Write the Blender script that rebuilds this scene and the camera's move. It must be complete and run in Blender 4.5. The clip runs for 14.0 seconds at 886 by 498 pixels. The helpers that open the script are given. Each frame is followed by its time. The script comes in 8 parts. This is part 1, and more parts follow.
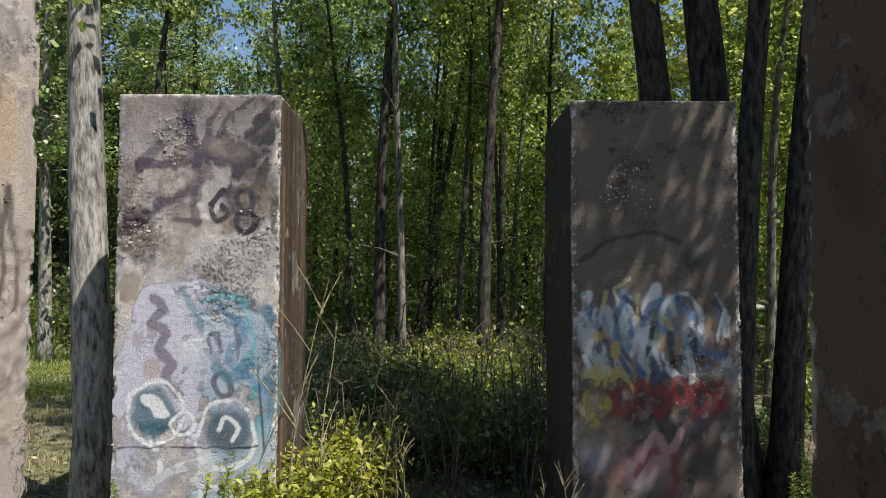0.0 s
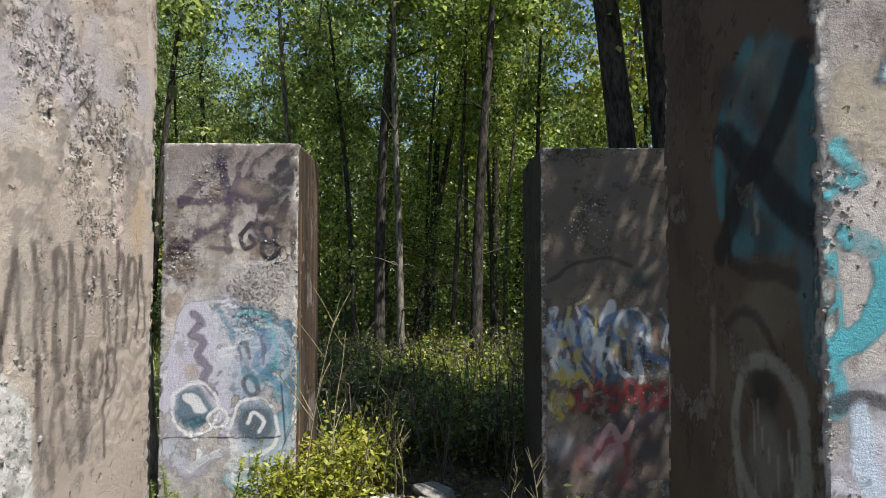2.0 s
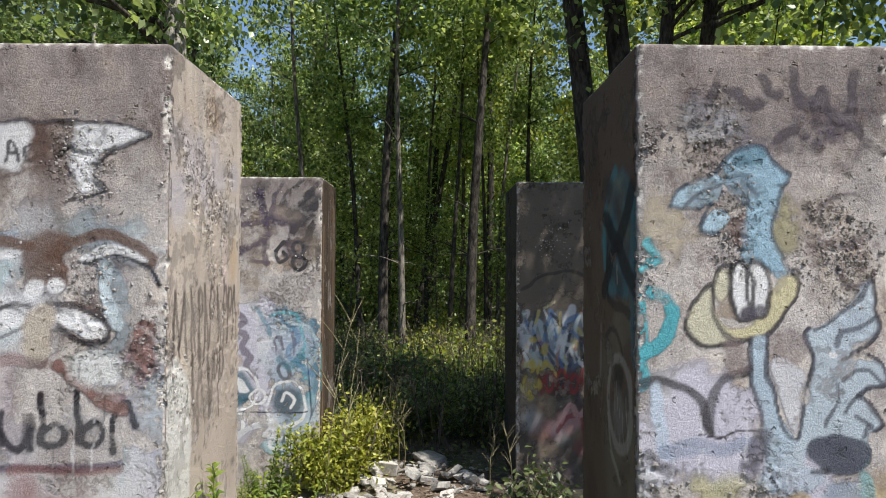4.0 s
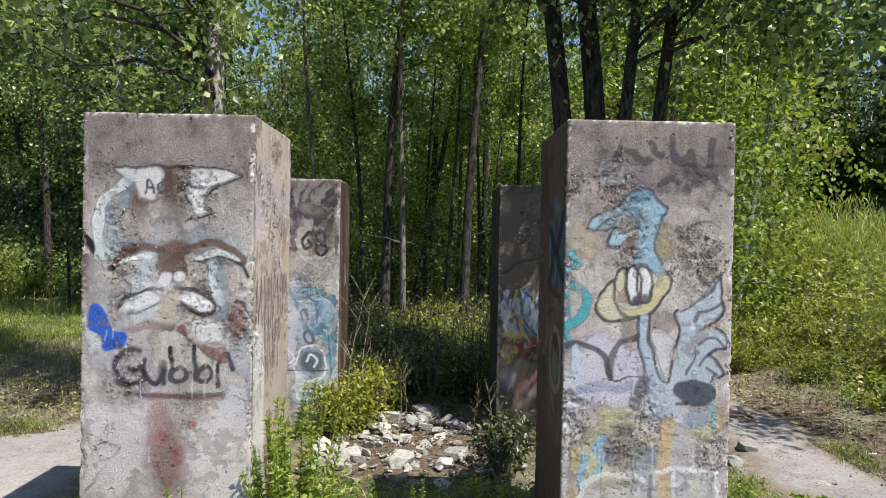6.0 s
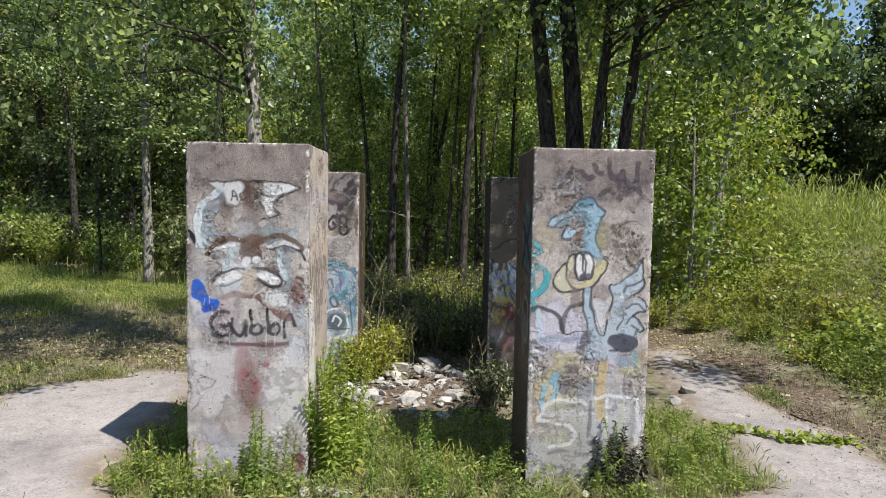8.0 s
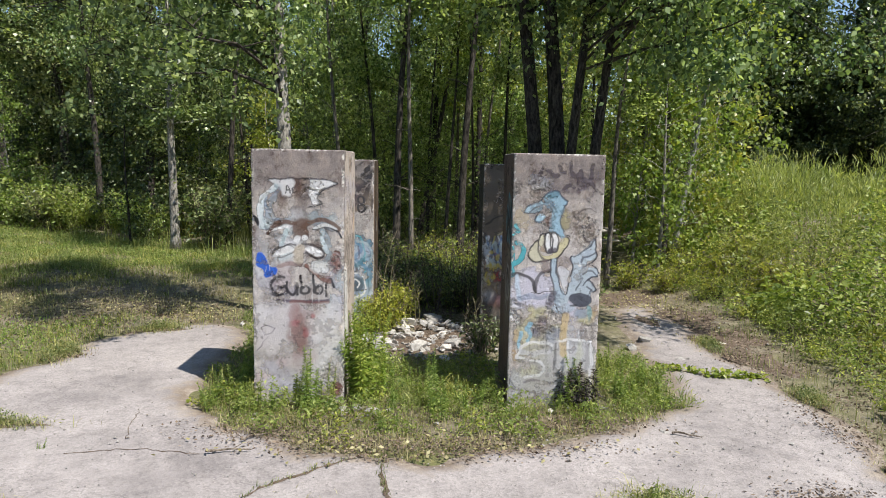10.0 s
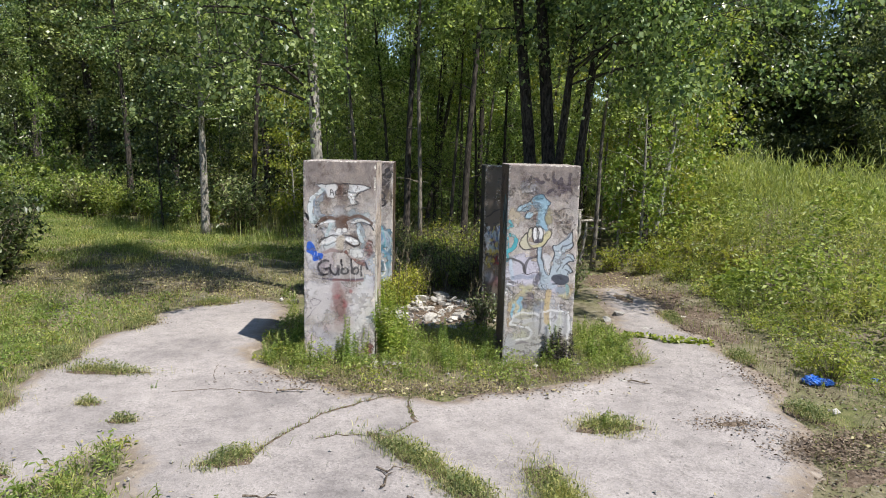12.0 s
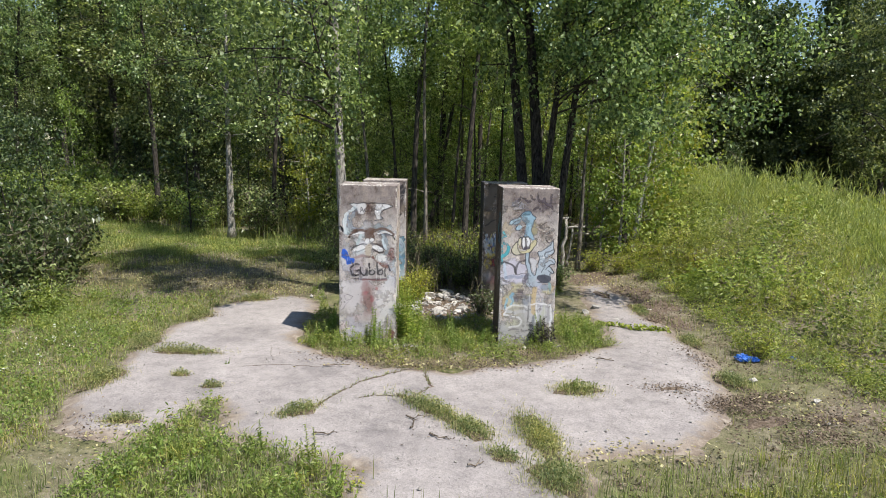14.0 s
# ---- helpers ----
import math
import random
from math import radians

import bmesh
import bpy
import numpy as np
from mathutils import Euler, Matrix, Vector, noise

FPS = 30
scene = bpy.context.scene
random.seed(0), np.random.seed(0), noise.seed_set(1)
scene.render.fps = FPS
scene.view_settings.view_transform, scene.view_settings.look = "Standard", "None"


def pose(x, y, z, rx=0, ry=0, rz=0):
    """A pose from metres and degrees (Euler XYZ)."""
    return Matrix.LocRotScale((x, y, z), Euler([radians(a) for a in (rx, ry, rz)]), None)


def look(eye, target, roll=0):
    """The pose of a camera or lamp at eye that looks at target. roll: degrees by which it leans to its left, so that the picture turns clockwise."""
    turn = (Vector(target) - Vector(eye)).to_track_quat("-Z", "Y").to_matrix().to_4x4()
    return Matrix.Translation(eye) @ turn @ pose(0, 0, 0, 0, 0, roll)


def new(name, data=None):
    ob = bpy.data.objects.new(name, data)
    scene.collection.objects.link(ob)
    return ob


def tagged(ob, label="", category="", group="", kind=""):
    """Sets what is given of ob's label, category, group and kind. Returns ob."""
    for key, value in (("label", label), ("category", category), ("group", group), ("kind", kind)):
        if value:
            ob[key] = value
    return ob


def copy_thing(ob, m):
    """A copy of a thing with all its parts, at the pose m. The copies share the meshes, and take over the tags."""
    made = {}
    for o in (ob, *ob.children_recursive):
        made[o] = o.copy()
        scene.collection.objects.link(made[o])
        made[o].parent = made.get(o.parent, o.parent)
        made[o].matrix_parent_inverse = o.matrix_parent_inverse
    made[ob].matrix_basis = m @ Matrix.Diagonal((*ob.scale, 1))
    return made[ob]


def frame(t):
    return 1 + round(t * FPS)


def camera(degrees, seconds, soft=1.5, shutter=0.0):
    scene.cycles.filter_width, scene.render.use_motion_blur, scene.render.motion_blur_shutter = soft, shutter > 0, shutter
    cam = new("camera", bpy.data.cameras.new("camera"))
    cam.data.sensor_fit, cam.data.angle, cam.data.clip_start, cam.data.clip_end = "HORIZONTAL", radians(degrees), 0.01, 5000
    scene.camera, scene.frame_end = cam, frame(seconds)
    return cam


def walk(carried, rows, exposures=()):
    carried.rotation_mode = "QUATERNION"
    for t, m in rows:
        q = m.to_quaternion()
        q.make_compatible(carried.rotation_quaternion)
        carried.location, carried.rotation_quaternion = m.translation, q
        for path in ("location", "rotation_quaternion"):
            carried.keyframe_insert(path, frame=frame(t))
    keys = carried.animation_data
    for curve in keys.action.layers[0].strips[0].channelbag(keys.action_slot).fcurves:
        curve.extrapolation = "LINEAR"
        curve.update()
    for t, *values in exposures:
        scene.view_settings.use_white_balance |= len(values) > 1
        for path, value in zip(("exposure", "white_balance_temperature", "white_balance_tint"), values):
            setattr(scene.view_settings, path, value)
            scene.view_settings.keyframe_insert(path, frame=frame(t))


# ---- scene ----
cam = camera(66.0, 14.0, soft=0.9)
PATH = [
    (0, (0.218, 0.305, 1.712), (0.238, 2.303, 1.803), 0.1),
    (0.5, (0.246, 0.127, 1.731), (0.264, 2.125, 1.822), -0.1),
    (1, (0.252, -0.075, 1.763), (0.273, 1.923, 1.857), -0.0),
    (1.5, (0.25, -0.29, 1.809), (0.274, 1.708, 1.902), 0.1),
    (2, (0.269, -0.547, 1.841), (0.292, 1.45, 1.933), -0.0),
    (2.5, (0.273, -0.817, 1.886), (0.299, 1.181, 1.972), 0.1),
    (3, (0.292, -1.121, 1.936), (0.317, 0.877, 2.012), 0.0),
    (3.2, (0.302, -1.265, 1.968), (0.325, 0.733, 2.039), -0.0),
    (5.3, (0.308, -2.664, 2.122), (0.335, -0.664, 2.126), 0.8),
    (5.5, (0.313, -2.812, 2.157), (0.34, -0.812, 2.148), 0.8),
    (6, (0.32, -3.213, 2.204), (0.346, -1.214, 2.176), 1.0),
    (6.5, (0.31, -3.62, 2.273), (0.338, -1.621, 2.217), 0.9),
    (7, (0.308, -4.031, 2.336), (0.335, -2.033, 2.255), 1.1),
    (7.5, (0.288, -4.45, 2.409), (0.316, -2.453, 2.3), 1.1),
    (8, (0.282, -4.87, 2.47), (0.31, -2.874, 2.334), 1.1),
    (8.2, (0.299, -5.067, 2.468), (0.326, -3.073, 2.325), 1.2),
    (10.3, (0.197, -7.06, 2.857), (0.233, -5.077, 2.598), 1.1),
    (10.5, (0.201, -7.264, 2.881), (0.232, -5.282, 2.615), 1.1),
    (11, (0.155, -7.821, 2.993), (0.186, -5.842, 2.705), 1.2),
    (11.5, (0.102, -8.352, 3.09), (0.135, -6.374, 2.796), 1.2),
    (12, (0.041, -8.896, 3.19), (0.073, -6.918, 2.892), 1.3),
    (12.5, (-0.023, -9.494, 3.287), (0.01, -7.516, 2.989), 1.2),
    (13, (-0.07, -10.13, 3.391), (-0.034, -8.153, 3.091), 1.3),
    (13.5, (-0.11, -10.755, 3.541), (-0.074, -8.778, 3.239), 1.3),
    (14, (-0.174, -11.37, 3.691), (-0.136, -9.393, 3.389), 1.2),
]
walk(cam, [(t, look(eye, target, roll)) for t, eye, target, roll in PATH])

# ---------------------------------------------------------------- light
SUN_WAY = Vector((1.34, -1.13, 2.945)).normalized()      # towards the sun, from the pillar's shadow
sun = new("sun", bpy.data.lights.new("sun", "SUN"))
sun.data.energy, sun.data.angle, sun.data.color = 5.0, radians(0.55), (1.0, 0.965, 0.895)
sun.matrix_world = look((0, 0, 30), Vector((0, 0, 30)) - SUN_WAY)

world = bpy.data.worlds.new("sky")
scene.world = world
world.use_nodes = True
wt = world.node_tree
wt.nodes.clear()
sky = wt.nodes.new("ShaderNodeTexSky")
sky.sky_type, sky.sun_disc = "NISHITA", False
sky.dust_density, sky.ozone_density = 0.2, 2.5
sky.sun_elevation = math.asin(SUN_WAY.z)
sky.sun_rotation = math.atan2(SUN_WAY.x, SUN_WAY.y)
sky_bg = wt.nodes.new("ShaderNodeBackground")
sky_bg.inputs["Strength"].default_value = 0.1
sky_out = wt.nodes.new("ShaderNodeOutputWorld")
wt.links.new(sky.outputs[0], sky_bg.inputs[0])
wt.links.new(sky_bg.outputs[0], sky_out.inputs[0])
scene.view_settings.exposure = 0.57

# ---------------------------------------------------------------- helpers
UP = Vector((0, 0, 1))


def part(name, me, material, parent=None, label=""):
    """One mesh object under a thing or part; me is a mesh."""
    if material is not None and not me.materials:
        me.materials.append(material)
    ob = new(name, me)
    ob.parent = parent
    if label:
        ob["label"] = label
    return ob


def mesh_of(name, verts, faces, smooth=False):
    me = bpy.data.meshes.new(name)
    me.from_pydata(verts.tolist() if isinstance(verts, np.ndarray) else verts, [],
                   faces.tolist() if isinstance(faces, np.ndarray) else faces)
    if smooth:
        me.polygons.foreach_set("use_smooth", [True] * len(me.polygons))
    me.update()
    return me


def join(chunks):
    """Chunks of (verts array, list of faces) as one."""
    vs, fs, n = [], [], 0
    for v, f in chunks:
        vs.append(np.asarray(v, float).reshape(-1, 3))
        fs += [[i + n for i in q] for q in (f.tolist() if isinstance(f, np.ndarray) else f)]
        n += len(vs[-1])
    return np.concatenate(vs), fs


def tube(pts, radii, sides=8, cap=True):
    """A tapering tube along points."""
    pts = np.asarray(pts, float)
    n = len(pts)
    tang = np.gradient(pts, axis=0)
    tang /= np.linalg.norm(tang, axis=1)[:, None] + 1e-9
    ref = np.array([1.0, 0, 0]) if abs(tang[0, 0]) < 0.8 else np.array([0, 1.0, 0])
    vs, fs = [], []
    for i in range(n):
        a = np.cross(tang[i], ref)
        a /= np.linalg.norm(a)
        b = np.cross(tang[i], a)
        ang = np.arange(sides) * 2 * math.pi / sides
        vs.append(pts[i] + radii[i] * (np.cos(ang)[:, None] * a + np.sin(ang)[:, None] * b))
    for i in range(n - 1):
        for k in range(sides):
            k2 = (k + 1) % sides
            fs.append([i * sides + k, i * sides + k2, (i + 1) * sides + k2, (i + 1) * sides + k])
    if cap:
        fs.append(list(range((n - 1) * sides, n * sides)))
        fs.append(list(range(sides))[::-1])
    return np.concatenate(vs), fs


def leaf_quads(pos, way, length, width, rng, droop=0.15):
    """Small folded leaf blades at pos, growing along way: verts and quads."""
    n = len(pos)
    way = way / (np.linalg.norm(way, axis=1)[:, None] + 1e-9)
    spin = rng.normal(size=(n, 3)) * 0.7 + np.array([0, 0, 1.0])
    side = np.cross(way, spin)
    side /= np.linalg.norm(side, axis=1)[:, None] + 1e-9
    length = np.broadcast_to(length, (n,))[:, None]
    width = np.broadcast_to(width, (n,))[:, None]
    sag = np.zeros((n, 3))
    sag[:, 2] = -droop * length[:, 0]
    v = np.stack([pos, pos + 0.42 * length * way + 0.5 * width * side,
                  pos + length * way + sag, pos + 0.42 * length * way - 0.5 * width * side], axis=1)
    return v.reshape(-1, 3), np.arange(4 * n).reshape(n, 4)


def blades(pos, height, width, rng, bend=0.5):
    """Grass blades: one quad and one tip triangle each."""
    n = len(pos)
    a = rng.uniform(0, 2 * math.pi, n)
    out = np.stack([np.cos(a), np.sin(a), np.zeros(n)], 1)
    side = np.stack([-np.sin(a), np.cos(a), np.zeros(n)], 1)
    h = np.broadcast_to(height, (n,))[:, None]
    w = np.broadcast_to(width, (n,))[:, None]
    lean = (rng.random(n) * bend)[:, None]
    up = np.array([0, 0, 1.0])
    mid = pos + 0.55 * h * up + 0.3 * lean * h * out
    tip = pos + h * up * (1 - 0.35 * lean) + lean * h * out
    v = np.stack([pos - w * side / 2, pos + w * side / 2, mid + w * side * 0.4, mid - w * side * 0.4, tip], 1)
    i = np.arange(n)[:, None] * 5
    faces = (i + np.array([[0, 1, 2, 3]])).tolist() + (i + np.array([[3, 2, 4]])).tolist()
    return v.reshape(-1, 3), faces


def inside(poly, x, y):
    """Which of the points lie in the polygon."""
    hit = np.zeros(x.shape, bool)
    px, py = np.array(poly, float).T
    j = len(px) - 1
    for i in range(len(px)):
        cross = ((py[i] > y) != (py[j] > y)) & (x < (px[j] - px[i]) * (y - py[i]) / (py[j] - py[i] + 1e-12) + px[i])
        hit ^= cross
        j = i
    return hit


def wave(x, y, s, seed=0.0):
    """A cheap smooth field in -1..1 of about s metres' size."""
    a, b = x * 2 * math.pi / s, y * 2 * math.pi / s
    return (np.sin(a + 1.3 * np.sin(0.6 * b + seed) + seed) + np.sin(0.83 * b - 1.1 * np.sin(0.7 * a - seed) + 2.1 * seed)
            + np.sin(0.55 * (a + b) + 3.7 * seed) + np.sin(0.62 * (a - b) - 1.9 * seed)) / 4


def smooth01(t):
    t = np.clip(t, 0, 1)
    return t * t * (3 - 2 * t)


def terrain(x, y):
    """The ground's height: flat yard, rising bank under the tall weeds."""
    bank = 1.75 * np.exp(-((x - 10.6) / 3.7) ** 2) * smooth01((y + 1) / 12)
    back = 0.5 * smooth01((y - 30) / 30)
    left = 0.35 * smooth01((-x - 9) / 14)
    return bank + back + left + 0.018 * wave(x, y, 1.7, 0.4) + 0.05 * wave(x, y, 7.0, 2.2) * smooth01((np.abs(x) - 5) / 4)


def scatter(poly, density, rng, clump=0.0, size=1.5, seed=0.0):
    """Random points in a polygon, on the ground; clump: share of bare places."""
    p = np.array(poly, float)
    lo, hi = p.min(0), p.max(0)
    n = int(density * (hi - lo).prod())
    x, y = rng.uniform(lo[0], hi[0], n), rng.uniform(lo[1], hi[1], n)
    keep = inside(poly, x + 0.12 * wave(x, y, 0.8, 1.0), y + 0.12 * wave(x, y, 0.7, 3.0))
    if clump:
        keep &= wave(x, y, size, seed) + 0.35 * rng.normal(size=n) > clump * 2 - 1
    x, y = x[keep], y[keep]
    return np.stack([x, y, terrain(x, y) - 0.01], 1)


# ---------------------------------------------------------------- materials
def material(name):
    m = bpy.data.materials.new(name)
    m.use_nodes = True
    m.node_tree.nodes.clear()
    return m, m.node_tree.nodes, m.node_tree.links


def ramp_of(nodes, stops, smooth=False):
    r = nodes.new("ShaderNodeValToRGB")
    el = r.color_ramp.elements
    while len(el) < len(stops):
        el.new(0.5)
    for e, (p, c) in zip(el, stops):
        e.position, e.color = p, (*c, 1) if len(c) == 3 else c
    if smooth:
        r.color_ramp.interpolation = "EASE"
    return r


def grey(v):
    return (v, v, v)


def noise_of(nodes, links, scale, detail=4, rough=0.55, stretch=None, coords="Object", shift=None):
    tc = nodes.new("ShaderNodeTexCoord")
    n = nodes.new("ShaderNodeTexNoise")
    n.inputs["Scale"].default_value, n.inputs["Detail"].default_value, n.inputs["Roughness"].default_value = scale, detail, rough
    mp = nodes.new("ShaderNodeMapping")
    if stretch:
        mp.inputs["Scale"].default_value = stretch
    if shift:
        mp.inputs["Location"].default_value = shift
    links.new(tc.outputs[coords], mp.inputs["Vector"])
    links.new(mp.outputs[0], n.inputs["Vector"])
    return n


def mix_of(nodes, links, fac, a, b, kind="MIX"):
    m = nodes.new("ShaderNodeMix")
    m.data_type, m.blend_type = "RGBA", kind
    for key, val in ((0, fac), (6, a), (7, b)):
        if isinstance(val, (int, float)):
            m.inputs[key].default_value = val
        elif isinstance(val, tuple):
            m.inputs[key].default_value = (*val, 1) if len(val) == 3 else val
        else:
            links.new(val, m.inputs[key])
    return m.outputs[2]


def math_of(nodes, links, op, a, b=0.0):
    m = nodes.new("ShaderNodeMath")
    m.operation, m.use_clamp = op, False
    for key, val in ((0, a), (1, b)):
        if isinstance(val, (int, float)):
            m.inputs[key].default_value = val
        else:
            links.new(val, m.inputs[key])
    return m.outputs[0]


def bump_of(nodes, links, height, strength, distance, normal=None):
    b = nodes.new("ShaderNodeBump")
    b.inputs["Strength"].default_value, b.inputs["Distance"].default_value = strength, distance
    links.new(height, b.inputs["Height"])
    if normal is not None:
        links.new(normal, b.inputs["Normal"])
    return b.outputs[0]


def finish(nodes, links, color, rough, normal=None, spec=0.3):
    p = nodes.new("ShaderNodeBsdfPrincipled")
    links.new(color, p.inputs["Base Color"])
    if isinstance(rough, (int, float)):
        p.inputs["Roughness"].default_value = rough
    else:
        links.new(rough, p.inputs["Roughness"])
    p.inputs["Specular IOR Level"].default_value = spec
    if normal is not None:
        links.new(normal, p.inputs["Normal"])
    o = nodes.new("ShaderNodeOutputMaterial")
    links.new(p.outputs[0], o.inputs[0])
    return p, o


def concrete_relief(N, L):
    """The relief shared by bare and painted concrete: sandy grain, lumps, and crumbled hollows where it was poorly cast."""
    fine = noise_of(N, L, 95, 6, 0.78)
    mid = noise_of(N, L, 15, 5, 0.65)
    area = noise_of(N, L, 3.2, 5, 0.7, None, "Object", (3, 1, 7))
    spall = N.new("ShaderNodeAttribute")
    spall.attribute_name = "spall"
    crumb = noise_of(N, L, 44, 4, 0.7, None, "Object", (1, 6, 2))
    pits = ramp_of(N, [(0.36, grey(0.1)), (0.43, grey(0.75)), (0.5, grey(1)), (0.62, grey(1.0))])
    L.new(crumb.outputs[0], pits.inputs[0])
    where = ramp_of(N, [(0.57, grey(0)), (0.7, grey(1))])
    L.new(math_of(N, L, "ADD", area.outputs[0], math_of(N, L, "MULTIPLY", spall.outputs["Fac"], 0.24)), where.inputs[0])
    hole = noise_of(N, L, 20, 3, 0.6, None, "Object", (4, 9, 1))
    single = ramp_of(N, [(0.27, grey(0.1)), (0.32, grey(1))])
    L.new(hole.outputs[0], single.inputs[0])
    holes = mix_of(N, L, where.outputs[0], single.outputs[0], pits.outputs[0])
    nrm = bump_of(N, L, fine.outputs[0], 0.75, 0.009)
    nrm = bump_of(N, L, mid.outputs[0], 0.4, 0.016, nrm)
    nrm = bump_of(N, L, holes, 1.0, 0.018, nrm)
    return nrm, holes


def make_concrete(name, light, dark, warm):
    m, N, L = material(name)
    big = noise_of(N, L, 2.3, 6, 0.68)
    streak = noise_of(N, L, 1.0, 5, 0.65, (8.0, 8.0, 0.5))
    blot = noise_of(N, L, 9, 6, 0.72, None, "Object", (2, 8, 5))
    speck = noise_of(N, L, 75, 4, 0.8)
    r1 = ramp_of(N, [(0.3, dark), (0.5, light), (0.68, warm)])
    L.new(big.outputs[0], r1.inputs[0])
    r2 = ramp_of(N, [(0.34, grey(0.58)), (0.58, grey(1.05))])
    L.new(streak.outputs[0], r2.inputs[0])
    c = mix_of(N, L, 0.6, r1.outputs[0], r2.outputs[0], "MULTIPLY")
    r5 = ramp_of(N, [(0.3, (0.6, 0.57, 0.57)), (0.5, (1.0, 1.0, 1.0)), (0.7, (1.2, 1.16, 1.1))])
    L.new(blot.outputs[0], r5.inputs[0])
    c = mix_of(N, L, 0.85, c, r5.outputs[0], "MULTIPLY")
    r3 = ramp_of(N, [(0.28, grey(0.6)), (0.5, grey(1.0)), (0.7, grey(1.2))])
    L.new(speck.outputs[0], r3.inputs[0])
    c = mix_of(N, L, 0.75, c, r3.outputs[0], "MULTIPLY")
    scar = noise_of(N, L, 4.5, 7, 0.78, (1.0, 1.0, 0.7), "Object", (11, 3, 2))
    r6 = ramp_of(N, [(0.37, (0.5, 0.43, 0.41)), (0.46, (0.97, 0.96, 0.95)), (0.56, (1, 1, 1)), (0.64, (1.35, 1.32, 1.27))])
    L.new(scar.outputs[0], r6.inputs[0])
    c = mix_of(N, L, 0.8, c, r6.outputs[0], "MULTIPLY")
    # grime washed down from the weathered top
    tc = N.new("ShaderNodeTexCoord")
    sp = N.new("ShaderNodeSeparateXYZ")
    L.new(tc.outputs["Object"], sp.inputs[0])
    top = math_of(N, L, "ADD", sp.outputs[2], math_of(N, L, "MULTIPLY", streak.outputs[0], 1.5))
    span = N.new("ShaderNodeMapRange")
    span.inputs["From Min"].default_value, span.inputs["From Max"].default_value = 2.7, 3.6
    L.new(top, span.inputs["Value"])
    r4 = ramp_of(N, [(0.0, grey(0)), (1.0, grey(0.75))], True)
    L.new(span.outputs[0], r4.inputs[0])
    c = mix_of(N, L, r4.outputs[0], c, mix_of(N, L, 1.0, c, (0.36, 0.31, 0.3), "MULTIPLY"))
    # fresh stone and sand where the face has broken away
    wa = N.new("ShaderNodeAttribute")
    wa.attribute_name = "bared"
    stone = ramp_of(N, [(0.3, (0.3, 0.27, 0.24)), (0.45, (0.52, 0.48, 0.44)), (0.62, (0.7, 0.66, 0.61))])
    L.new(noise_of(N, L, 48, 5, 0.75).outputs[0], stone.inputs[0])
    wr = ramp_of(N, [(0.1, grey(0)), (0.45, grey(0.9))])
    L.new(wa.outputs["Fac"], wr.inputs[0])
    c = mix_of(N, L, wr.outputs[0], c, stone.outputs[0])
    nrm, holes = concrete_relief(N, L)
    # hollows darkened in colour besides the bump, the shade inside them painted in
    c = mix_of(N, L, 0.32, c, holes, "MULTIPLY")
    finish(N, L, c, 0.9, nrm, 0.2)
    return m


CONCRETE = make_concrete("weathered_concrete", (0.53, 0.487, 0.468), (0.37, 0.33, 0.318), (0.59, 0.525, 0.47))
# darker copy for the back right pillar, its shade partly put into the tone
CONCRETE_SHADED = make_concrete("weathered_concrete_shaded", (0.37, 0.315, 0.27), (0.25, 0.21, 0.18), (0.42, 0.35, 0.29))


def make_spray():
    """Sprayed paint: the coat's own colours, thin and grainy where little of it is left."""
    m, N, L = material("spray_paint")
    at = N.new("ShaderNodeAttribute")
    at.attribute_name = "paint"
    n1 = noise_of(N, L, 90, 6, 0.8)
    k = math_of(N, L, "SUBTRACT", math_of(N, L, "MULTIPLY", at.outputs["Alpha"], 1.5), math_of(N, L, "MULTIPLY", n1.outputs[0], 0.6))
    r = ramp_of(N, [(0.0, grey(0)), (0.75, grey(1.0))])
    L.new(k, r.inputs[0])
    tone = ramp_of(N, [(0.3, grey(0.8)), (0.7, grey(1.08))])
    L.new(n1.outputs[0], tone.inputs[0])
    nrm, holes = concrete_relief(N, L)
    c = mix_of(N, L, 1.0, at.outputs["Color"], tone.outputs[0], "MULTIPLY")
    p = N.new("ShaderNodeBsdfPrincipled")
    # painted shade in the hollows here too, weaker
    L.new(mix_of(N, L, 0.22, c, holes, "MULTIPLY"), p.inputs["Base Color"])
    p.inputs["Roughness"].default_value, p.inputs["Specular IOR Level"].default_value = 0.75, 0.22
    L.new(nrm, p.inputs["Normal"])
    tr = N.new("ShaderNodeBsdfTransparent")
    mx = N.new("ShaderNodeMixShader")
    L.new(r.outputs[0], mx.inputs[0])
    L.new(tr.outputs[0], mx.inputs[1])
    L.new(p.outputs[0], mx.inputs[2])
    o = N.new("ShaderNodeOutputMaterial")
    L.new(mx.outputs[0], o.inputs[0])
    return m


SPRAY = make_spray()


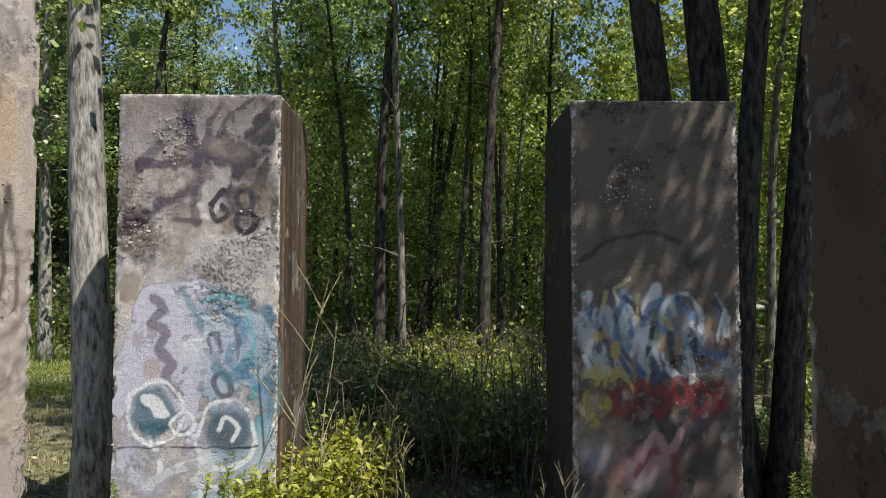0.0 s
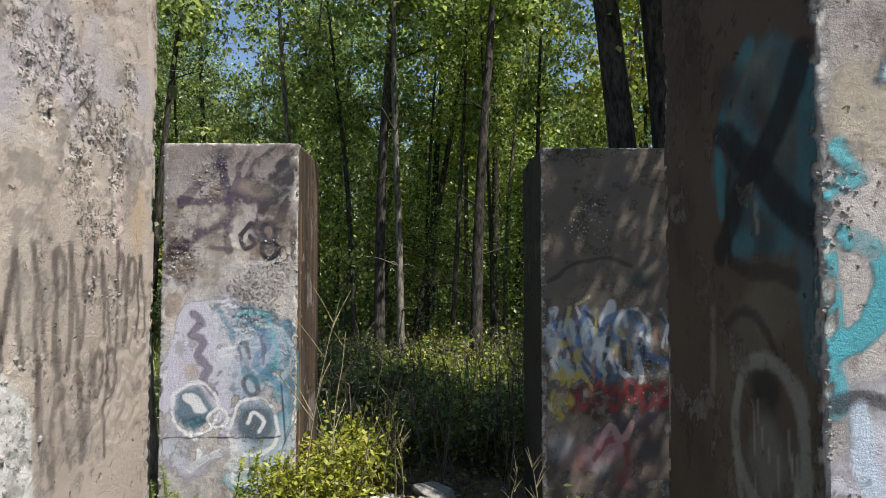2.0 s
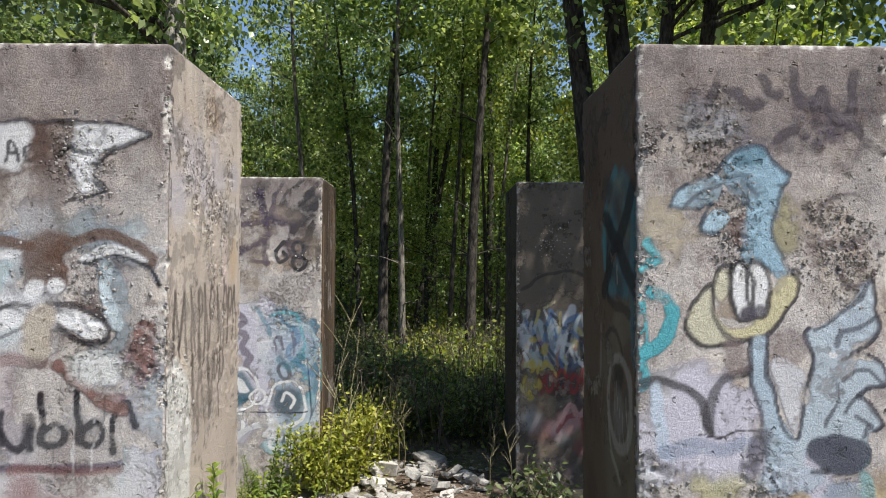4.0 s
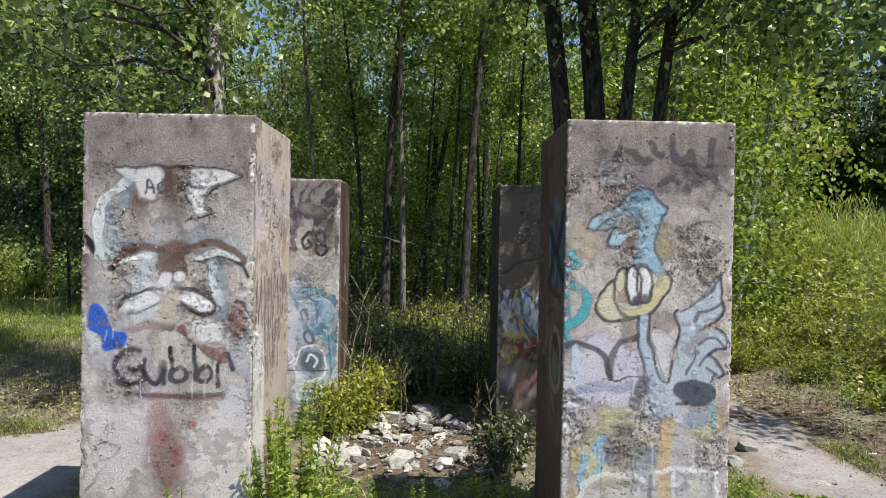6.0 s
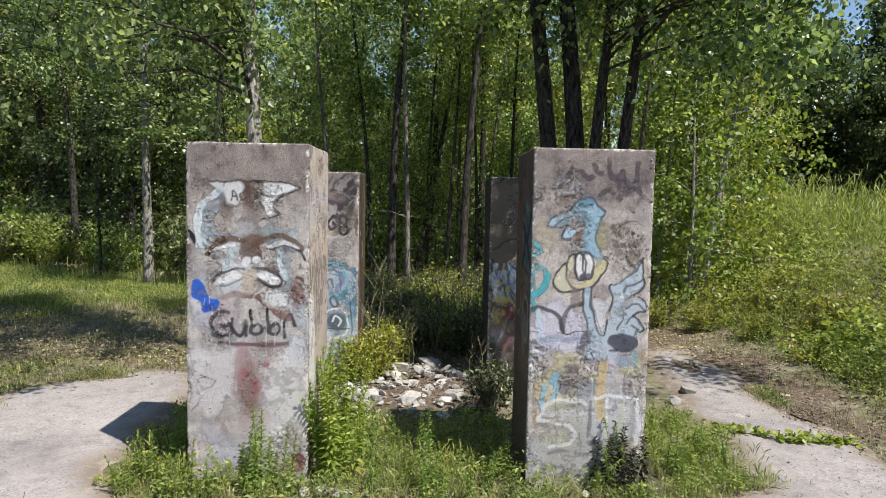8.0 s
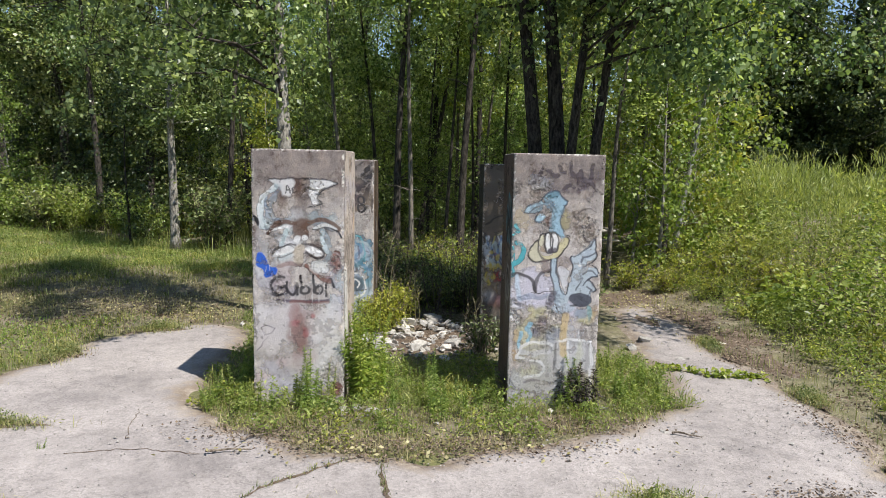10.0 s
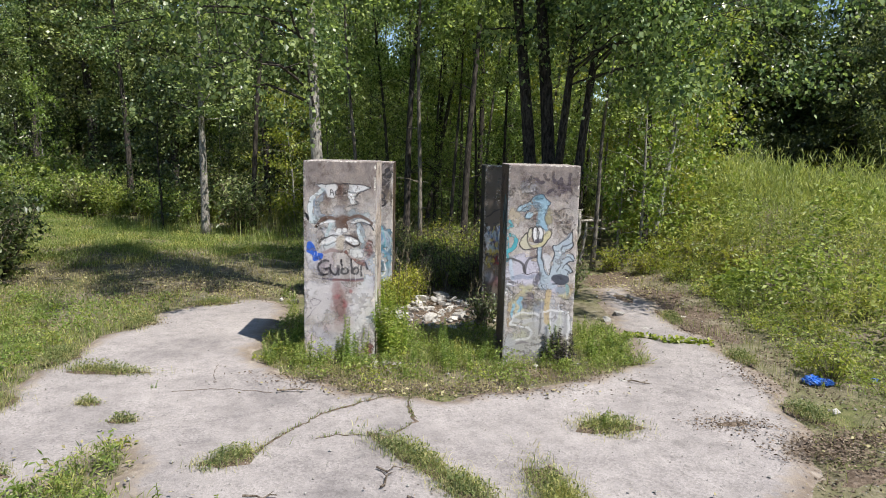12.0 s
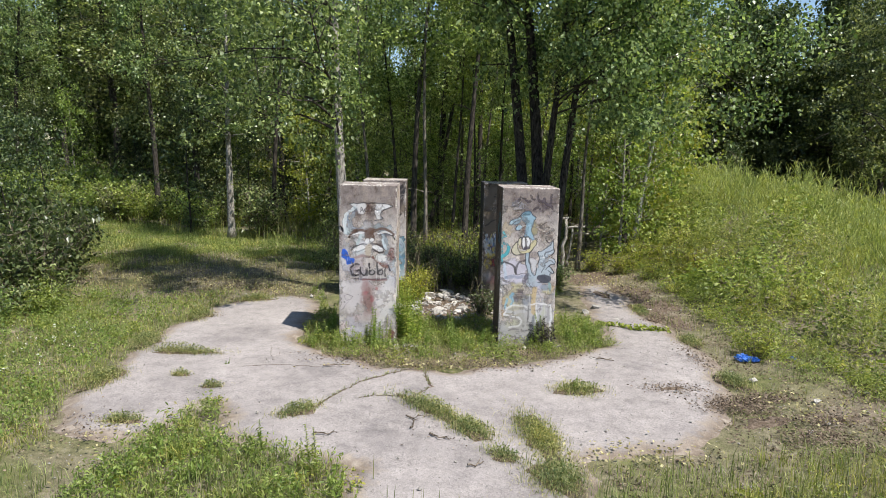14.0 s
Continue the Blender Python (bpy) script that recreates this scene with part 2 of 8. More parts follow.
def make_leaf(name, a, b, c, gloss=0.42, through_light=0.42, patches=0.0, shine=0.5):
    """Thin leaves: every blade its own green, some light comes through."""
    m, N, L = material(name)
    geo = N.new("ShaderNodeNewGeometry")
    r = ramp_of(N, [(0.0, a), (0.45, b), (0.78, c), (1.0, tuple(min(0.6, 1.25 * v + 0.04) for v in c))])
    L.new(geo.outputs["Random Per Island"], r.inputs[0])
    info = N.new("ShaderNodeObjectInfo")
    hs = N.new("ShaderNodeHueSaturation")
    hue = N.new("ShaderNodeMapRange")
    hue.inputs["To Min"].default_value, hue.inputs["To Max"].default_value = 0.485, 0.515
    L.new(info.outputs["Random"], hue.inputs["Value"])
    L.new(hue.outputs[0], hs.inputs["Hue"])
    L.new(r.outputs[0], hs.inputs["Color"])
    if patches:
        # stands of different kinds and ripeness
        n = noise_of(N, L, 0.8, 5, 0.7)
        pr = ramp_of(N, [(0.34, (0.55, 0.66, 0.7)), (0.5, (1, 1, 1)), (0.66, (1.5, 1.28, 1.0))])
        L.new(n.outputs[0], pr.inputs[0])
        L.new(mix_of(N, L, patches, r.outputs[0], pr.outputs[0], "MULTIPLY"), hs.inputs["Color"])
    p = N.new("ShaderNodeBsdfPrincipled")
    L.new(hs.outputs[0], p.inputs["Base Color"])
    p.inputs["Roughness"].default_value, p.inputs["Specular IOR Level"].default_value = gloss, shine
    t = N.new("ShaderNodeBsdfTranslucent")
    L.new(mix_of(N, L, 1.0, hs.outputs[0], (1.3, 1.34, 0.72), "MULTIPLY"), t.inputs["Color"])
    mx = N.new("ShaderNodeMixShader")
    mx.inputs[0].default_value = through_light
    L.new(p.outputs[0], mx.inputs[1])
    L.new(t.outputs[0], mx.inputs[2])
    o = N.new("ShaderNodeOutputMaterial")
    L.new(mx.outputs[0], o.inputs[0])
    return m


LEAF_POPLAR = make_leaf("poplar_leaf", (0.046, 0.08, 0.028), (0.128, 0.182, 0.062), (0.325, 0.385, 0.165), 0.34, 0.44, 0.0, 0.5)
# darker leaf for shaded and far foliage, some shade put into the colour
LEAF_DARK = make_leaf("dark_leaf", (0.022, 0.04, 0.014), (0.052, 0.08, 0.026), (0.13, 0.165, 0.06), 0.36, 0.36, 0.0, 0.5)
# brighter copy of the poplar leaf: sunlight put into the colour
LEAF_SUNLIT = make_leaf("sunlit_poplar_leaf", (0.065, 0.105, 0.034), (0.19, 0.255, 0.082), (0.39, 0.45, 0.185), 0.36, 0.52, 0.0, 0.45)
LEAF_BROAD = make_leaf("broad_tree_leaf", (0.036, 0.058, 0.02), (0.105, 0.138, 0.045), (0.3, 0.325, 0.135), 0.36, 0.38, 0.0, 0.5)
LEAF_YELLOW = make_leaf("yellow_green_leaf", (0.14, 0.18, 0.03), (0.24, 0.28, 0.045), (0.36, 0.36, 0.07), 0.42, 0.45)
LEAF_BUSH = make_leaf("yellow_bush_leaf", (0.15, 0.185, 0.03), (0.29, 0.325, 0.045), (0.43, 0.43, 0.075), 0.45, 0.45)
LEAF_WEED = make_leaf("weed_leaf", (0.105, 0.155, 0.035), (0.185, 0.255, 0.05), (0.28, 0.33, 0.08), 0.5, 0.45)
LEAF_ROD = make_leaf("goldenrod_leaf", (0.14, 0.22, 0.035), (0.235, 0.33, 0.05), (0.35, 0.4, 0.09), 0.45, 0.48)
GRASS = make_leaf("grass_blade", (0.1, 0.13, 0.042), (0.168, 0.205, 0.065), (0.29, 0.29, 0.12), 0.55, 0.4, 0.8)
GRASS_LUSH = make_leaf("lawn_grass_blade", (0.13, 0.165, 0.042), (0.225, 0.265, 0.07), (0.35, 0.355, 0.13), 0.55, 0.42, 0.8)
GRASS_DRY = make_leaf("dry_grass_blade", (0.24, 0.21, 0.09), (0.34, 0.29, 0.14), (0.46, 0.4, 0.22), 0.6, 0.35)
LEAF_BANK = make_leaf("bank_shrub_leaf", (0.066, 0.105, 0.026), (0.15, 0.21, 0.05), (0.27, 0.325, 0.09), 0.45, 0.42)
LEAF_FIELD = make_leaf("field_broad_leaf", (0.12, 0.165, 0.035), (0.235, 0.285, 0.06), (0.36, 0.385, 0.1), 0.5, 0.46)
PETAL = make_leaf("white_petal", (0.62, 0.62, 0.55), (0.7, 0.7, 0.64), (0.75, 0.75, 0.7), 0.6, 0.3)
FIELD = make_leaf("field_weed_leaf", (0.15, 0.18, 0.055), (0.27, 0.31, 0.088), (0.39, 0.41, 0.15), 0.5, 0.46, 0.7)
DEAD_LEAF = make_leaf("withered_leaf", (0.012, 0.01, 0.009), (0.03, 0.022, 0.017), (0.06, 0.045, 0.033), 0.75, 0.05)
LITTER = make_leaf("dead_leaf", (0.05, 0.034, 0.024), (0.12, 0.085, 0.056), (0.22, 0.165, 0.115), 0.75, 0.1)


def make_bark(name, dark, light, scale=1.0):
    m, N, L = material(name)
    ridges = noise_of(N, L, 26 * scale, 6, 0.7, (1.0, 1.0, 0.27))
    blot = noise_of(N, L, 2.2, 4, 0.6)
    r = ramp_of(N, [(0.36, tuple(c * 0.3 for c in dark)), (0.47, dark), (0.6, light)])
    L.new(ridges.outputs[0], r.inputs[0])
    r2 = ramp_of(N, [(0.3, grey(0.65)), (0.7, grey(1.15))])
    L.new(blot.outputs[0], r2.inputs[0])
    c = mix_of(N, L, 0.9, r.outputs[0], r2.outputs[0], "MULTIPLY")
    info = N.new("ShaderNodeObjectInfo")
    r3 = ramp_of(N, [(0.0, grey(0.7)), (1.0, grey(1.15))])
    L.new(info.outputs["Random"], r3.inputs[0])
    c = mix_of(N, L, 1.0, c, r3.outputs[0], "MULTIPLY")
    finish(N, L, c, 0.92, bump_of(N, L, ridges.outputs[0], 0.9, 0.03), 0.15)
    return m


BARK_DARK = make_bark("dark_bark", (0.048, 0.041, 0.036), (0.11, 0.095, 0.08))
BARK_GREY = make_bark("grey_bark", (0.29, 0.265, 0.235), (0.5, 0.465, 0.415))
BARK_MID = make_bark("brown_grey_bark", (0.15, 0.13, 0.11), (0.29, 0.26, 0.22))
BARK_PALE = make_bark("pale_bark", (0.36, 0.35, 0.32), (0.6, 0.58, 0.53), 0.6)


def make_ground():
    m, N, L = material("yard_soil")
    big = noise_of(N, L, 0.55, 5, 0.6)
    mid = noise_of(N, L, 4.5, 5, 0.65)
    fine = noise_of(N, L, 55, 4, 0.7)
    soil = ramp_of(N, [(0.3, (0.12, 0.09, 0.068)), (0.5, (0.225, 0.18, 0.143)), (0.7, (0.36, 0.31, 0.26))])
    L.new(mid.outputs[0], soil.inputs[0])
    thatch = ramp_of(N, [(0.3, (0.085, 0.1, 0.038)), (0.55, (0.16, 0.165, 0.065)), (0.75, (0.27, 0.24, 0.12))])
    L.new(mid.outputs[0], thatch.inputs[0])
    f = ramp_of(N, [(0.34, grey(0)), (0.66, grey(1))])
    L.new(big.outputs[0], f.inputs[0])
    c = mix_of(N, L, f.outputs[0], soil.outputs[0], thatch.outputs[0])
    r = ramp_of(N, [(0.3, grey(0.55)), (0.6, grey(1.0)), (0.78, grey(1.35))])
    L.new(fine.outputs[0], r.inputs[0])
    c = mix_of(N, L, 0.9, c, r.outputs[0], "MULTIPLY")
    nrm = bump_of(N, L, mid.outputs[0], 0.6, 0.05)
    finish(N, L, c, 0.95, bump_of(N, L, fine.outputs[0], 0.8, 0.015, nrm), 0.1)
    return m


def make_pad():
    m, N, L = material("old_concrete_paving")
    big = noise_of(N, L, 0.7, 5, 0.62)
    mid = noise_of(N, L, 5.0, 5, 0.65)
    fine = noise_of(N, L, 110, 4, 0.75)
    base = ramp_of(N, [(0.3, (0.212, 0.19, 0.185)), (0.48, (0.312, 0.28, 0.268)), (0.7, (0.38, 0.342, 0.326))])
    L.new(big.outputs[0], base.inputs[0])
    r = ramp_of(N, [(0.3, grey(0.74)), (0.48, grey(0.97)), (0.66, grey(1.08))])
    L.new(mid.outputs[0], r.inputs[0])
    c = mix_of(N, L, 0.85, base.outputs[0], r.outputs[0], "MULTIPLY")
    tc = N.new("ShaderNodeTexCoord")
    vor = N.new("ShaderNodeTexVoronoi")
    vor.inputs["Scale"].default_value = 45
    L.new(tc.outputs["Object"], vor.inputs["Vector"])
    agg = ramp_of(N, [(0.0, grey(0.72)), (0.4, grey(0.97)), (1.0, grey(1.2))])
    L.new(vor.outputs["Color"], agg.inputs[0])
    expo = ramp_of(N, [(0.38, grey(0.55)), (0.56, grey(1))])
    L.new(noise_of(N, L, 1.1, 4, 0.6, None, "Object", (9, 4, 0)).outputs[0], expo.inputs[0])
    c = mix_of(N, L, expo.outputs[0], c, mix_of(N, L, 1.0, c, agg.outputs[0], "MULTIPLY"))
    r2 = ramp_of(N, [(0.3, grey(0.7)), (0.55, grey(1.0)), (0.8, grey(1.15))])
    L.new(fine.outputs[0], r2.inputs[0])
    c = mix_of(N, L, 0.9, c, r2.outputs[0], "MULTIPLY")
    soilr = ramp_of(N, [(0.3, (0.12, 0.09, 0.068)), (0.5, (0.225, 0.18, 0.143)), (0.7, (0.36, 0.31, 0.26))])
    L.new(mid.outputs[0], soilr.inputs[0])
    # soil trodden over the broken rim
    at = N.new("ShaderNodeAttribute")
    at.attribute_name = "rim"
    k = math_of(N, L, "ADD", at.outputs["Fac"], math_of(N, L, "MULTIPLY", math_of(N, L, "SUBTRACT", mid.outputs[0], 0.5), 1.6))
    rr = ramp_of(N, [(0.35, grey(0)), (0.75, grey(1))])
    L.new(k, rr.inputs[0])
    c = mix_of(N, L, rr.outputs[0], c, mix_of(N, L, 1.0, soilr.outputs[0], r2.outputs[0], "MULTIPLY"))
    nrm = bump_of(N, L, mid.outputs[0], 0.35, 0.03)
    nrm = bump_of(N, L, vor.outputs["Distance"], 0.3, 0.008, nrm)
    finish(N, L, c, 0.9, bump_of(N, L, fine.outputs[0], 0.6, 0.006, nrm), 0.2)
    return m


SOIL = make_ground()


def make_dirt():
    m, N, L = material("dark_dirt")
    mid = noise_of(N, L, 14, 5, 0.7)
    fine = noise_of(N, L, 80, 4, 0.75)
    r = ramp_of(N, [(0.3, (0.07, 0.05, 0.036)), (0.5, (0.14, 0.104, 0.077)), (0.7, (0.25, 0.2, 0.16))])
    L.new(mid.outputs[0], r.inputs[0])
    r2 = ramp_of(N, [(0.3, grey(0.6)), (0.7, grey(1.3))])
    L.new(fine.outputs[0], r2.inputs[0])
    nrm = bump_of(N, L, fine.outputs[0], 0.8, 0.012, bump_of(N, L, mid.outputs[0], 0.6, 0.03))
    finish(N, L, mix_of(N, L, 0.9, r.outputs[0], r2.outputs[0], "MULTIPLY"), 0.95, nrm, 0.1)
    return m


DIRT = make_dirt()
PAVING = make_pad()


def make_stone(name, a, b):
    m, N, L = material(name)
    n1 = noise_of(N, L, 7, 5, 0.65)
    n2 = noise_of(N, L, 70, 4, 0.7)
    r = ramp_of(N, [(0.3, a), (0.65, b)])
    L.new(n1.outputs[0], r.inputs[0])
    info = N.new("ShaderNodeObjectInfo")
    r3 = ramp_of(N, [(0.0, grey(0.6)), (1.0, grey(1.15))])
    L.new(info.outputs["Random"], r3.inputs[0])
    c = mix_of(N, L, 1.0, r.outputs[0], r3.outputs[0], "MULTIPLY")
    r2 = ramp_of(N, [(0.3, grey(0.7)), (0.7, grey(1.1))])
    L.new(n2.outputs[0], r2.inputs[0])
    finish(N, L, mix_of(N, L, 0.8, c, r2.outputs[0], "MULTIPLY"), 0.9, bump_of(N, L, n2.outputs[0], 0.6, 0.01), 0.2)
    return m


STONE = make_stone("broken_concrete", (0.33, 0.3, 0.265), (0.62, 0.59, 0.55))
BARED_STONE = make_stone("bared_stones", (0.27, 0.235, 0.22), (0.55, 0.5, 0.47))
PEBBLE = make_stone("pebbles", (0.3, 0.27, 0.24), (0.6, 0.57, 0.53))
STALK = make_bark("dry_stalk", (0.3, 0.25, 0.14), (0.48, 0.42, 0.26))
WOOD_DRY = make_bark("dead_wood", (0.16, 0.125, 0.095), (0.3, 0.25, 0.2))


def make_bag():
    m, N, L = material("blue_plastic")
    n = noise_of(N, L, 12, 4, 0.6)
    r = ramp_of(N, [(0.3, (0.01, 0.07, 0.32)), (0.7, (0.03, 0.16, 0.6))])
    L.new(n.outputs[0], r.inputs[0])
    finish(N, L, r.outputs[0], 0.3, bump_of(N, L, n.outputs[0], 0.5, 0.02), 0.5)
    return m


BAG = make_bag()

# ---------------------------------------------------------------- ground and paving
def spread(near_lo, near_hi, step, far, grow=1.22):
    """Grid lines: even near the yard, ever wider out to the horizon."""
    mid = list(np.arange(near_lo, near_hi + step / 2, step))
    out, s, p = [], step, near_hi
    while p < far:
        s *= grow
        p += s
        out.append(p)
    pre, s, p = [], step, near_lo
    while p > -far:
        s *= grow
        p -= s
        pre.append(p)
    return np.array(pre[::-1] + mid + out)


gx, gy = spread(-12, 18, 0.2, 900), spread(-14, 24, 0.2, 900)
X, Y = np.meshgrid(gx, gy)
Z = terrain(X, Y)
idx = np.arange(X.size).reshape(X.shape)
quads = np.stack([idx[:-1, :-1], idx[:-1, 1:], idx[1:, 1:], idx[1:, :-1]], -1).reshape(-1, 4)
ground = part("ground", mesh_of("ground", np.stack([X, Y, Z], -1).reshape(-1, 3), quads, True), SOIL)
tagged(ground, "bare brown soil with thin dry thatch reaching the woods", "ground", kind="structure")

PAD = [(-1.0, -6.2), (-1.06, -4.05), (-1.8, -3.85), (-2.75, -3.4), (-2.95, -2.7), (-3.17, -2.15), (-3.4, -2.8), (-4.0, -3.35), (-4.84, -3.2),
       (-5.27, -1.94), (-5.28, -0.28), (-5.4, 1.05), (-5.15, 2.3), (-4.97, 3.6), (-4.3, 4.5), (-3.5, 4.75), (-2.75, 4.4), (-2.55, 3.0),
       (-2.63, 1.18), (-1.85, 0.17), (-0.73, -0.45), (0.12, -0.59), (1.5, 0.0), (2.36, 0.3), (3.2, 1.0), (3.3, 2.5), (3.45, 4.3),
       (3.8, 6.4), (4.5, 6.6), (4.75, 5.0), (4.62, 3.3), (4.87, 1.9), (4.92, 0.14), (4.4, -1.5), (3.74, -2.96), (3.07, -3.6),
       (1.83, -3.65), (1.6, -4.6), (1.5, -6.2)]


def ragged(poly, step, amp, seed):
    """A closed outline with a broken, irregular edge."""
    rng = np.random.default_rng(int(seed))
    p = np.array(poly, float)
    out = []
    for a, b in zip(p, np.roll(p, -1, 0)):
        n = max(1, int(np.linalg.norm(b - a) / step))
        for k in range(n):
            q = a + (b - a) * k / n
            w = np.array([wave(q[0], q[1], 1.1, seed), wave(q[0], q[1], 1.3, seed + 2)])
            f = np.array([wave(q[0], q[1], 0.31, seed + 4), wave(q[0], q[1], 0.27, seed + 5)])
            out.append(q + amp * (w + 0.5 * f) + rng.normal(0, amp * 0.12, 2))
    return np.array(out)


def sheet(name, outline, top, material, label, category, step=0.1, fringe=0.5):
    """A worn slab cut to an outline: it thins out into the soil at its broken rim (attribute rim, 1 at the very edge)."""
    lo, hi = outline.min(0) - 0.2, outline.max(0) + 0.2
    xs, ys = np.arange(lo[0], hi[0], step), np.arange(lo[1], hi[1], step)
    xx, yy = np.meshgrid(xs, ys)
    pts = np.stack([xx.ravel(), yy.ravel()], 1)
    dist = np.full(len(pts), 9.0)
    for a, b in zip(outline, np.roll(outline, -1, 0)):
        ab = b - a
        t = np.clip(((pts - a) @ ab) / (ab @ ab + 1e-12), 0, 1)
        dist = np.minimum(dist, np.linalg.norm(pts - a - t[:, None] * ab, axis=1))
    dist *= np.where(inside(outline, pts[:, 0], pts[:, 1]), 1, -1)
    d2 = dist.reshape(xx.shape)
    z = terrain(xx, yy) * np.clip(1 - d2 / fringe, 0, 1) + top * smooth01(d2 / 0.22) - 0.03 * smooth01(-d2 / 0.1)
    ids = np.arange(xx.size).reshape(xx.shape)
    q = np.stack([ids[:-1, :-1], ids[:-1, 1:], ids[1:, 1:], ids[1:, :-1]], -1).reshape(-1, 4)
    q = q[(dist[q] > -0.12).all(1)]
    used, inv = np.unique(q, return_inverse=True)
    v = np.stack([xx.ravel(), yy.ravel(), z.ravel()], 1)[used]
    me = mesh_of(name, v, inv.reshape(-1, 4), True)
    me.attributes.new("rim", "FLOAT", "POINT").data.foreach_set("value", np.clip(1 - dist[used] / fringe, 0, 1.2))
    return tagged(part(name, me, material), label, category, kind="structure")


pad = sheet("pavement", ragged(PAD, 0.1, 0.15, 1.0), 0.045, PAVING, "cracked pale concrete paving broken up by weeds", "pavement")


def patch(x, y, rx, ry, turn, seed, z=0.053):
    """A thin drift of soil lying on the paving."""
    n = max(14, int(40 * max(rx, ry)))
    rng = np.random.default_rng(int(seed))
    a = np.arange(n) * 2 * math.pi / n
    r = 1 + 0.3 * np.sin(2 * a + seed) + 0.2 * np.sin(5 * a + 2.0 * seed) + rng.normal(0, 0.1, n)
    c, s = math.cos(radians(turn)), math.sin(radians(turn))
    u, v = rx * r * np.cos(a), ry * r * np.sin(a)
    ring = np.stack([x + u * c - v * s, y + u * s + v * c, np.full(n, z - 0.006)], 1)
    inner = ring * np.array([0.6, 0.6, 1]) + np.array([x * 0.4, y * 0.4, 0.006 + 0.012])
    verts = np.concatenate([ring, inner, [[x, y, z + 0.018]]])
    faces = [[i, (i + 1) % n, n + (i + 1) % n, n + i] for i in range(n)] + [[n + i, n + (i + 1) % n, 2 * n] for i in range(n)]
    return verts, faces


TUFTS = [(2.1, -1.5, 0.42, 0.3, 0), (-0.1, -2.35, 0.85, 0.22, -50), (0.4, -3.0, 0.45, 0.25, -50), (-1.95, -2.45, 0.4, 0.2, 45),
         (1.25, -3.2, 0.3, 0.85, 10), (-4.4, 0.12, 0.75, 0.16, -6), (-3.4, -1.54, 0.18, 0.1, 0), (-4.03, -1.05, 0.16, 0.09, 0),
         (-4.15, -2.85, 0.3, 0.14, 10), (1.3, -4.3, 0.4, 0.5, 0), (0.75, -3.75, 0.3, 0.15, -40),
         (-5.15, -1.3, 0.3, 0.6, 0), (-5.3, 0.7, 0.3, 0.5, 0), (-5.0, 2.7, 0.3, 0.5, 10), (-4.2, 4.2, 0.5, 0.25, 20), (4.7, -1.0, 0.25, 0.4, 20), (4.85, 1.2, 0.2, 0.4, 0), (4.6, 3.6, 0.2, 0.5, 0)]
for k, (x, y, rx, ry, turn) in enumerate(TUFTS + [(4.55, 5.6, 0.5, 1.0, 15), (4.75, 3.4, 0.25, 1.2, 8), (3.6, -1.35, 0.24, 0.1, 10), (4.5, -2.5, 0.5, 0.25, 40), (4.15, 5.4, 0.4, 0.5, 0), (4.5, 4.0, 0.16, 0.5, 0), (4.9, 4.6, 0.4, 1.2, 0), (4.4, 7.4, 0.9, 1.2, 0)]):
    v, f = patch(x, y, rx * 0.72, ry * 0.72, turn, k + 1.0, 0.003)
    v[:, 2] += np.where(inside(PAD, v[:, 0], v[:, 1]), 0.05, terrain(v[:, 0], v[:, 1]))
    ob = part("soil_patch", mesh_of("soil_patch", v, f, True), DIRT)
    tagged(ob, "thin drift of brown soil on the paving", "soil", kind="structure")
for k, (x, y, rx, ry, turn) in enumerate(((0.3, 4.0, 0.95, 1.05, 0), (4.95, 5.35, 0.4, 0.75, 5), (5.15, 4.0, 0.36, 0.7, 0), (5.05, 2.8, 0.26, 0.7, -4))):
    v, f = patch(x, y, rx, ry, turn, 31.0 + k, 0.0)
    v[:, 2] += np.where(inside(PAD, v[:, 0], v[:, 1]), 0.05, terrain(v[:, 0], v[:, 1])) + 0.004
    tagged(part("soil_patch", mesh_of("soil_patch", v, f, True), DIRT), "bare dark brown soil among the rubble and litter", "soil", kind="structure")


def crack(points, width, seed):
    """A jagged soil-filled crack in the paving, as a thin raised seam of dirt."""
    rng = np.random.default_rng(int(seed))
    p = np.array(points, float)
    pts = []
    for a, b in zip(p, p[1:]):
        n = max(2, int(np.linalg.norm(b - a) / 0.06))
        for k in range(n):
            pts.append(a + (b - a) * k / n + rng.normal(0, 0.014, 2))
    pts = np.array(pts)
    t = np.gradient(pts, axis=0)
    t /= np.linalg.norm(t, axis=1)[:, None] + 1e-9
    side = np.stack([-t[:, 1], t[:, 0]], 1)
    w = width * (0.15 + 1.3 * rng.random(len(pts)))[:, None]
    z = np.full((len(pts), 1), 0.0525)
    v = np.concatenate([np.hstack([pts - w * side, z - 0.003]), np.hstack([pts, z + 0.001]), np.hstack([pts + w * side, z - 0.003])])
    n = len(pts)
    f = [[i, i + 1, n + i + 1, n + i] for i in range(n - 1)] + [[n + i, n + i + 1, 2 * n + i + 1, 2 * n + i] for i in range(n - 1)]
    ob = part("paving_crack", mesh_of("paving_crack", v, f), DIRT)
    tagged(ob, "jagged crack in the paving filled with dirt", "crack", kind="structure")
    return pts


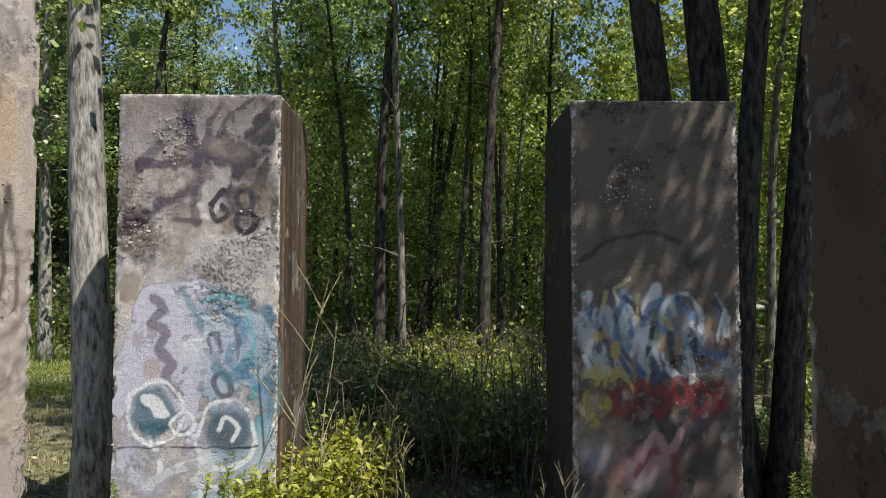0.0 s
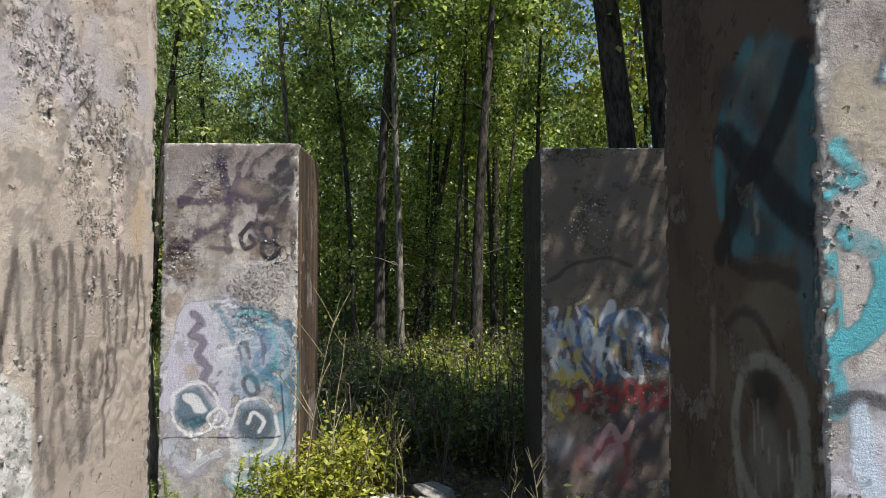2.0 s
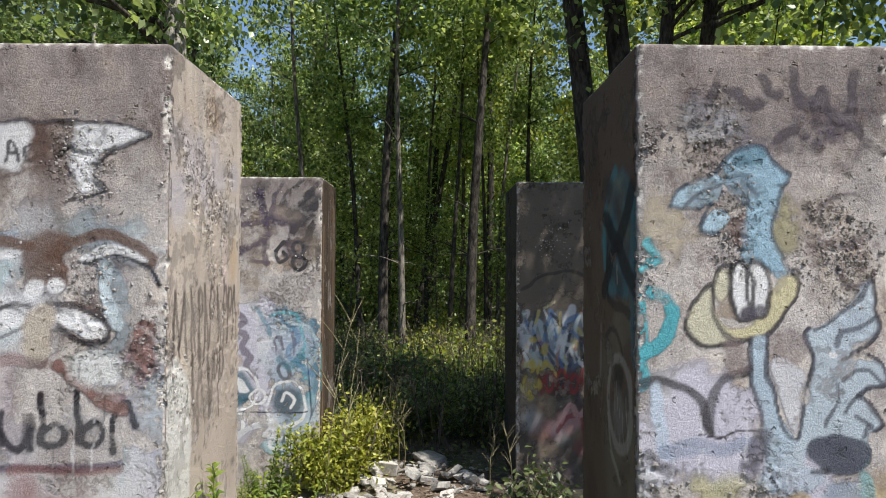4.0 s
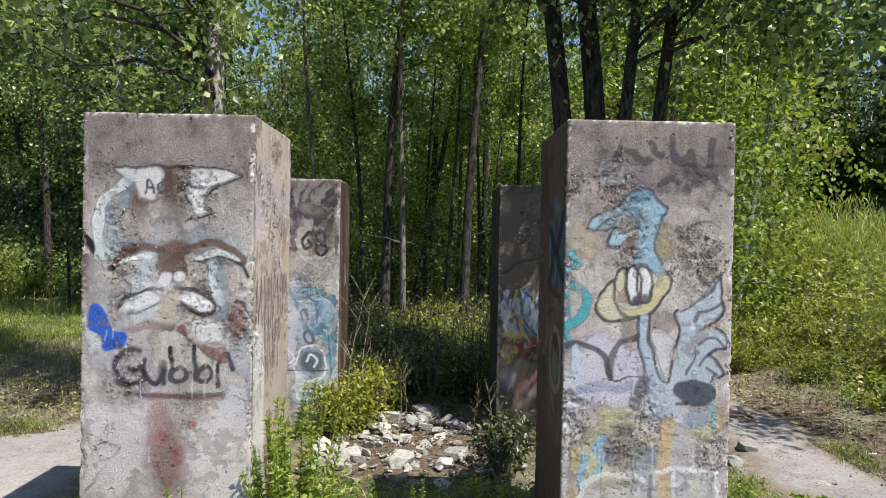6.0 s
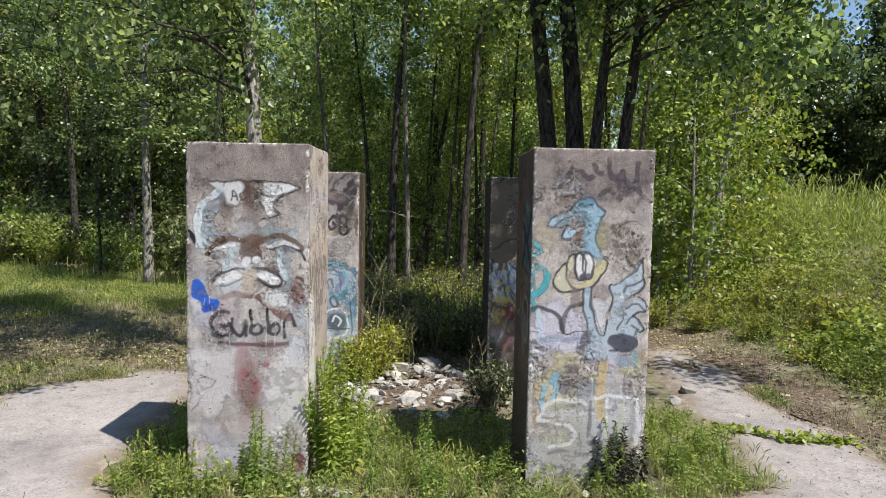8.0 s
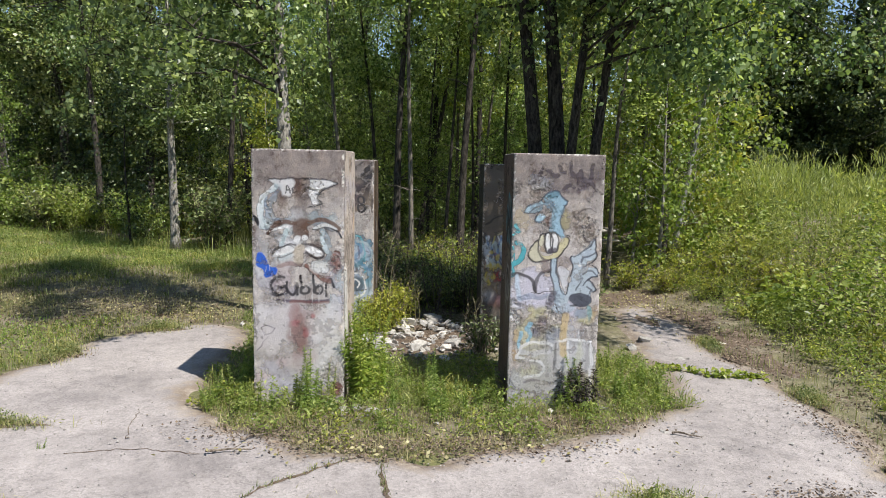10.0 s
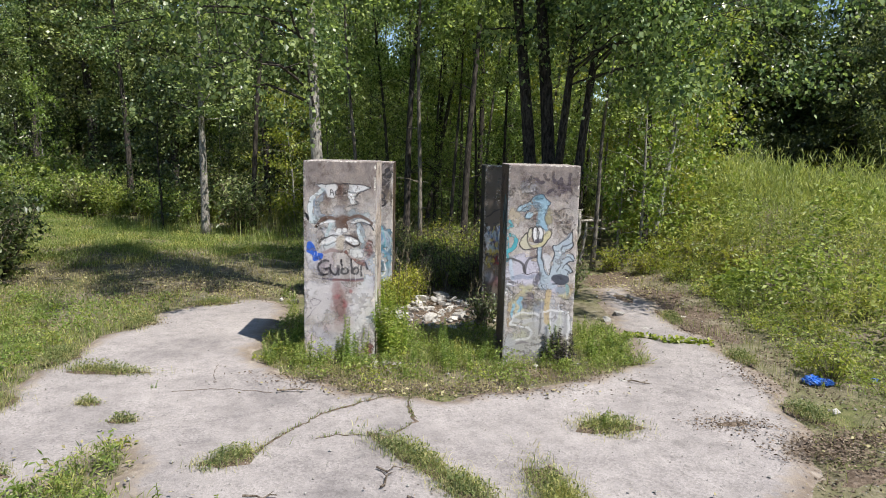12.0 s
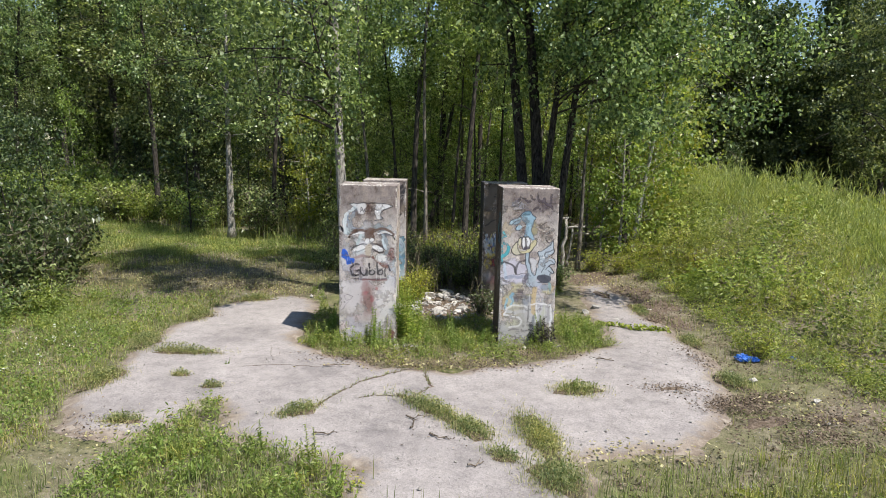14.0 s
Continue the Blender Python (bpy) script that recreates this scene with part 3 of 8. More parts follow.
crack_lines = [crack([(-1.75, -2.3), (-1.5, -1.75), (-1.21, -1.22), (-0.8, -0.85), (-0.35, -0.5)], 0.02, 1),
               crack([(-0.2, -0.55), (-0.22, -0.9), (-0.12, -1.4), (-0.4, -1.9)], 0.022, 2),
               crack([(-1.2, -1.9), (-0.74, -1.8), (-0.5, -1.85)], 0.01, 3),
               crack([(-3.2, -0.6), (-2.5, -0.46), (-1.9, -0.6)], 0.004, 4),
               crack([(-3.0, 0.6), (-2.9, 0.1), (-2.75, -0.3)], 0.004, 5)]

# ---------------------------------------------------------------- concrete pillars
# places where the mix was poorly tamped and stones fell out: x, z, reach, by pillar
SPALLS = {1.0: [(-1.08, 2.4, 0.12), (-1.2, 2.5, 0.1), (-1.57, 1.99, 0.16), (-1.1, 1.93, 0.16), (-0.86, 1.66, 0.14), (-1.56, 1.36, 0.13), (-1.0, 0.3, 0.14), (-1.62, 2.3, 0.08)],
          2.0: [(1.45, 2.61, 0.1), (1.4, 2.55, 0.12), (1.52, 2.3, 0.12), (1.51, 2.15, 0.11), (1.17, 2.54, 0.1), (2.0, 2.14, 0.14), (1.92, 2.03, 0.13), (1.86, 2.22, 0.08), (1.18, 1.08, 0.14), (1.62, 1.12, 0.12), (1.5, 0.98, 0.13), (2.05, 0.9, 0.12), (1.16, 2.02, 0.08)],
          3.0: [(-1.1, 1.65, 0.2), (-1.4, 2.6, 0.15), (-1.6, 2.0, 0.15), (-0.9, 2.0, 0.12)],
          4.0: [(1.4, 2.3, 0.15), (1.8, 1.2, 0.15)]}


# the same on the passage side of the front left pillar: y, z, reach
SIDE_SPALLS = [(1.52, 2.36, 0.1), (1.47, 2.2, 0.08), (1.7, 2.05, 0.07), (1.72, 1.8, 0.06), (1.1, 1.6, 0.1), (1.2, 1.4, 0.08), (1.71, 2.18, 0.05), (1.72, 2.3, 0.05), (1.2, 2.42, 0.07), (1.15, 2.55, 0.06), (1.8, 2.5, 0.07), (1.5, 2.78, 0.1), (1.62, 2.3, 0.07), (1.55, 2.0, 0.07), (1.53, 2.15, 0.06), (1.56, 2.3, 0.06), (1.5, 2.42, 0.06), (1.38, 2.47, 0.1), (1.56, 1.82, 0.05), (1.3, 2.3, 0.06)]


def spots(x, y, seed):
    """The spalled places of the face that a point lies on: how far off sideways, height, reach."""
    x0, x1, y0, y1, h = BOX[seed]
    if y < y0 + 0.05:
        return [(x - sx, sz, r) for sx, sz, r in SPALLS[seed]]
    if seed == 1.0 and x > x1 - 0.05:
        return [(y - sy, sz, r) for sy, sz, r in SIDE_SPALLS]
    return []


def dents(p, seed, rough):
    """How far the cast face is off flat at a place: broad waves, honeycombed patches."""
    p = Vector(p)
    q = p + Vector((seed * 7.3, seed * 3.1, 0))
    d = 0.003 * noise.noise(q * 3.0) + 0.0008 * noise.noise(q * 13.0)
    where = noise.noise(q * 2.1 + Vector((5, 9, 2)))
    k = max(0.0, min(1.0, (where - 0.3 + 0.1 * rough) * 5)) * 0.6
    for x, z, r in spots(p.x, p.y, seed):
        far = (x / r) ** 2 + ((p.z - z) / (1.4 * r)) ** 2
        if far < 4:
            k = max(k, 1.2 * math.exp(-far))
    if k > 0:
        d -= k * min(1.0, max(0.0, noise.noise(q * 29.0) + 0.05) * 4.0) * 0.006
    return d


FL = (-1.838, -0.787, 0.985, 2.02, 2.945)
FR = (1.12, 2.157, 0.945, 1.96, 2.95)
BL = (-1.748, -0.747, 4.5, 5.4, 2.86)
BR = (1.054, 2.094, 4.5, 5.5, 2.832)
BOX = {1.0: FL, 2.0: FR, 3.0: BL, 4.0: BR}


def chips(x, y, z, seed):
    """How deep an arris is broken away at a place near it."""
    x0, x1, y0, y1, h = BOX[seed]
    ex, ey = min(x - x0, x1 - x), min(y - y0, y1 - y)
    e = max(0.0, ex + ey)
    k = max(0.0, 1 - e / 0.04)
    kz = max(0.0, 1 - (h - z) / 0.03)
    if k == 0 and kz == 0:
        return 0.0
    q = Vector((x * 5 + seed, y * 5, z * 4.0))
    c = max(0.0, 0.6 * noise.noise(q) + 0.7 * noise.noise(q * 4.3) + 0.9 * noise.noise(q * 11.0) + 0.08) * 0.026
    return c * k + 0.3 * c * kz


def bared(x, y, z, seed):
    """0..1: how much fresh pale stone shows, at broken arrises."""
    return min(1.0, chips(x, y, z, seed) * 130)


def spalled(x, y, z, seed):
    """0..1: how honeycombed the face is at a place."""
    w = 0.0
    q = Vector((x + seed, y, z))
    for away, sz, r in spots(x, y, seed):
        far = (away / r) ** 2 + ((z - sz) / (1.4 * r)) ** 2
        if far < 3:
            w = max(w, 1.5 * math.exp(-1.3 * far) * (0.7 + 1.2 * noise.noise(q * 7.0)))
    return max(0.0, min(1.0, w))


def pillar(x0, x1, y0, y1, h, seed, rough, mat, label):
    """A square cast pillar with worn, chipped arrises, standing in the ground."""
    step, r = 0.019, 0.012
    w, d = x1 - x0, y1 - y0
    ring = []
    corners = [(x1 - r, y0 + r, -90), (x1 - r, y1 - r, 0), (x0 + r, y1 - r, 90), (x0 + r, y0 + r, 180)]
    sides = [(x0 + r, y0, x1 - r, y0, 0, -1), (x1, y0 + r, x1, y1 - r, 1, 0), (x1 - r, y1, x0 + r, y1, 0, 1), (x0, y1 - r, x0, y0 + r, -1, 0)]
    for (ax, ay, bx, by, nx, ny), (cx, cy, a0) in zip(sides, corners):
        n = int(math.hypot(bx - ax, by - ay) / step)
        for k in range(n + 1):
            t = k / n
            ring.append((ax + (bx - ax) * t, ay + (by - ay) * t, nx, ny))
        ang = radians(a0 + 45)
        ring.append((cx + r * math.cos(ang), cy + r * math.sin(ang), math.cos(ang), math.sin(ang)))
    levels = list(np.arange(-0.15, h - 0.02, step)) + [h - 0.015, h - 0.004]
    verts, n = [], len(ring)

    def moved(x, y, z, nx, ny):
        d1 = dents((x, y, z), seed, rough) - chips(x, y, z, seed)
        return (x + nx * d1, y + ny * d1, z)

    for z in levels:
        for x, y, nx, ny in ring:
            verts.append(moved(x, y, z, nx, ny))
    cx, cy = (x0 + x1) / 2, (y0 + y1) / 2
    for s in (0.985, 0.9, 0.7, 0.45, 0.2):
        for x, y, nx, ny in ring:
            px, py = cx + (x - cx) * s, cy + (y - cy) * s
            verts.append((px, py, h + 0.004 * noise.noise(Vector((px * 4, py * 4, seed)))))
    verts.append((cx, cy, h))
    m = len(levels) + 5
    faces = [(i * n + k, i * n + (k + 1) % n, (i + 1) * n + (k + 1) % n, (i + 1) * n + k) for i in range(m - 1) for k in range(n)]
    faces += [((m - 1) * n + k, (m - 1) * n + (k + 1) % n, m * n) for k in range(n)]
    me = mesh_of("concrete_pillar", verts, faces, True)
    me.attributes.new("bared", "FLOAT", "POINT").data.foreach_set("value", [bared(x, y, z, seed) for x, y, z in verts])
    me.attributes.new("spall", "FLOAT", "POINT").data.foreach_set("value", [spalled(x, y, z, seed) for x, y, z in verts])
    ob = part("concrete_pillar", me, mat)
    tagged(ob, label, "pillar", "four concrete pillars")
    ob["seed"], ob["rough"] = seed, rough
    return ob


def blurred(a, n):
    """A box blur, n cells to each side, run twice."""
    for _ in range(2):
        for axis in (0, 1):
            a = sum(np.roll(a, k, axis) for k in range(-n, n + 1)) / (2 * n + 1)
    return a


def fade(x, lo, hi):
    return 1 - smooth01((x - lo) / (hi - lo + 1e-9))


class Face:
    """One side of a pillar, in metres: u to the right as one looks at it, v up. Strokes and clouds of spray are laid over one
    another on a fine grid, worn off where the concrete is rough; emit() makes the coat of paint, which follows the relief."""

    def __init__(self, owner, origin, right, out, seed, rough, width, height, step=0.008):
        self.owner, self.o, self.r, self.n = owner, Vector(origin), Vector(right), Vector(out)
        self.seed, self.rough, self.w, self.h = seed, rough, width, height
        nu, nv = int((width - 0.012) / step), int((height - 0.02) / step)
        self.us, self.vs = np.linspace(0.006, width - 0.006, nu), np.linspace(0.01, height - 0.01, nv)
        self.rgb, self.a = np.zeros((nv, nu, 3)), np.zeros((nv, nu))
        rg = np.random.default_rng(int(seed * 10 + nu))
        grain = rg.random((nv, nu))
        layers = [grain] + [blurred(grain, k) for k in (1, 3, 9)]
        self.grain = sum(w * (g - g.mean()) / g.std() for w, g in zip((0.16, 0.3, 0.34, 0.4), layers))
        self.grain = np.clip(0.5 + 0.27 * self.grain, 0, 1)
        bend = [blurred(rg.random((nv, nu)), 4) for _ in range(2)]
        self.du, self.dv = [(g - g.mean()) / g.std() * 0.006 for g in bend]

    def lay(self, rgb, mask, strength, wear, at):
        m = np.clip(mask * (1 + 0.7 * wear) - self.grain[at] * wear * 1.15, 0, 1)
        m = np.minimum(1, m * 1.25) * min(1.0, strength)
        self.rgb[at] = (self.rgb[at] * (self.a[at] * (1 - m))[..., None] + np.array(rgb) * m[..., None]) / np.maximum(1e-6, m + self.a[at] * (1 - m))[..., None]
        self.a[at] = m + self.a[at] * (1 - m)

    def window(self, lo, hi):
        i0, i1 = np.searchsorted(self.us, (lo[0], hi[0]))
        j0, j1 = np.searchsorted(self.vs, (lo[1], hi[1]))
        at = (slice(j0, max(j1, j0 + 1)), slice(i0, max(i1, i0 + 1)))
        u, v = np.meshgrid(self.us[at[1]], self.vs[at[0]])
        return at, u + self.du[at], v + self.dv[at]

    @staticmethod
    def distance(line, u, v):
        d = np.full(u.shape, 9.0)
        for (x0, y0), (x1, y1) in zip(line, line[1:]):
            ex, ey = x1 - x0, y1 - y0
            t = np.clip(((u - x0) * ex + (v - y0) * ey) / (ex * ex + ey * ey + 1e-12), 0, 1)
            d = np.minimum(d, np.hypot(u - x0 - t * ex, v - y0 - t * ey))
        return d

    @staticmethod
    def curve(pts, closed):
        p = np.array(pts, float)
        if closed:
            p = np.concatenate([p, p[:1]])
        q = np.concatenate([[p[-2] if closed else 2 * p[0] - p[1]], p, [p[1] if closed else 2 * p[-1] - p[-2]]])
        line = []
        for i in range(1, len(q) - 2):
            n = max(2, int(np.linalg.norm(q[i + 1] - q[i]) / 0.03))
            for k in range(n):
                t = k / n
                a, b, c, d = q[i - 1], q[i], q[i + 1], q[i + 2]
                line.append(0.5 * (2 * b + (c - a) * t + (2 * a - 5 * b + 4 * c - d) * t * t + (3 * b - a - 3 * c + d) * t ** 3))
        return np.array(line + [p[-1]])

    def stroke(self, rgb, width, pts, strength=1.0, wear=0.65, closed=False):
        """A sprayed line through points, soft at its edges."""
        line = self.curve(pts, closed)
        at, u, v = self.window(line.min(0) - width, line.max(0) + width)
        if u.size:
            self.lay(rgb, fade(self.distance(line, u, v), width * 0.22, width * 0.78), strength, wear, at)

    def blob(self, rgb, pts, strength=1.0, soft=0.3, wear=0.65):
        """A sprayed patch inside an outline, thinning towards its edge."""
        line = self.curve(pts, True)
        size = float(np.sqrt(np.prod(np.ptp(line, axis=0))))
        rim = max(0.012, soft * size * 0.5)
        at, u, v = self.window(line.min(0) - rim, line.max(0) + rim)
        if u.size:
            d = self.distance(line, u, v) * np.where(inside(line, u, v), -1, 1)
            self.lay(rgb, fade(d, -rim, rim * 0.6), strength, wear, at)

    def oval(self, rgb, u, v, ru, rv, turn=0, strength=1.0, soft=0.3, wear=0.65):
        c, s = math.cos(radians(turn)), math.sin(radians(turn))
        big = max(ru, rv) * (1 + soft)
        at, uu, vv = self.window((u - big, v - big), (u + big, v + big))
        if uu.size:
            x, y = (uu - u) * c + (vv - v) * s, -(uu - u) * s + (vv - v) * c
            self.lay(rgb, fade(np.hypot(x / ru, y / rv), 1 - 1.7 * soft, 1 + soft), strength, wear, at)

    def haze(self, colours, u0, u1, v0, v1, count, low, high, strength, seed):
        """Old coats of paint, sprayed over one another in soft clouds."""
        rg = random.Random(seed)
        for k in range(count):
            self.oval(colours[k % len(colours)], rg.uniform(u0, u1), rg.uniform(v0, v1), rg.uniform(low, high), rg.uniform(low, high) * 1.2,
                      turn=rg.uniform(0, 90), strength=strength * rg.uniform(0.7, 1.15), soft=0.6, wear=rg.choice((0.3, 0.45, 0.65)))

    def loop(self, rgb, width, u, v, ru, rv, turn=0, **more):
        a = np.arange(12) * 2 * math.pi / 12
        c, s = math.cos(radians(turn)), math.sin(radians(turn))
        self.stroke(rgb, width, [(u + ru * math.cos(t) * c - rv * math.sin(t) * s, v + ru * math.cos(t) * s + rv * math.sin(t) * c) for t in a], closed=True, **more)

    def drips(self, rgb, count, u0, u1, v0, v1, seed):
        rg = random.Random(seed)
        for _ in range(count):
            u, v, ln = rg.uniform(u0, u1), rg.uniform(v0, v1), rg.uniform(0.06, 0.28)
            self.stroke(rgb, rg.uniform(0.006, 0.011), [(u, v), (u + rg.uniform(-0.004, 0.004), v - ln / 2), (u, v - ln)], 0.4, 0.8)

    def emit(self, label):
        nv, nu = self.a.shape
        # old paint: thinned in broad patches, knocked off in crumbs
        big = blurred(np.roll(self.grain, 31, 0), 14)
        big = np.clip(0.5 + 0.3 * (big - big.mean()) / big.std(), 0, 1)
        crumb = smooth01((self.grain - 0.62) / 0.2)
        self.a = np.clip(self.a * (0.78 + 0.22 * big) * (1 - 0.4 * crumb), 0, 0.93)
        keep = self.a > 0.02
        ids = np.arange(nv * nu).reshape(nv, nu)
        q = np.stack([ids[:-1, :-1], ids[:-1, 1:], ids[1:, 1:], ids[1:, :-1]], -1).reshape(-1, 4)
        q = q[keep.ravel()[q].any(1)]
        used, inv = np.unique(q, return_inverse=True)
        verts, coat = [], self.a.reshape(-1)[used]
        for n, i in enumerate(used):
            p = self.o + self.r * float(self.us[i % nu]) + UP * float(self.vs[i // nu])
            verts.append(p + self.n * (dents(p, self.seed, self.rough) + 0.0025))
            coat[n] *= max(0.0, 1 - 1.3 * bared(p.x, p.y, p.z, self.seed))
        # besides graffiti, some coats hold shade painted into their colours
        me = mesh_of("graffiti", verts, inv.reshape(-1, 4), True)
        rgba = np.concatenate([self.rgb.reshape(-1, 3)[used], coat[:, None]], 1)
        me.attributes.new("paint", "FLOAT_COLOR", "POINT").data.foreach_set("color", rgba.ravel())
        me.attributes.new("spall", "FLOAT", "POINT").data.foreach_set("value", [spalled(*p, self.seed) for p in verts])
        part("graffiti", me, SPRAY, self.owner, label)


front_left = pillar(*FL, 1.0, 0.4, CONCRETE, "square weathered concrete pillar covered in white and brown graffiti")
front_right = pillar(*FR, 2.0, 1.0, CONCRETE, "square pitted concrete pillar with blue and yellow graffiti")
back_left = pillar(*BL, 3.0, 0.5, CONCRETE, "square concrete pillar with black smears and lilac graffiti")
back_right = pillar(*BR, 4.0, 0.3, CONCRETE_SHADED, "square shaded concrete pillar with blue white and red graffiti")

def round_stone():
    """Corners and faces of a roundish pebble of radius 1."""
    bm = bmesh.new()
    bmesh.ops.create_icosphere(bm, subdivisions=1, radius=1.0)
    shape = ([v.co.copy() for v in bm.verts], [[v.index for v in f.verts] for f in bm.faces])
    bm.free()
    return shape


NUB = round_stone()


def aggregate(owner, seed, rg):
    """Stones of the mix that show where a face was poorly cast and along the broken arrises."""
    x0, x1, y0, y1, h = BOX[seed]
    at = []
    for sx, sz, r in SPALLS[seed]:
        for _ in range(int(5200 * r * r) + 34):
            at.append((sx + rg.gauss(0, 0.5 * r), y0, sz + rg.gauss(0, 0.7 * r), 0, -1))
    if seed == 1.0:
        for sy, sz, r in SIDE_SPALLS:
            for _ in range(int(5200 * r * r) + 26):
                at.append((x1, sy + rg.gauss(0, 0.6 * r), sz + rg.gauss(0, 0.9 * r), 1, 0))
    for _ in range(520):
        x, z = rg.choice((x0, x1)), rg.uniform(0.1, h - 0.03)
        if bared(x, y0, z, seed) > 0.12:
            inward = 1 if x == x0 else -1
            at.append((x + inward * abs(rg.gauss(0.008, 0.012)), y0, z, 0, -1))
    verts, faces = [], []
    for x, y, z, nx, ny in at:
        if not (x0 + 0.004 < x < x1 + 0.001 and 0.05 < z < h - 0.02 and y0 - 0.001 <= y < y1 - 0.02):
            continue
        s = rg.uniform(0.003, 0.0085) * (1.5 if rg.random() < 0.1 else 1.0)
        d = dents((x, y, z), seed, owner["rough"]) - chips(x, y, z, seed) + rg.uniform(-0.6, 0.12) * s
        c = Vector((x + nx * d, y + ny * d, z))
        n = len(verts)
        turn = Matrix.Rotation(rg.uniform(0, 6.28), 3, Vector((rg.gauss(0, 1), rg.gauss(0, 1), rg.gauss(0, 1))).normalized())
        squash = Vector((rg.uniform(0.8, 1.3), rg.uniform(0.7, 1.1), rg.uniform(0.6, 1.0)))
        for p in NUB[0]:
            verts.append(c + turn @ (p * squash * s * rg.uniform(0.85, 1.15)))
        faces += [[n + i for i in f] for f in NUB[1]]
    part("exposed_stones", mesh_of("exposed_stones", verts, faces), BARED_STONE, owner, "pale stones bared in the crumbled concrete")["kind"] = "stuff"


for k, ob in enumerate((front_left, front_right, back_left, back_right)):
    aggregate(ob, ob["seed"], random.Random(700 + k))

WHITE, OFFWHITE, LILAC = (0.76, 0.745, 0.75), (0.56, 0.55, 0.57), (0.56, 0.53, 0.61)
PALE_BLUE, GREY_BLUE, SKY = (0.45, 0.52, 0.54), (0.32, 0.37, 0.45), (0.2, 0.46, 0.66)
BLACK, DARK, PURPLE = (0.02, 0.02, 0.025), (0.06, 0.055, 0.06), (0.1, 0.075, 0.11)
BROWN, TAN, RUST = (0.13, 0.075, 0.055), (0.42, 0.33, 0.25), (0.2, 0.085, 0.07)
BLUE, TEAL, DEEP_TEAL = (0.03, 0.1, 0.5), (0.1, 0.4, 0.46), (0.06, 0.19, 0.25)
YELLOW, ORANGE, RED, PINK = (0.58, 0.53, 0.31), (0.5, 0.36, 0.22), (0.26, 0.05, 0.055), (0.46, 0.27, 0.28)


# front left pillar, the face to the yard
def f1(x, y):
    return ((x - 40) / 457, 2.945 - (y - 37) / 457)


F = Face(front_left, (FL[0], FL[2], 0), (1, 0, 0), (0, -1, 0), 1.0, 0.4, FL[1] - FL[0], FL[4])
F.haze(((0.66, 0.62, 0.61), LILAC, OFFWHITE, (0.5, 0.46, 0.42), PINK, (0.4, 0.35, 0.34)), 0.0, 1.05, 0.1, 1.15, 34, 0.09, 0.24, 0.5, 1)
F.haze((RUST, PINK, BROWN), 0.25, 0.75, 0.35, 1.15, 9, 0.05, 0.14, 0.5, 2)
F.haze((OFFWHITE, LILAC, WHITE, BROWN, OFFWHITE, PALE_BLUE), 0.0, 1.05, 1.15, 2.2, 30, 0.07, 0.2, 0.5, 3)
F.haze((BROWN, PURPLE), 0.1, 0.95, 2.1, 2.8, 7, 0.08, 0.2, 0.35, 4)
F.oval((0.58, 0.52, 0.5), 0.4, 0.8, 0.45, 0.5, strength=0.5, soft=0.5, wear=0.25)
F.oval((0.58, 0.54, 0.56), 0.28, 0.95, 0.28, 0.32, strength=0.55, soft=0.5, wear=0.25)
F.oval((0.66, 0.62, 0.6), 0.85, 0.75, 0.2, 0.6, strength=0.65, soft=0.5, wear=0.3)
F.oval(OFFWHITE, 0.12, 1.75, 0.12, 0.4, strength=0.4, soft=0.5, wear=0.55)
F.blob(BROWN, [f1(250, 185), f1(350, 185), f1(345, 330), f1(330, 470), f1(255, 470), f1(250, 330)], 0.36, 0.5, 0.5)
F.oval(RUST, *f1(280, 1000), 0.13, 0.34, strength=0.7, soft=0.5, wear=0.45)
F.oval(RUST, *f1(215, 700), 0.2, 0.2, strength=0.35, soft=0.5, wear=0.45)
F.blob(WHITE, [f1(130, 190), f1(255, 190), f1(255, 275), f1(215, 285), f1(170, 228)], 0.7, 0.35, 0.75)
F.blob(WHITE, [f1(348, 190), f1(480, 204), f1(405, 245), f1(385, 290), f1(400, 315), f1(345, 310)], 0.75, 0.3, 0.8)
F.stroke(DARK, 0.014, [f1(128, 190), f1(250, 186), f1(400, 188), f1(485, 206)], 0.8)
F.stroke(DARK, 0.013, [f1(485, 208), f1(400, 252), f1(380, 285), f1(405, 315), f1(330, 328)], 0.7)
F.stroke(GREY_BLUE, 0.1, [f1(175, 235), f1(120, 285), f1(98, 350), f1(112, 430)], 0.3, 0.7)
F.stroke(PALE_BLUE, 0.06, [f1(165, 225), f1(105, 280), f1(82, 350), f1(95, 430)], 0.6, 0.75)
F.stroke(WHITE, 0.022, [f1(150, 225), f1(95, 285), f1(78, 350), f1(86, 440)], 0.6, 0.7)
F.stroke(GREY_BLUE, 0.03, [f1(130, 270), f1(112, 340), f1(150, 400), f1(240, 395)], 0.6)
F.blob(PALE_BLUE, [f1(85, 400), f1(170, 415), f1(140, 440), f1(90, 450)], 0.5, 0.5)
F.blob(BLACK, [f1(42, 365), f1(60, 362), f1(82, 425), f1(72, 428), f1(46, 395)], 1.0, 0.15, 0.3)
F.stroke(BROWN, 0.05, [f1(130, 468), f1(165, 425), f1(215, 412), f1(262, 420)], 0.85)
F.stroke(BROWN, 0.05, [f1(325, 415), f1(385, 396), f1(450, 410), f1(495, 445)], 0.85)
F.stroke(BLACK, 0.024, [f1(352, 448), f1(430, 438), f1(490, 455), f1(510, 485)], 0.9)
F.blob(BROWN, [f1(252, 400), f1(338, 390), f1(345, 470), f1(335, 500), f1(255, 500), f1(246, 470)], 0.8, 0.45)
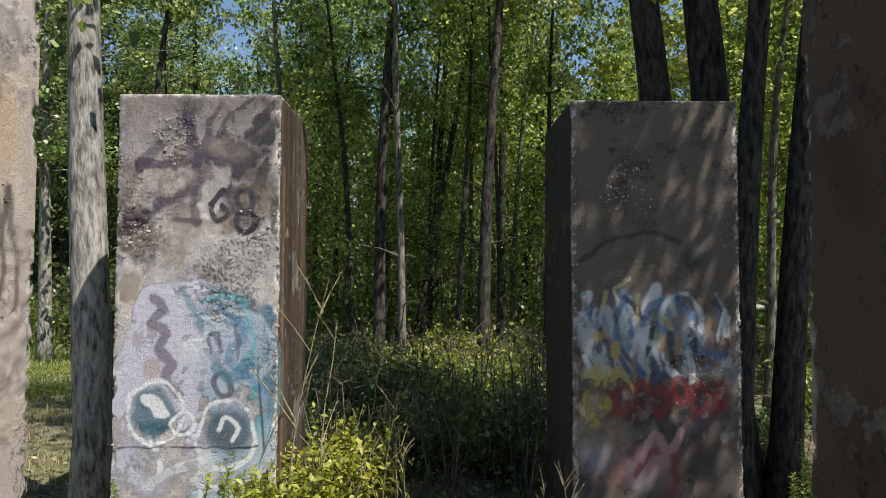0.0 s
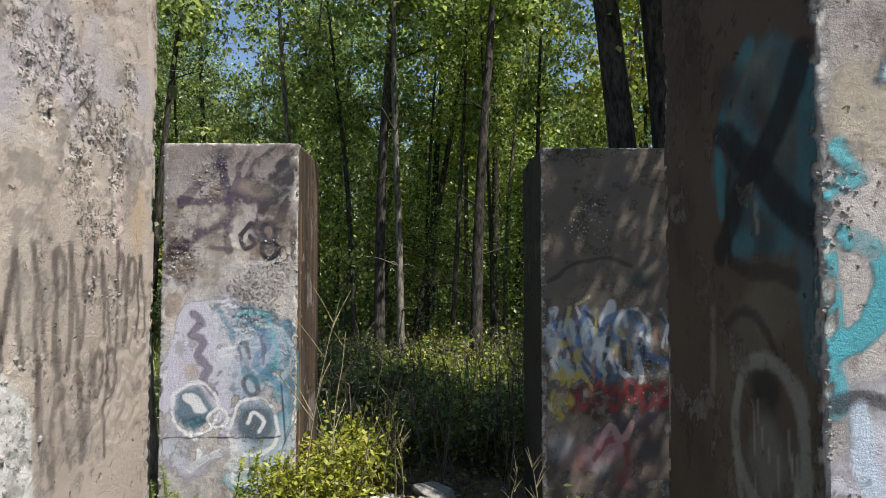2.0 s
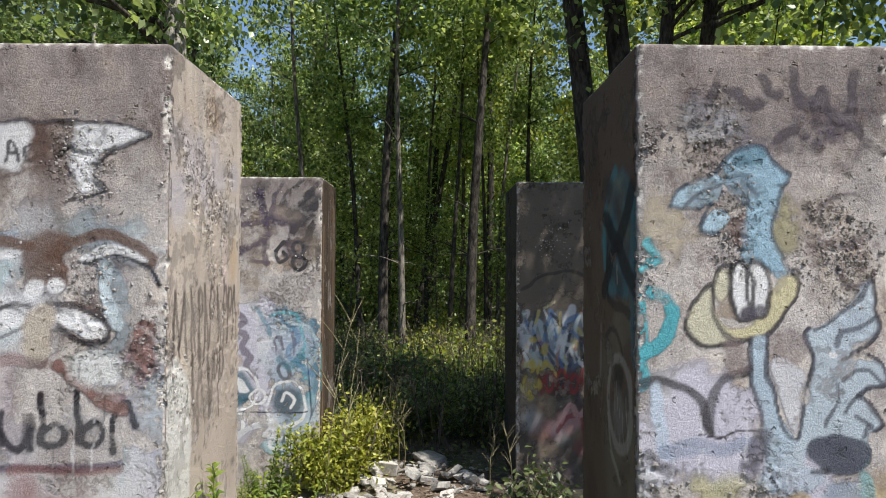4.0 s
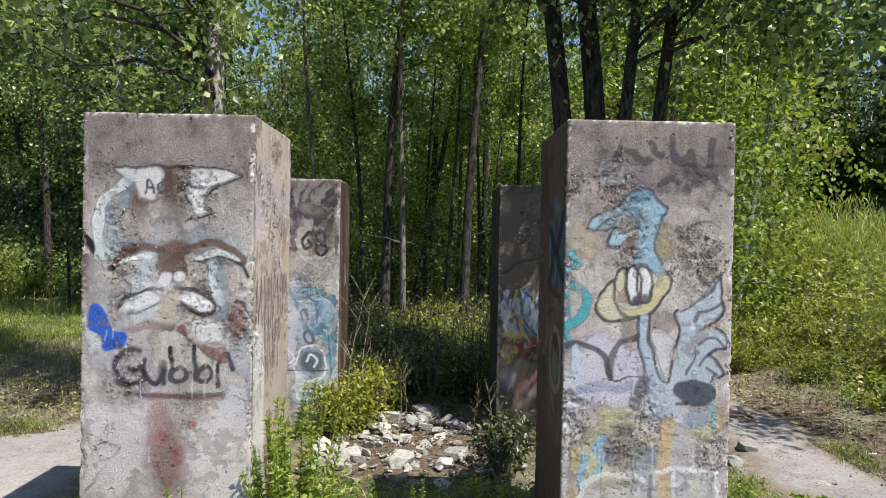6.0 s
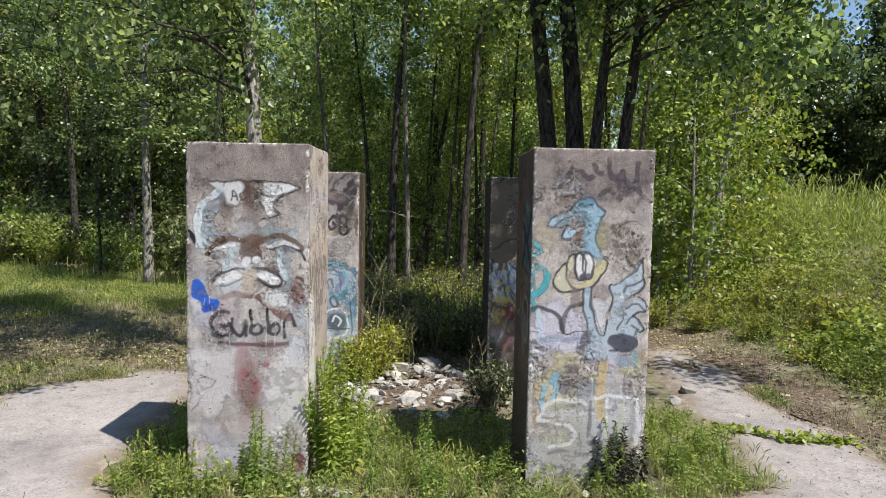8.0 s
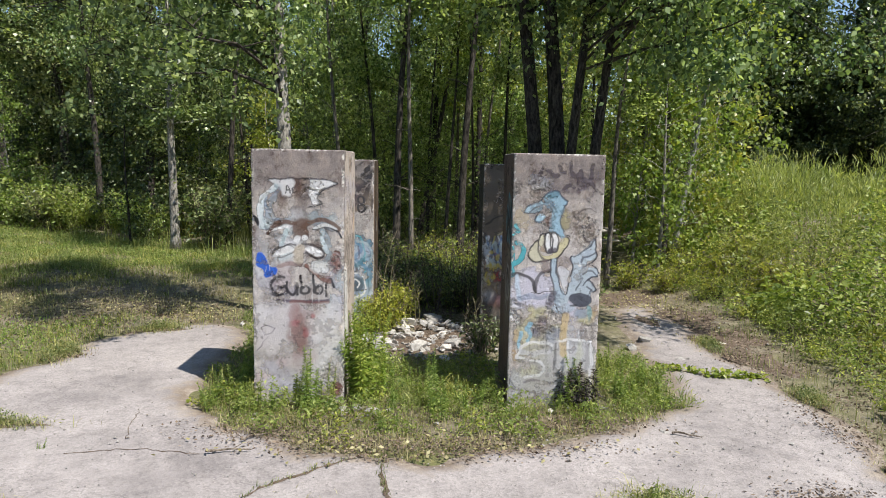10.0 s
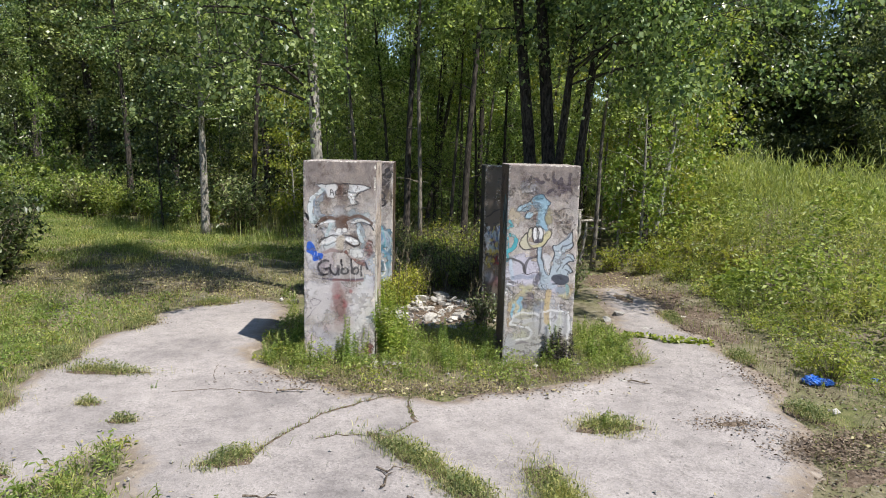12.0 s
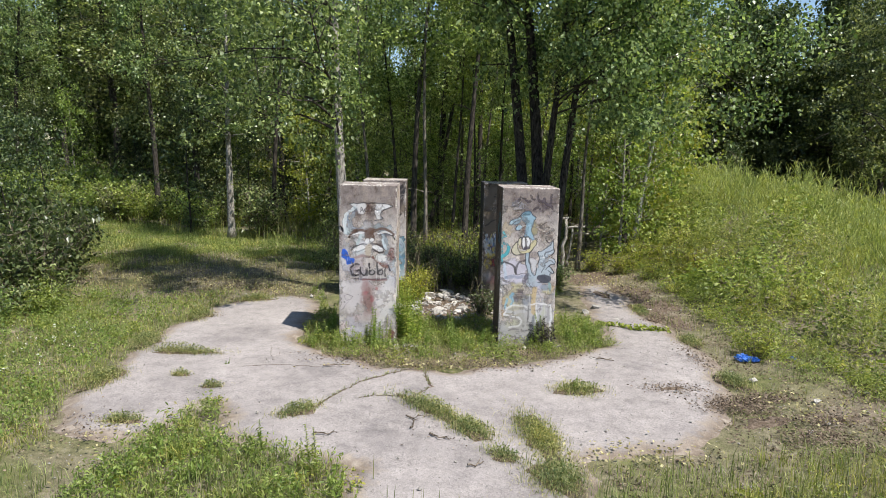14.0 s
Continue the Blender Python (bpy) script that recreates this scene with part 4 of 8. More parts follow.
F.blob(WHITE, [f1(135, 462), f1(180, 435), f1(245, 428), f1(240, 445), f1(180, 452)], 0.85, 0.2)
F.blob(WHITE, [f1(345, 440), f1(400, 418), f1(460, 425), f1(490, 445), f1(430, 440), f1(370, 448)], 0.9, 0.2)
F.stroke(PALE_BLUE, 0.045, [f1(225, 460), f1(200, 500), f1(188, 525)], 0.7)
F.stroke(PALE_BLUE, 0.045, [f1(408, 460), f1(408, 510), f1(415, 545)], 0.7)
F.oval(WHITE, *f1(274, 497), 0.046, 0.044, strength=0.85, soft=0.25, wear=0.5)
F.oval(WHITE, *f1(318, 497), 0.042, 0.04, strength=0.85, soft=0.25, wear=0.5)
F.oval(PALE_BLUE, *f1(205, 585), 0.14, 0.07, turn=5, strength=0.45, soft=0.4)
F.loop(DARK, 0.016, *f1(207, 566), 0.125, 0.062, turn=12, strength=0.6)
F.loop(DARK, 0.015, *f1(376, 568), 0.12, 0.064, turn=-12, strength=0.55)
F.oval(WHITE, *f1(208, 562), 0.11, 0.042, turn=14, strength=0.85, soft=0.25)
F.oval(WHITE, *f1(370, 563), 0.11, 0.045, turn=-18, strength=0.85, soft=0.25)
F.blob(TAN, [f1(262, 530), f1(308, 530), f1(312, 600), f1(285, 635), f1(256, 600)], 0.55, 0.45)
F.oval(OFFWHITE, *f1(400, 650), 0.14, 0.1, strength=0.6, soft=0.5)
F.stroke(RUST, 0.045, [f1(180, 640), f1(250, 632), f1(320, 640), f1(385, 685), f1(440, 705)], 0.42, 0.8)
F.blob(RUST, [f1(455, 530), f1(478, 530), f1(485, 590), f1(515, 600), f1(510, 640), f1(470, 690), f1(435, 620), f1(455, 590)], 0.6, 0.5, 0.8)
F.blob(BLUE, [f1(62, 576), f1(96, 574), f1(122, 640), f1(168, 645), f1(170, 682), f1(108, 706), f1(104, 660), f1(68, 632)], 1.0, 0.1, 0.2)
F.stroke(PURPLE, 0.02, [f1(80, 612), f1(120, 632), f1(100, 660)], 0.5)
INK = dict(strength=0.8, wear=0.6)
F.stroke(BLACK, 0.032, [f1(205, 702), f1(170, 700), f1(140, 735), f1(148, 782), f1(185, 797), f1(222, 780), f1(220, 755), f1(192, 757)], **INK)
F.stroke(BLACK, 0.03, [f1(230, 735), f1(232, 778), f1(252, 795), f1(272, 775), f1(276, 728), f1(278, 795)], **INK)
F.stroke(BLACK, 0.032, [f1(292, 695), f1(297, 745), f1(297, 782), f1(325, 785), f1(338, 762), f1(322, 742), f1(300, 755)], **INK)
F.stroke(BLACK, 0.032, [f1(355, 688), f1(362, 740), f1(364, 778), f1(392, 780), f1(402, 757), f1(388, 738), f1(366, 750)], **INK)
F.stroke(BLACK, 0.03, [f1(425, 797), f1(424, 755), f1(430, 722), f1(455, 712), f1(468, 745)], **INK)
F.stroke(PURPLE, 0.032, [f1(165, 822), f1(260, 830), f1(350, 826), f1(440, 818)], 0.8)
F.stroke(DARK, 0.012, [f1(218, 268), f1(230, 225), f1(243, 266)], 0.9)
F.stroke(DARK, 0.012, [f1(223, 250), f1(240, 249)], 0.9)
F.stroke(DARK, 0.012, [f1(264, 228), f1(252, 238), f1(254, 258), f1(266, 262)], 0.9)
F.stroke(PALE_BLUE, 0.02, [f1(446, 770), f1(448, 860)], 0.6)
F.stroke(PURPLE, 0.014, [f1(85, 975), f1(100, 1010), f1(140, 1000), f1(150, 975)], 0.6)
F.stroke(PURPLE, 0.014, [f1(88, 972), f1(115, 965), f1(152, 972)], 0.6)
F.stroke(PURPLE, 0.012, [f1(60, 1100), f1(90, 1060), f1(120, 1020)], 0.6)
F.oval(RED, *f1(270, 940), 0.04, 0.03, strength=0.65, soft=0.5)
F.oval(RED, *f1(355, 905), 0.035, 0.04, strength=0.65, soft=0.5)
F.oval(RED, *f1(320, 990), 0.06, 0.1, strength=0.6, soft=0.5)
F.oval(RUST, *f1(490, 1300), 0.09, 0.1, strength=0.6, soft=0.4)
F.stroke(WHITE, 0.012, [f1(460, 565), f1(485, 580), f1(512, 603)], 0.9, 0.2)



def g1(x, y):
    return ((x - 57) / 333, 2.945 - (y - 161 - 0.012 * (x - 57)) / 333)


F.blob((0.36, 0.39, 0.43), [g1(108, 400), g1(120, 350), g1(145, 325), g1(160, 345), g1(138, 380), g1(150, 430), g1(120, 430)], 0.6, 0.3, 0.5)
F.stroke((0.62, 0.66, 0.68), 0.035, [g1(140, 310), g1(108, 342), g1(94, 385), g1(92, 425), g1(100, 448)], 0.8, 0.4)
F.stroke(PALE_BLUE, 0.05, [g1(190, 470), g1(178, 495), g1(168, 520)], 0.8, 0.4)
F.stroke((0.55, 0.62, 0.66), 0.05, [g1(327, 475), g1(326, 510), g1(340, 545)], 0.8, 0.4)
F.stroke((0.4, 0.46, 0.5), 0.06, [g1(318, 470), g1(345, 500), g1(350, 560), g1(330, 590)], 0.5, 0.6)
F.blob(WHITE, [g1(136, 562), g1(164, 541), g1(212, 531), g1(218, 545), g1(184, 557), g1(148, 568)], 0.95, 0.14, 0.3)
F.blob(WHITE, [g1(256, 536), g1(288, 530), g1(318, 543), g1(326, 558), g1(304, 566), g1(276, 556)], 0.95, 0.14, 0.3)
F.stroke(DARK, 0.02, [g1(134, 560), g1(160, 536), g1(200, 522), g1(222, 520)], 0.7, 0.5)
F.stroke(DARK, 0.02, [g1(244, 520), g1(290, 524), g1(320, 540), g1(330, 562), g1(300, 572), g1(262, 556)], 0.7, 0.5)
F.blob((0.5, 0.43, 0.35), [g1(224, 522), g1(256, 522), g1(254, 560), g1(246, 592), g1(222, 592), g1(218, 560)], 0.75, 0.25, 0.5)
F.oval((0.16, 0.13, 0.12), *g1(233, 596), 0.05, 0.03, strength=0.6, soft=0.5)
F.stroke((0.23, 0.13, 0.11), 0.045, [g1(262, 600), g1(290, 626), g1(330, 656), g1(352, 664)], 0.75, 0.5)
F.oval((0.66, 0.65, 0.63), *g1(312, 608), 0.12, 0.09, strength=0.7, soft=0.4, wear=0.5)
F.oval((0.25, 0.14, 0.12), *g1(378, 575), 0.07, 0.14, strength=0.7, soft=0.35, wear=0.7)
F.oval((0.66, 0.64, 0.66), *g1(90, 600), 0.08, 0.14, strength=0.55, soft=0.5)
for k, (x, y, ru, rv) in enumerate(((90, 790, 0.12, 0.1), (170, 800, 0.14, 0.12), (320, 830, 0.16, 0.2), (110, 880, 0.16, 0.12), (360, 790, 0.06, 0.18))):
    F.oval(((0.66, 0.63, 0.64), (0.6, 0.55, 0.55))[k % 2], *g1(x, y), ru, rv, strength=0.5, soft=0.6, wear=0.25)
F.oval((0.33, 0.2, 0.2), *g1(215, 800), 0.07, 0.22, strength=0.5, soft=0.5, wear=0.6)
F.oval((0.4, 0.16, 0.17), *g1(220, 826), 0.05, 0.05, strength=0.6, soft=0.5, wear=0.6)
F.oval((0.42, 0.18, 0.18), *g1(288, 798), 0.035, 0.035, strength=0.6, soft=0.5, wear=0.6)
F.blob((0.035, 0.12, 0.52), [g1(70, 562), g1(94, 556), g1(112, 572), g1(124, 598), g1(150, 610), g1(150, 636), g1(108, 652), g1(100, 626), g1(80, 606), g1(70, 596)], 1.0, 0.08, 0.2)
F.stroke((0.05, 0.07, 0.2), 0.012, [g1(114, 622), g1(116, 640), g1(124, 624), g1(128, 640), g1(136, 622), g1(140, 638)], 0.7, 0.3)
F.stroke((0.045, 0.04, 0.05), 0.034, [g1(152, 650), g1(126, 672), g1(128, 702), g1(150, 718), g1(184, 716)], 0.4, 0.6)
F.loop((0.06, 0.045, 0.055), 0.03, *g1(166, 702), 0.05, 0.05, strength=0.4, wear=0.6)
F.stroke((0.045, 0.04, 0.05), 0.032, [g1(192, 668), g1(194, 700), g1(208, 716), g1(222, 700), g1(224, 668), g1(226, 716)], 0.6, 0.5)
F.stroke(RUST, 0.034, [g1(200, 744), g1(260, 742), g1(350, 742)], 0.55, 0.5)
F.drips(WHITE, 9, 0.1, 0.95, 0.6, 1.9, 41)
F.drips(DARK, 5, 0.2, 0.95, 1.2, 1.7, 42)

F.emit("white, brown and black spray paint over old whitewash")

# its side to the passage
F = Face(front_left, (FL[1], FL[2], 0), (0, 1, 0), (1, 0, 0), 1.0, 0.4, FL[3] - FL[2], FL[4], 0.01)
F.blob((0.56, 0.465, 0.4), [(0.0, 0.02), (1.03, 0.02), (1.03, 2.9), (0.0, 2.9)], 0.75, 0.05, 0.3)
F.haze(((0.62, 0.52, 0.45), (0.5, 0.41, 0.36), (0.6, 0.5, 0.43), (0.52, 0.44, 0.4)), 0.0, 0.99, 0.3, 2.85, 30, 0.08, 0.2, 0.4, 16)
marks = random.Random(8)
for k in range(9):
    u = marks.uniform(0.05, 0.95)
    F.stroke(((0.62, 0.54, 0.46), (0.42, 0.35, 0.3))[k % 2], marks.uniform(0.03, 0.08), [(u, 2.92), (u + 0.01, 2.4), (u, marks.uniform(1.5, 2.1))], 0.35, 0.7)
F.stroke((0.36, 0.31, 0.28), 0.07, [(0.36, 2.9), (0.37, 2.6), (0.36, 2.3)], 0.4, 0.8)
F.stroke((0.74, 0.68, 0.6), 0.012, [(0.05, 2.36), (0.2, 2.42), (0.4, 2.44)], 0.7, 0.5)
F.blob((0.72, 0.69, 0.66), [(0.0, 1.56), (0.26, 1.54), (0.29, 1.3), (0.27, 0.6), (0.02, 0.5)], 0.95, 0.12, 0.25)
# lilac-grey and rusty weathering, pale pour lines and a crumbled seam
F.haze(((0.5, 0.45, 0.47), (0.55, 0.5, 0.53), (0.46, 0.42, 0.45), (0.58, 0.49, 0.46)), 0.02, 0.62, 2.25, 2.62, 22, 0.05, 0.13, 0.6, 17)
F.haze(((0.52, 0.47, 0.5), (0.47, 0.43, 0.43)), 0.62, 0.95, 2.25, 2.55, 9, 0.05, 0.1, 0.5, 18)
F.haze(((0.46, 0.33, 0.24), (0.42, 0.33, 0.27), (0.5, 0.42, 0.36)), 0.42, 0.68, 2.6, 2.85, 8, 0.04, 0.09, 0.55, 19)
F.oval((0.55, 0.39, 0.25), 0.9, 2.08, 0.07, 0.16, strength=0.55, soft=0.6, wear=0.3)
F.oval((0.5, 0.38, 0.3), 0.2, 2.68, 0.12, 0.14, strength=0.35, soft=0.6, wear=0.4)
F.oval((0.58, 0.44, 0.42), 0.76, 2.05, 0.05, 0.22, strength=0.5, soft=0.5, wear=0.6)
for line in ([(0.02, 2.32), (0.14, 2.36), (0.26, 2.38)], [(0.74, 2.36), (0.88, 2.37), (0.98, 2.36)], [(0.74, 2.2), (0.88, 2.19), (0.98, 2.18)], [(0.05, 2.26), (0.3, 2.22), (0.55, 2.2)], [(0.71, 2.24), (0.71, 2.05), (0.715, 1.95)]):
    F.stroke((0.72, 0.66, 0.6), 0.012, line, 0.55, 0.7)
F.stroke((0.27, 0.22, 0.2), 0.012, [(0.69, 2.26), (0.69, 2.1), (0.695, 1.96)], 0.5, 0.7)
TAG = (0.11, 0.088, 0.08)
for v, tall, u0, u1 in ((1.95, 0.33, 0.08, 0.93), (1.64, 0.34, 0.3, 0.74)):
    u = u0
    while u < u1:
        w = marks.uniform(0.05, 0.085)
        lean = marks.uniform(-0.02, 0.02)
        F.stroke(TAG, marks.uniform(0.02, 0.034), [(u, v - marks.uniform(0, 0.05)), (u + lean, v - tall * 0.5), (u + lean * 2, v - tall * marks.uniform(0.85, 1.1))], marks.uniform(0.6, 0.85), 0.6)
        if marks.random() < 0.5:
            F.loop(TAG, 0.026, u + 0.5 * w, v - tall * 0.28, 0.45 * w, tall * 0.2, strength=0.75, wear=0.6)
        else:
            F.stroke(TAG, 0.024, [(u, v - tall * 0.1), (u + 0.5 * w, v - tall * 0.5), (u + w, v - tall * 0.95)], 0.65, 0.65)
        u += w + 0.03
F.oval((0.3, 0.25, 0.22), 0.5, 1.78, 0.45, 0.16, strength=0.25, soft=0.5, wear=0.9)
F.oval((0.3, 0.25, 0.22), 0.5, 1.46, 0.25, 0.2, strength=0.4, soft=0.5, wear=0.9)
for k in range(5):
    F.loop(DARK, marks.uniform(0.02, 0.04), marks.uniform(0.42, 0.88), marks.uniform(0.6, 1.05), marks.uniform(0.02, 0.05), marks.uniform(0.05, 0.11), turn=marks.uniform(-15, 15), strength=marks.uniform(0.3, 0.5), wear=0.9)
F.emit("faded dark tags and whitewash")


# front right pillar, the face to the yard
def f2(x, y):
    return ((x - 1037) / 331, 2.95 - (y - 174 - 0.017 * (x - 1037)) / 331)


F = Face(front_right, (FR[0], FR[2], 0), (1, 0, 0), (0, -1, 0), 2.0, 1.0, FR[1] - FR[0], FR[4])
F.haze((OFFWHITE, (0.4, 0.38, 0.35), LILAC, YELLOW, (0.45, 0.43, 0.4)), 0.0, 1.05, 0.1, 0.85, 24, 0.09, 0.24, 0.55, 5)
F.haze((LILAC, GREY_BLUE, OFFWHITE, YELLOW, PURPLE, ORANGE), 0.0, 1.08, 0.8, 1.2, 20, 0.05, 0.14, 0.55, 6)
F.haze((LILAC, OFFWHITE, LILAC), 0.0, 0.55, 1.2, 1.6, 11, 0.07, 0.17, 0.7, 7)
F.haze((PURPLE, TAN, (0.3, 0.25, 0.24)), 0.0, 1.08, 1.9, 2.85, 14, 0.08, 0.22, 0.25, 8)
F.oval((0.42, 0.4, 0.37), 0.5, 0.42, 0.52, 0.45, strength=0.55, soft=0.5, wear=0.5)
F.oval(LILAC, 0.3, 1.36, 0.3, 0.22, strength=0.85, soft=0.5, wear=0.5)
F.oval(OFFWHITE, 0.75, 0.62, 0.32, 0.3, strength=0.45, soft=0.5, wear=0.5)
F.oval(PURPLE, 0.62, 2.66, 0.42, 0.22, strength=0.28, soft=0.5, wear=0.6)
F.oval((0.55, 0.47, 0.36), *f2(1075, 420), 0.13, 0.17, strength=0.55, soft=0.5, wear=0.5)
F.oval(OFFWHITE, *f2(1130, 285), 0.16, 0.1, strength=0.4, soft=0.5, wear=0.6)
F.oval((0.42, 0.4, 0.22), *f2(1238, 425), 0.07, 0.16, strength=0.4, soft=0.5, wear=0.5)
# scrawl along the top
for line in ([(1150, 212), (1146, 232), (1136, 252), (1112, 272)], [(1150, 228), (1172, 242), (1190, 258), (1204, 252)], [(1204, 222), (1212, 232), (1226, 240)],
             [(1250, 205), (1252, 240), (1268, 262), (1284, 250)], [(1286, 240), (1294, 266), (1316, 280), (1328, 266), (1332, 215)], [(1330, 285), (1346, 305), (1372, 322)],
             [(1070, 288), (1100, 284), (1128, 274)], [(1228, 308), (1246, 292), (1268, 300)]):
    F.stroke((0.12, 0.1, 0.105), 0.042, [f2(*q) for q in line], 0.5, 0.55)
for line in ([(1276, 400), (1300, 384), (1330, 382), (1352, 398)], [(1306, 482), (1322, 506), (1346, 504), (1356, 484)], [(1282, 440), (1312, 452), (1340, 442)]):
    F.stroke(PURPLE, 0.02, [f2(*q) for q in line], 0.45, 0.65)
# crest and head of the big bird-like shape
CREST, HEAD, OUTLINE = (0.38, 0.51, 0.6), (0.29, 0.43, 0.53), dict(strength=0.72, wear=0.5)
F.blob(HEAD, [f2(1152, 345), f2(1168, 320), f2(1200, 312), f2(1226, 340), f2(1240, 354), f2(1230, 386), f2(1219, 420), f2(1223, 455), f2(1244, 484), f2(1234, 500), f2(1206, 480), f2(1176, 470), f2(1178, 430), f2(1184, 400), f2(1160, 375)], 0.9, 0.16, 0.35)
F.blob((0.32, 0.47, 0.58), [f2(1192, 400), f2(1218, 392), f2(1219, 440), f2(1240, 484), f2(1208, 476), f2(1188, 452)], 0.75, 0.3, 0.35)
F.blob((0.1, 0.2, 0.26), [f2(1162, 340), f2(1176, 318), f2(1202, 312), f2(1214, 332), f2(1190, 344)], 0.7, 0.4, 0.6)
F.blob((0.17, 0.2, 0.24), [f2(1152, 352), f2(1190, 348), f2(1196, 400), f2(1166, 400)], 0.5, 0.4, 0.8)
F.blob(CREST, [f2(1080, 398), f2(1090, 378), f2(1116, 360), f2(1148, 351), f2(1158, 366), f2(1148, 388), f2(1122, 397)], 0.88, 0.16, 0.35)
F.blob(CREST, [f2(1122, 420), f2(1132, 408), f2(1152, 398), f2(1164, 414), f2(1150, 427), f2(1134, 430)], 0.85, 0.2, 0.4)
BLUE_LINE = (0.07, 0.09, 0.12)
for line in ([(1080, 398), (1090, 376), (1116, 358), (1150, 348)], [(1102, 394), (1122, 376), (1152, 366)], [(1080, 398), (1110, 399), (1140, 393)], [(1140, 393), (1124, 412), (1122, 426), (1146, 430)],
             [(1146, 350), (1168, 322), (1200, 312), (1226, 340), (1240, 352)], [(1238, 360), (1222, 396), (1219, 430), (1236, 470), (1246, 482)]):
    F.stroke(BLUE_LINE, 0.018, [f2(*q) for q in line], **OUTLINE)
F.oval((0.3, 0.2, 0.18), *f2(1174, 428), 0.05, 0.07, strength=0.45, soft=0.4, wear=0.6)
# beak and eyes
CREAM, BEAK = (0.58, 0.54, 0.41), (0.58, 0.52, 0.33)
F.blob(CREAM, [f2(1132, 504), f2(1112, 522), f2(1104, 548), f2(1111, 570), f2(1132, 582), f2(1166, 577), f2(1150, 548), f2(1140, 525)], 0.9, 0.14, 0.3)
F.blob(BEAK, [f2(1140, 545), f2(1160, 560), f2(1186, 548), f2(1214, 520), f2(1224, 492), f2(1246, 488), f2(1254, 506), f2(1240, 532), f2(1214, 560), f2(1186, 574), f2(1166, 574)], 0.92, 0.14, 0.3)
F.oval(BEAK, *f2(1240, 505), 0.045, 0.05, strength=0.9, soft=0.2, wear=0.3)
F.oval(CREAM, *f2(1152, 500), 0.04, 0.075, turn=-8, strength=0.9, soft=0.2, wear=0.3)
F.oval(TAN, *f2(1160, 532), 0.06, 0.05, strength=0.6, soft=0.4)
F.oval(WHITE, *f2(1178, 508), 0.045, 0.105, turn=4, strength=1.0, soft=0.12, wear=0.15)
F.oval(WHITE, *f2(1201, 504), 0.05, 0.105, turn=2, strength=1.0, soft=0.12, wear=0.15)
F.loop(DARK, 0.02, *f2(1178, 508), 0.05, 0.112, turn=4, strength=0.9, wear=0.3)
F.loop(DARK, 0.02, *f2(1201, 504), 0.052, 0.11, turn=2, strength=0.9, wear=0.3)
F.oval((0.08, 0.07, 0.09), *f2(1186, 536), 0.04, 0.028, strength=0.95, soft=0.3, wear=0.3)
F.oval((0.12, 0.11, 0.13), *f2(1203, 532), 0.024, 0.026, strength=0.9, soft=0.3, wear=0.3)
for line in ([(1148, 478), (1138, 508), (1142, 545), (1158, 570), (1170, 578)], [(1134, 502), (1112, 520), (1103, 548), (1111, 571), (1132, 584), (1172, 578), (1214, 562), (1242, 530), (1256, 504), (1246, 488)],
             [(1148, 480), (1158, 474), (1166, 478)], [(1240, 484), (1248, 476), (1256, 486)]):
    F.stroke(DARK, 0.02, [f2(*q) for q in line], **OUTLINE)
# neck, arm and hand
ARM = (0.45, 0.51, 0.57)
F.blob((0.4, 0.48, 0.56), [f2(1188, 577), f2(1212, 564), f2(1212, 615), f2(1222, 665), f2(1246, 704), f2(1236, 745), f2(1208, 745), f2(1200, 690), f2(1192, 640)], 0.88, 0.14, 0.35)
F.blob((0.62, 0.61, 0.64), [f2(1218, 600), f2(1262, 612), f2(1262, 645), f2(1250, 695), f2(1238, 690), f2(1222, 650)], 0.75, 0.25, 0.5)
F.blob((0.3, 0.24, 0.24), [f2(1216, 560), f2(1262, 562), f2(1266, 605), f2(1218, 604)], 0.4, 0.3, 0.6)
F.blob(ARM, [f2(1272, 612), f2(1268, 566), f2(1312, 535), f2(1352, 498), f2(1354, 535), f2(1360, 565), f2(1326, 594), f2(1364, 608), f2(1372, 636), f2(1336, 646), f2(1364, 690), f2(1344, 704), f2(1340, 740), f2(1300, 705), f2(1266, 715), f2(1254, 745), f2(1222, 745), f2(1248, 704), f2(1262, 655)], 0.9, 0.1, 0.35)
F.oval((0.34, 0.39, 0.47), *f2(1330, 556), 0.07, 0.06, turn=35, strength=0.5, soft=0.5)
for line in ([(1213, 562), (1211, 612), (1220, 660), (1234, 696), (1247, 703), (1255, 690), (1264, 640), (1272, 612), (1266, 566), (1272, 560)], [(1188, 577), (1193, 640), (1200, 690), (1208, 716)],
             [(1278, 564), (1306, 544), (1336, 520), (1356, 498), (1356, 535), (1363, 562), (1342, 583), (1324, 594)], [(1304, 584), (1313, 567), (1336, 560), (1356, 545)],
             [(1314, 602), (1340, 593), (1364, 608), (1374, 634), (1350, 641), (1328, 650)], [(1309, 628), (1330, 616), (1348, 618), (1370, 636)], [(1328, 650), (1350, 664), (1366, 690), (1352, 700), (1344, 690), (1338, 708)],
             [(1330, 678), (1348, 690)], [(1315, 674), (1322, 656), (1334, 648)], [(1292, 690), (1299, 662), (1302, 632)]):
    F.stroke((0.055, 0.055, 0.07), 0.018, [f2(*q) for q in line], **OUTLINE)
F.oval(WHITE, *f2(1299, 596), 0.025, 0.012, strength=0.9, soft=0.3, wear=0.3)
F.blob((0.085, 0.09, 0.115), [f2(1264, 712), f2(1282, 702), f2(1312, 702), f2(1340, 716), f2(1346, 742), f2(1324, 756), f2(1286, 750), f2(1266, 732)], 0.95, 0.12, 0.3)
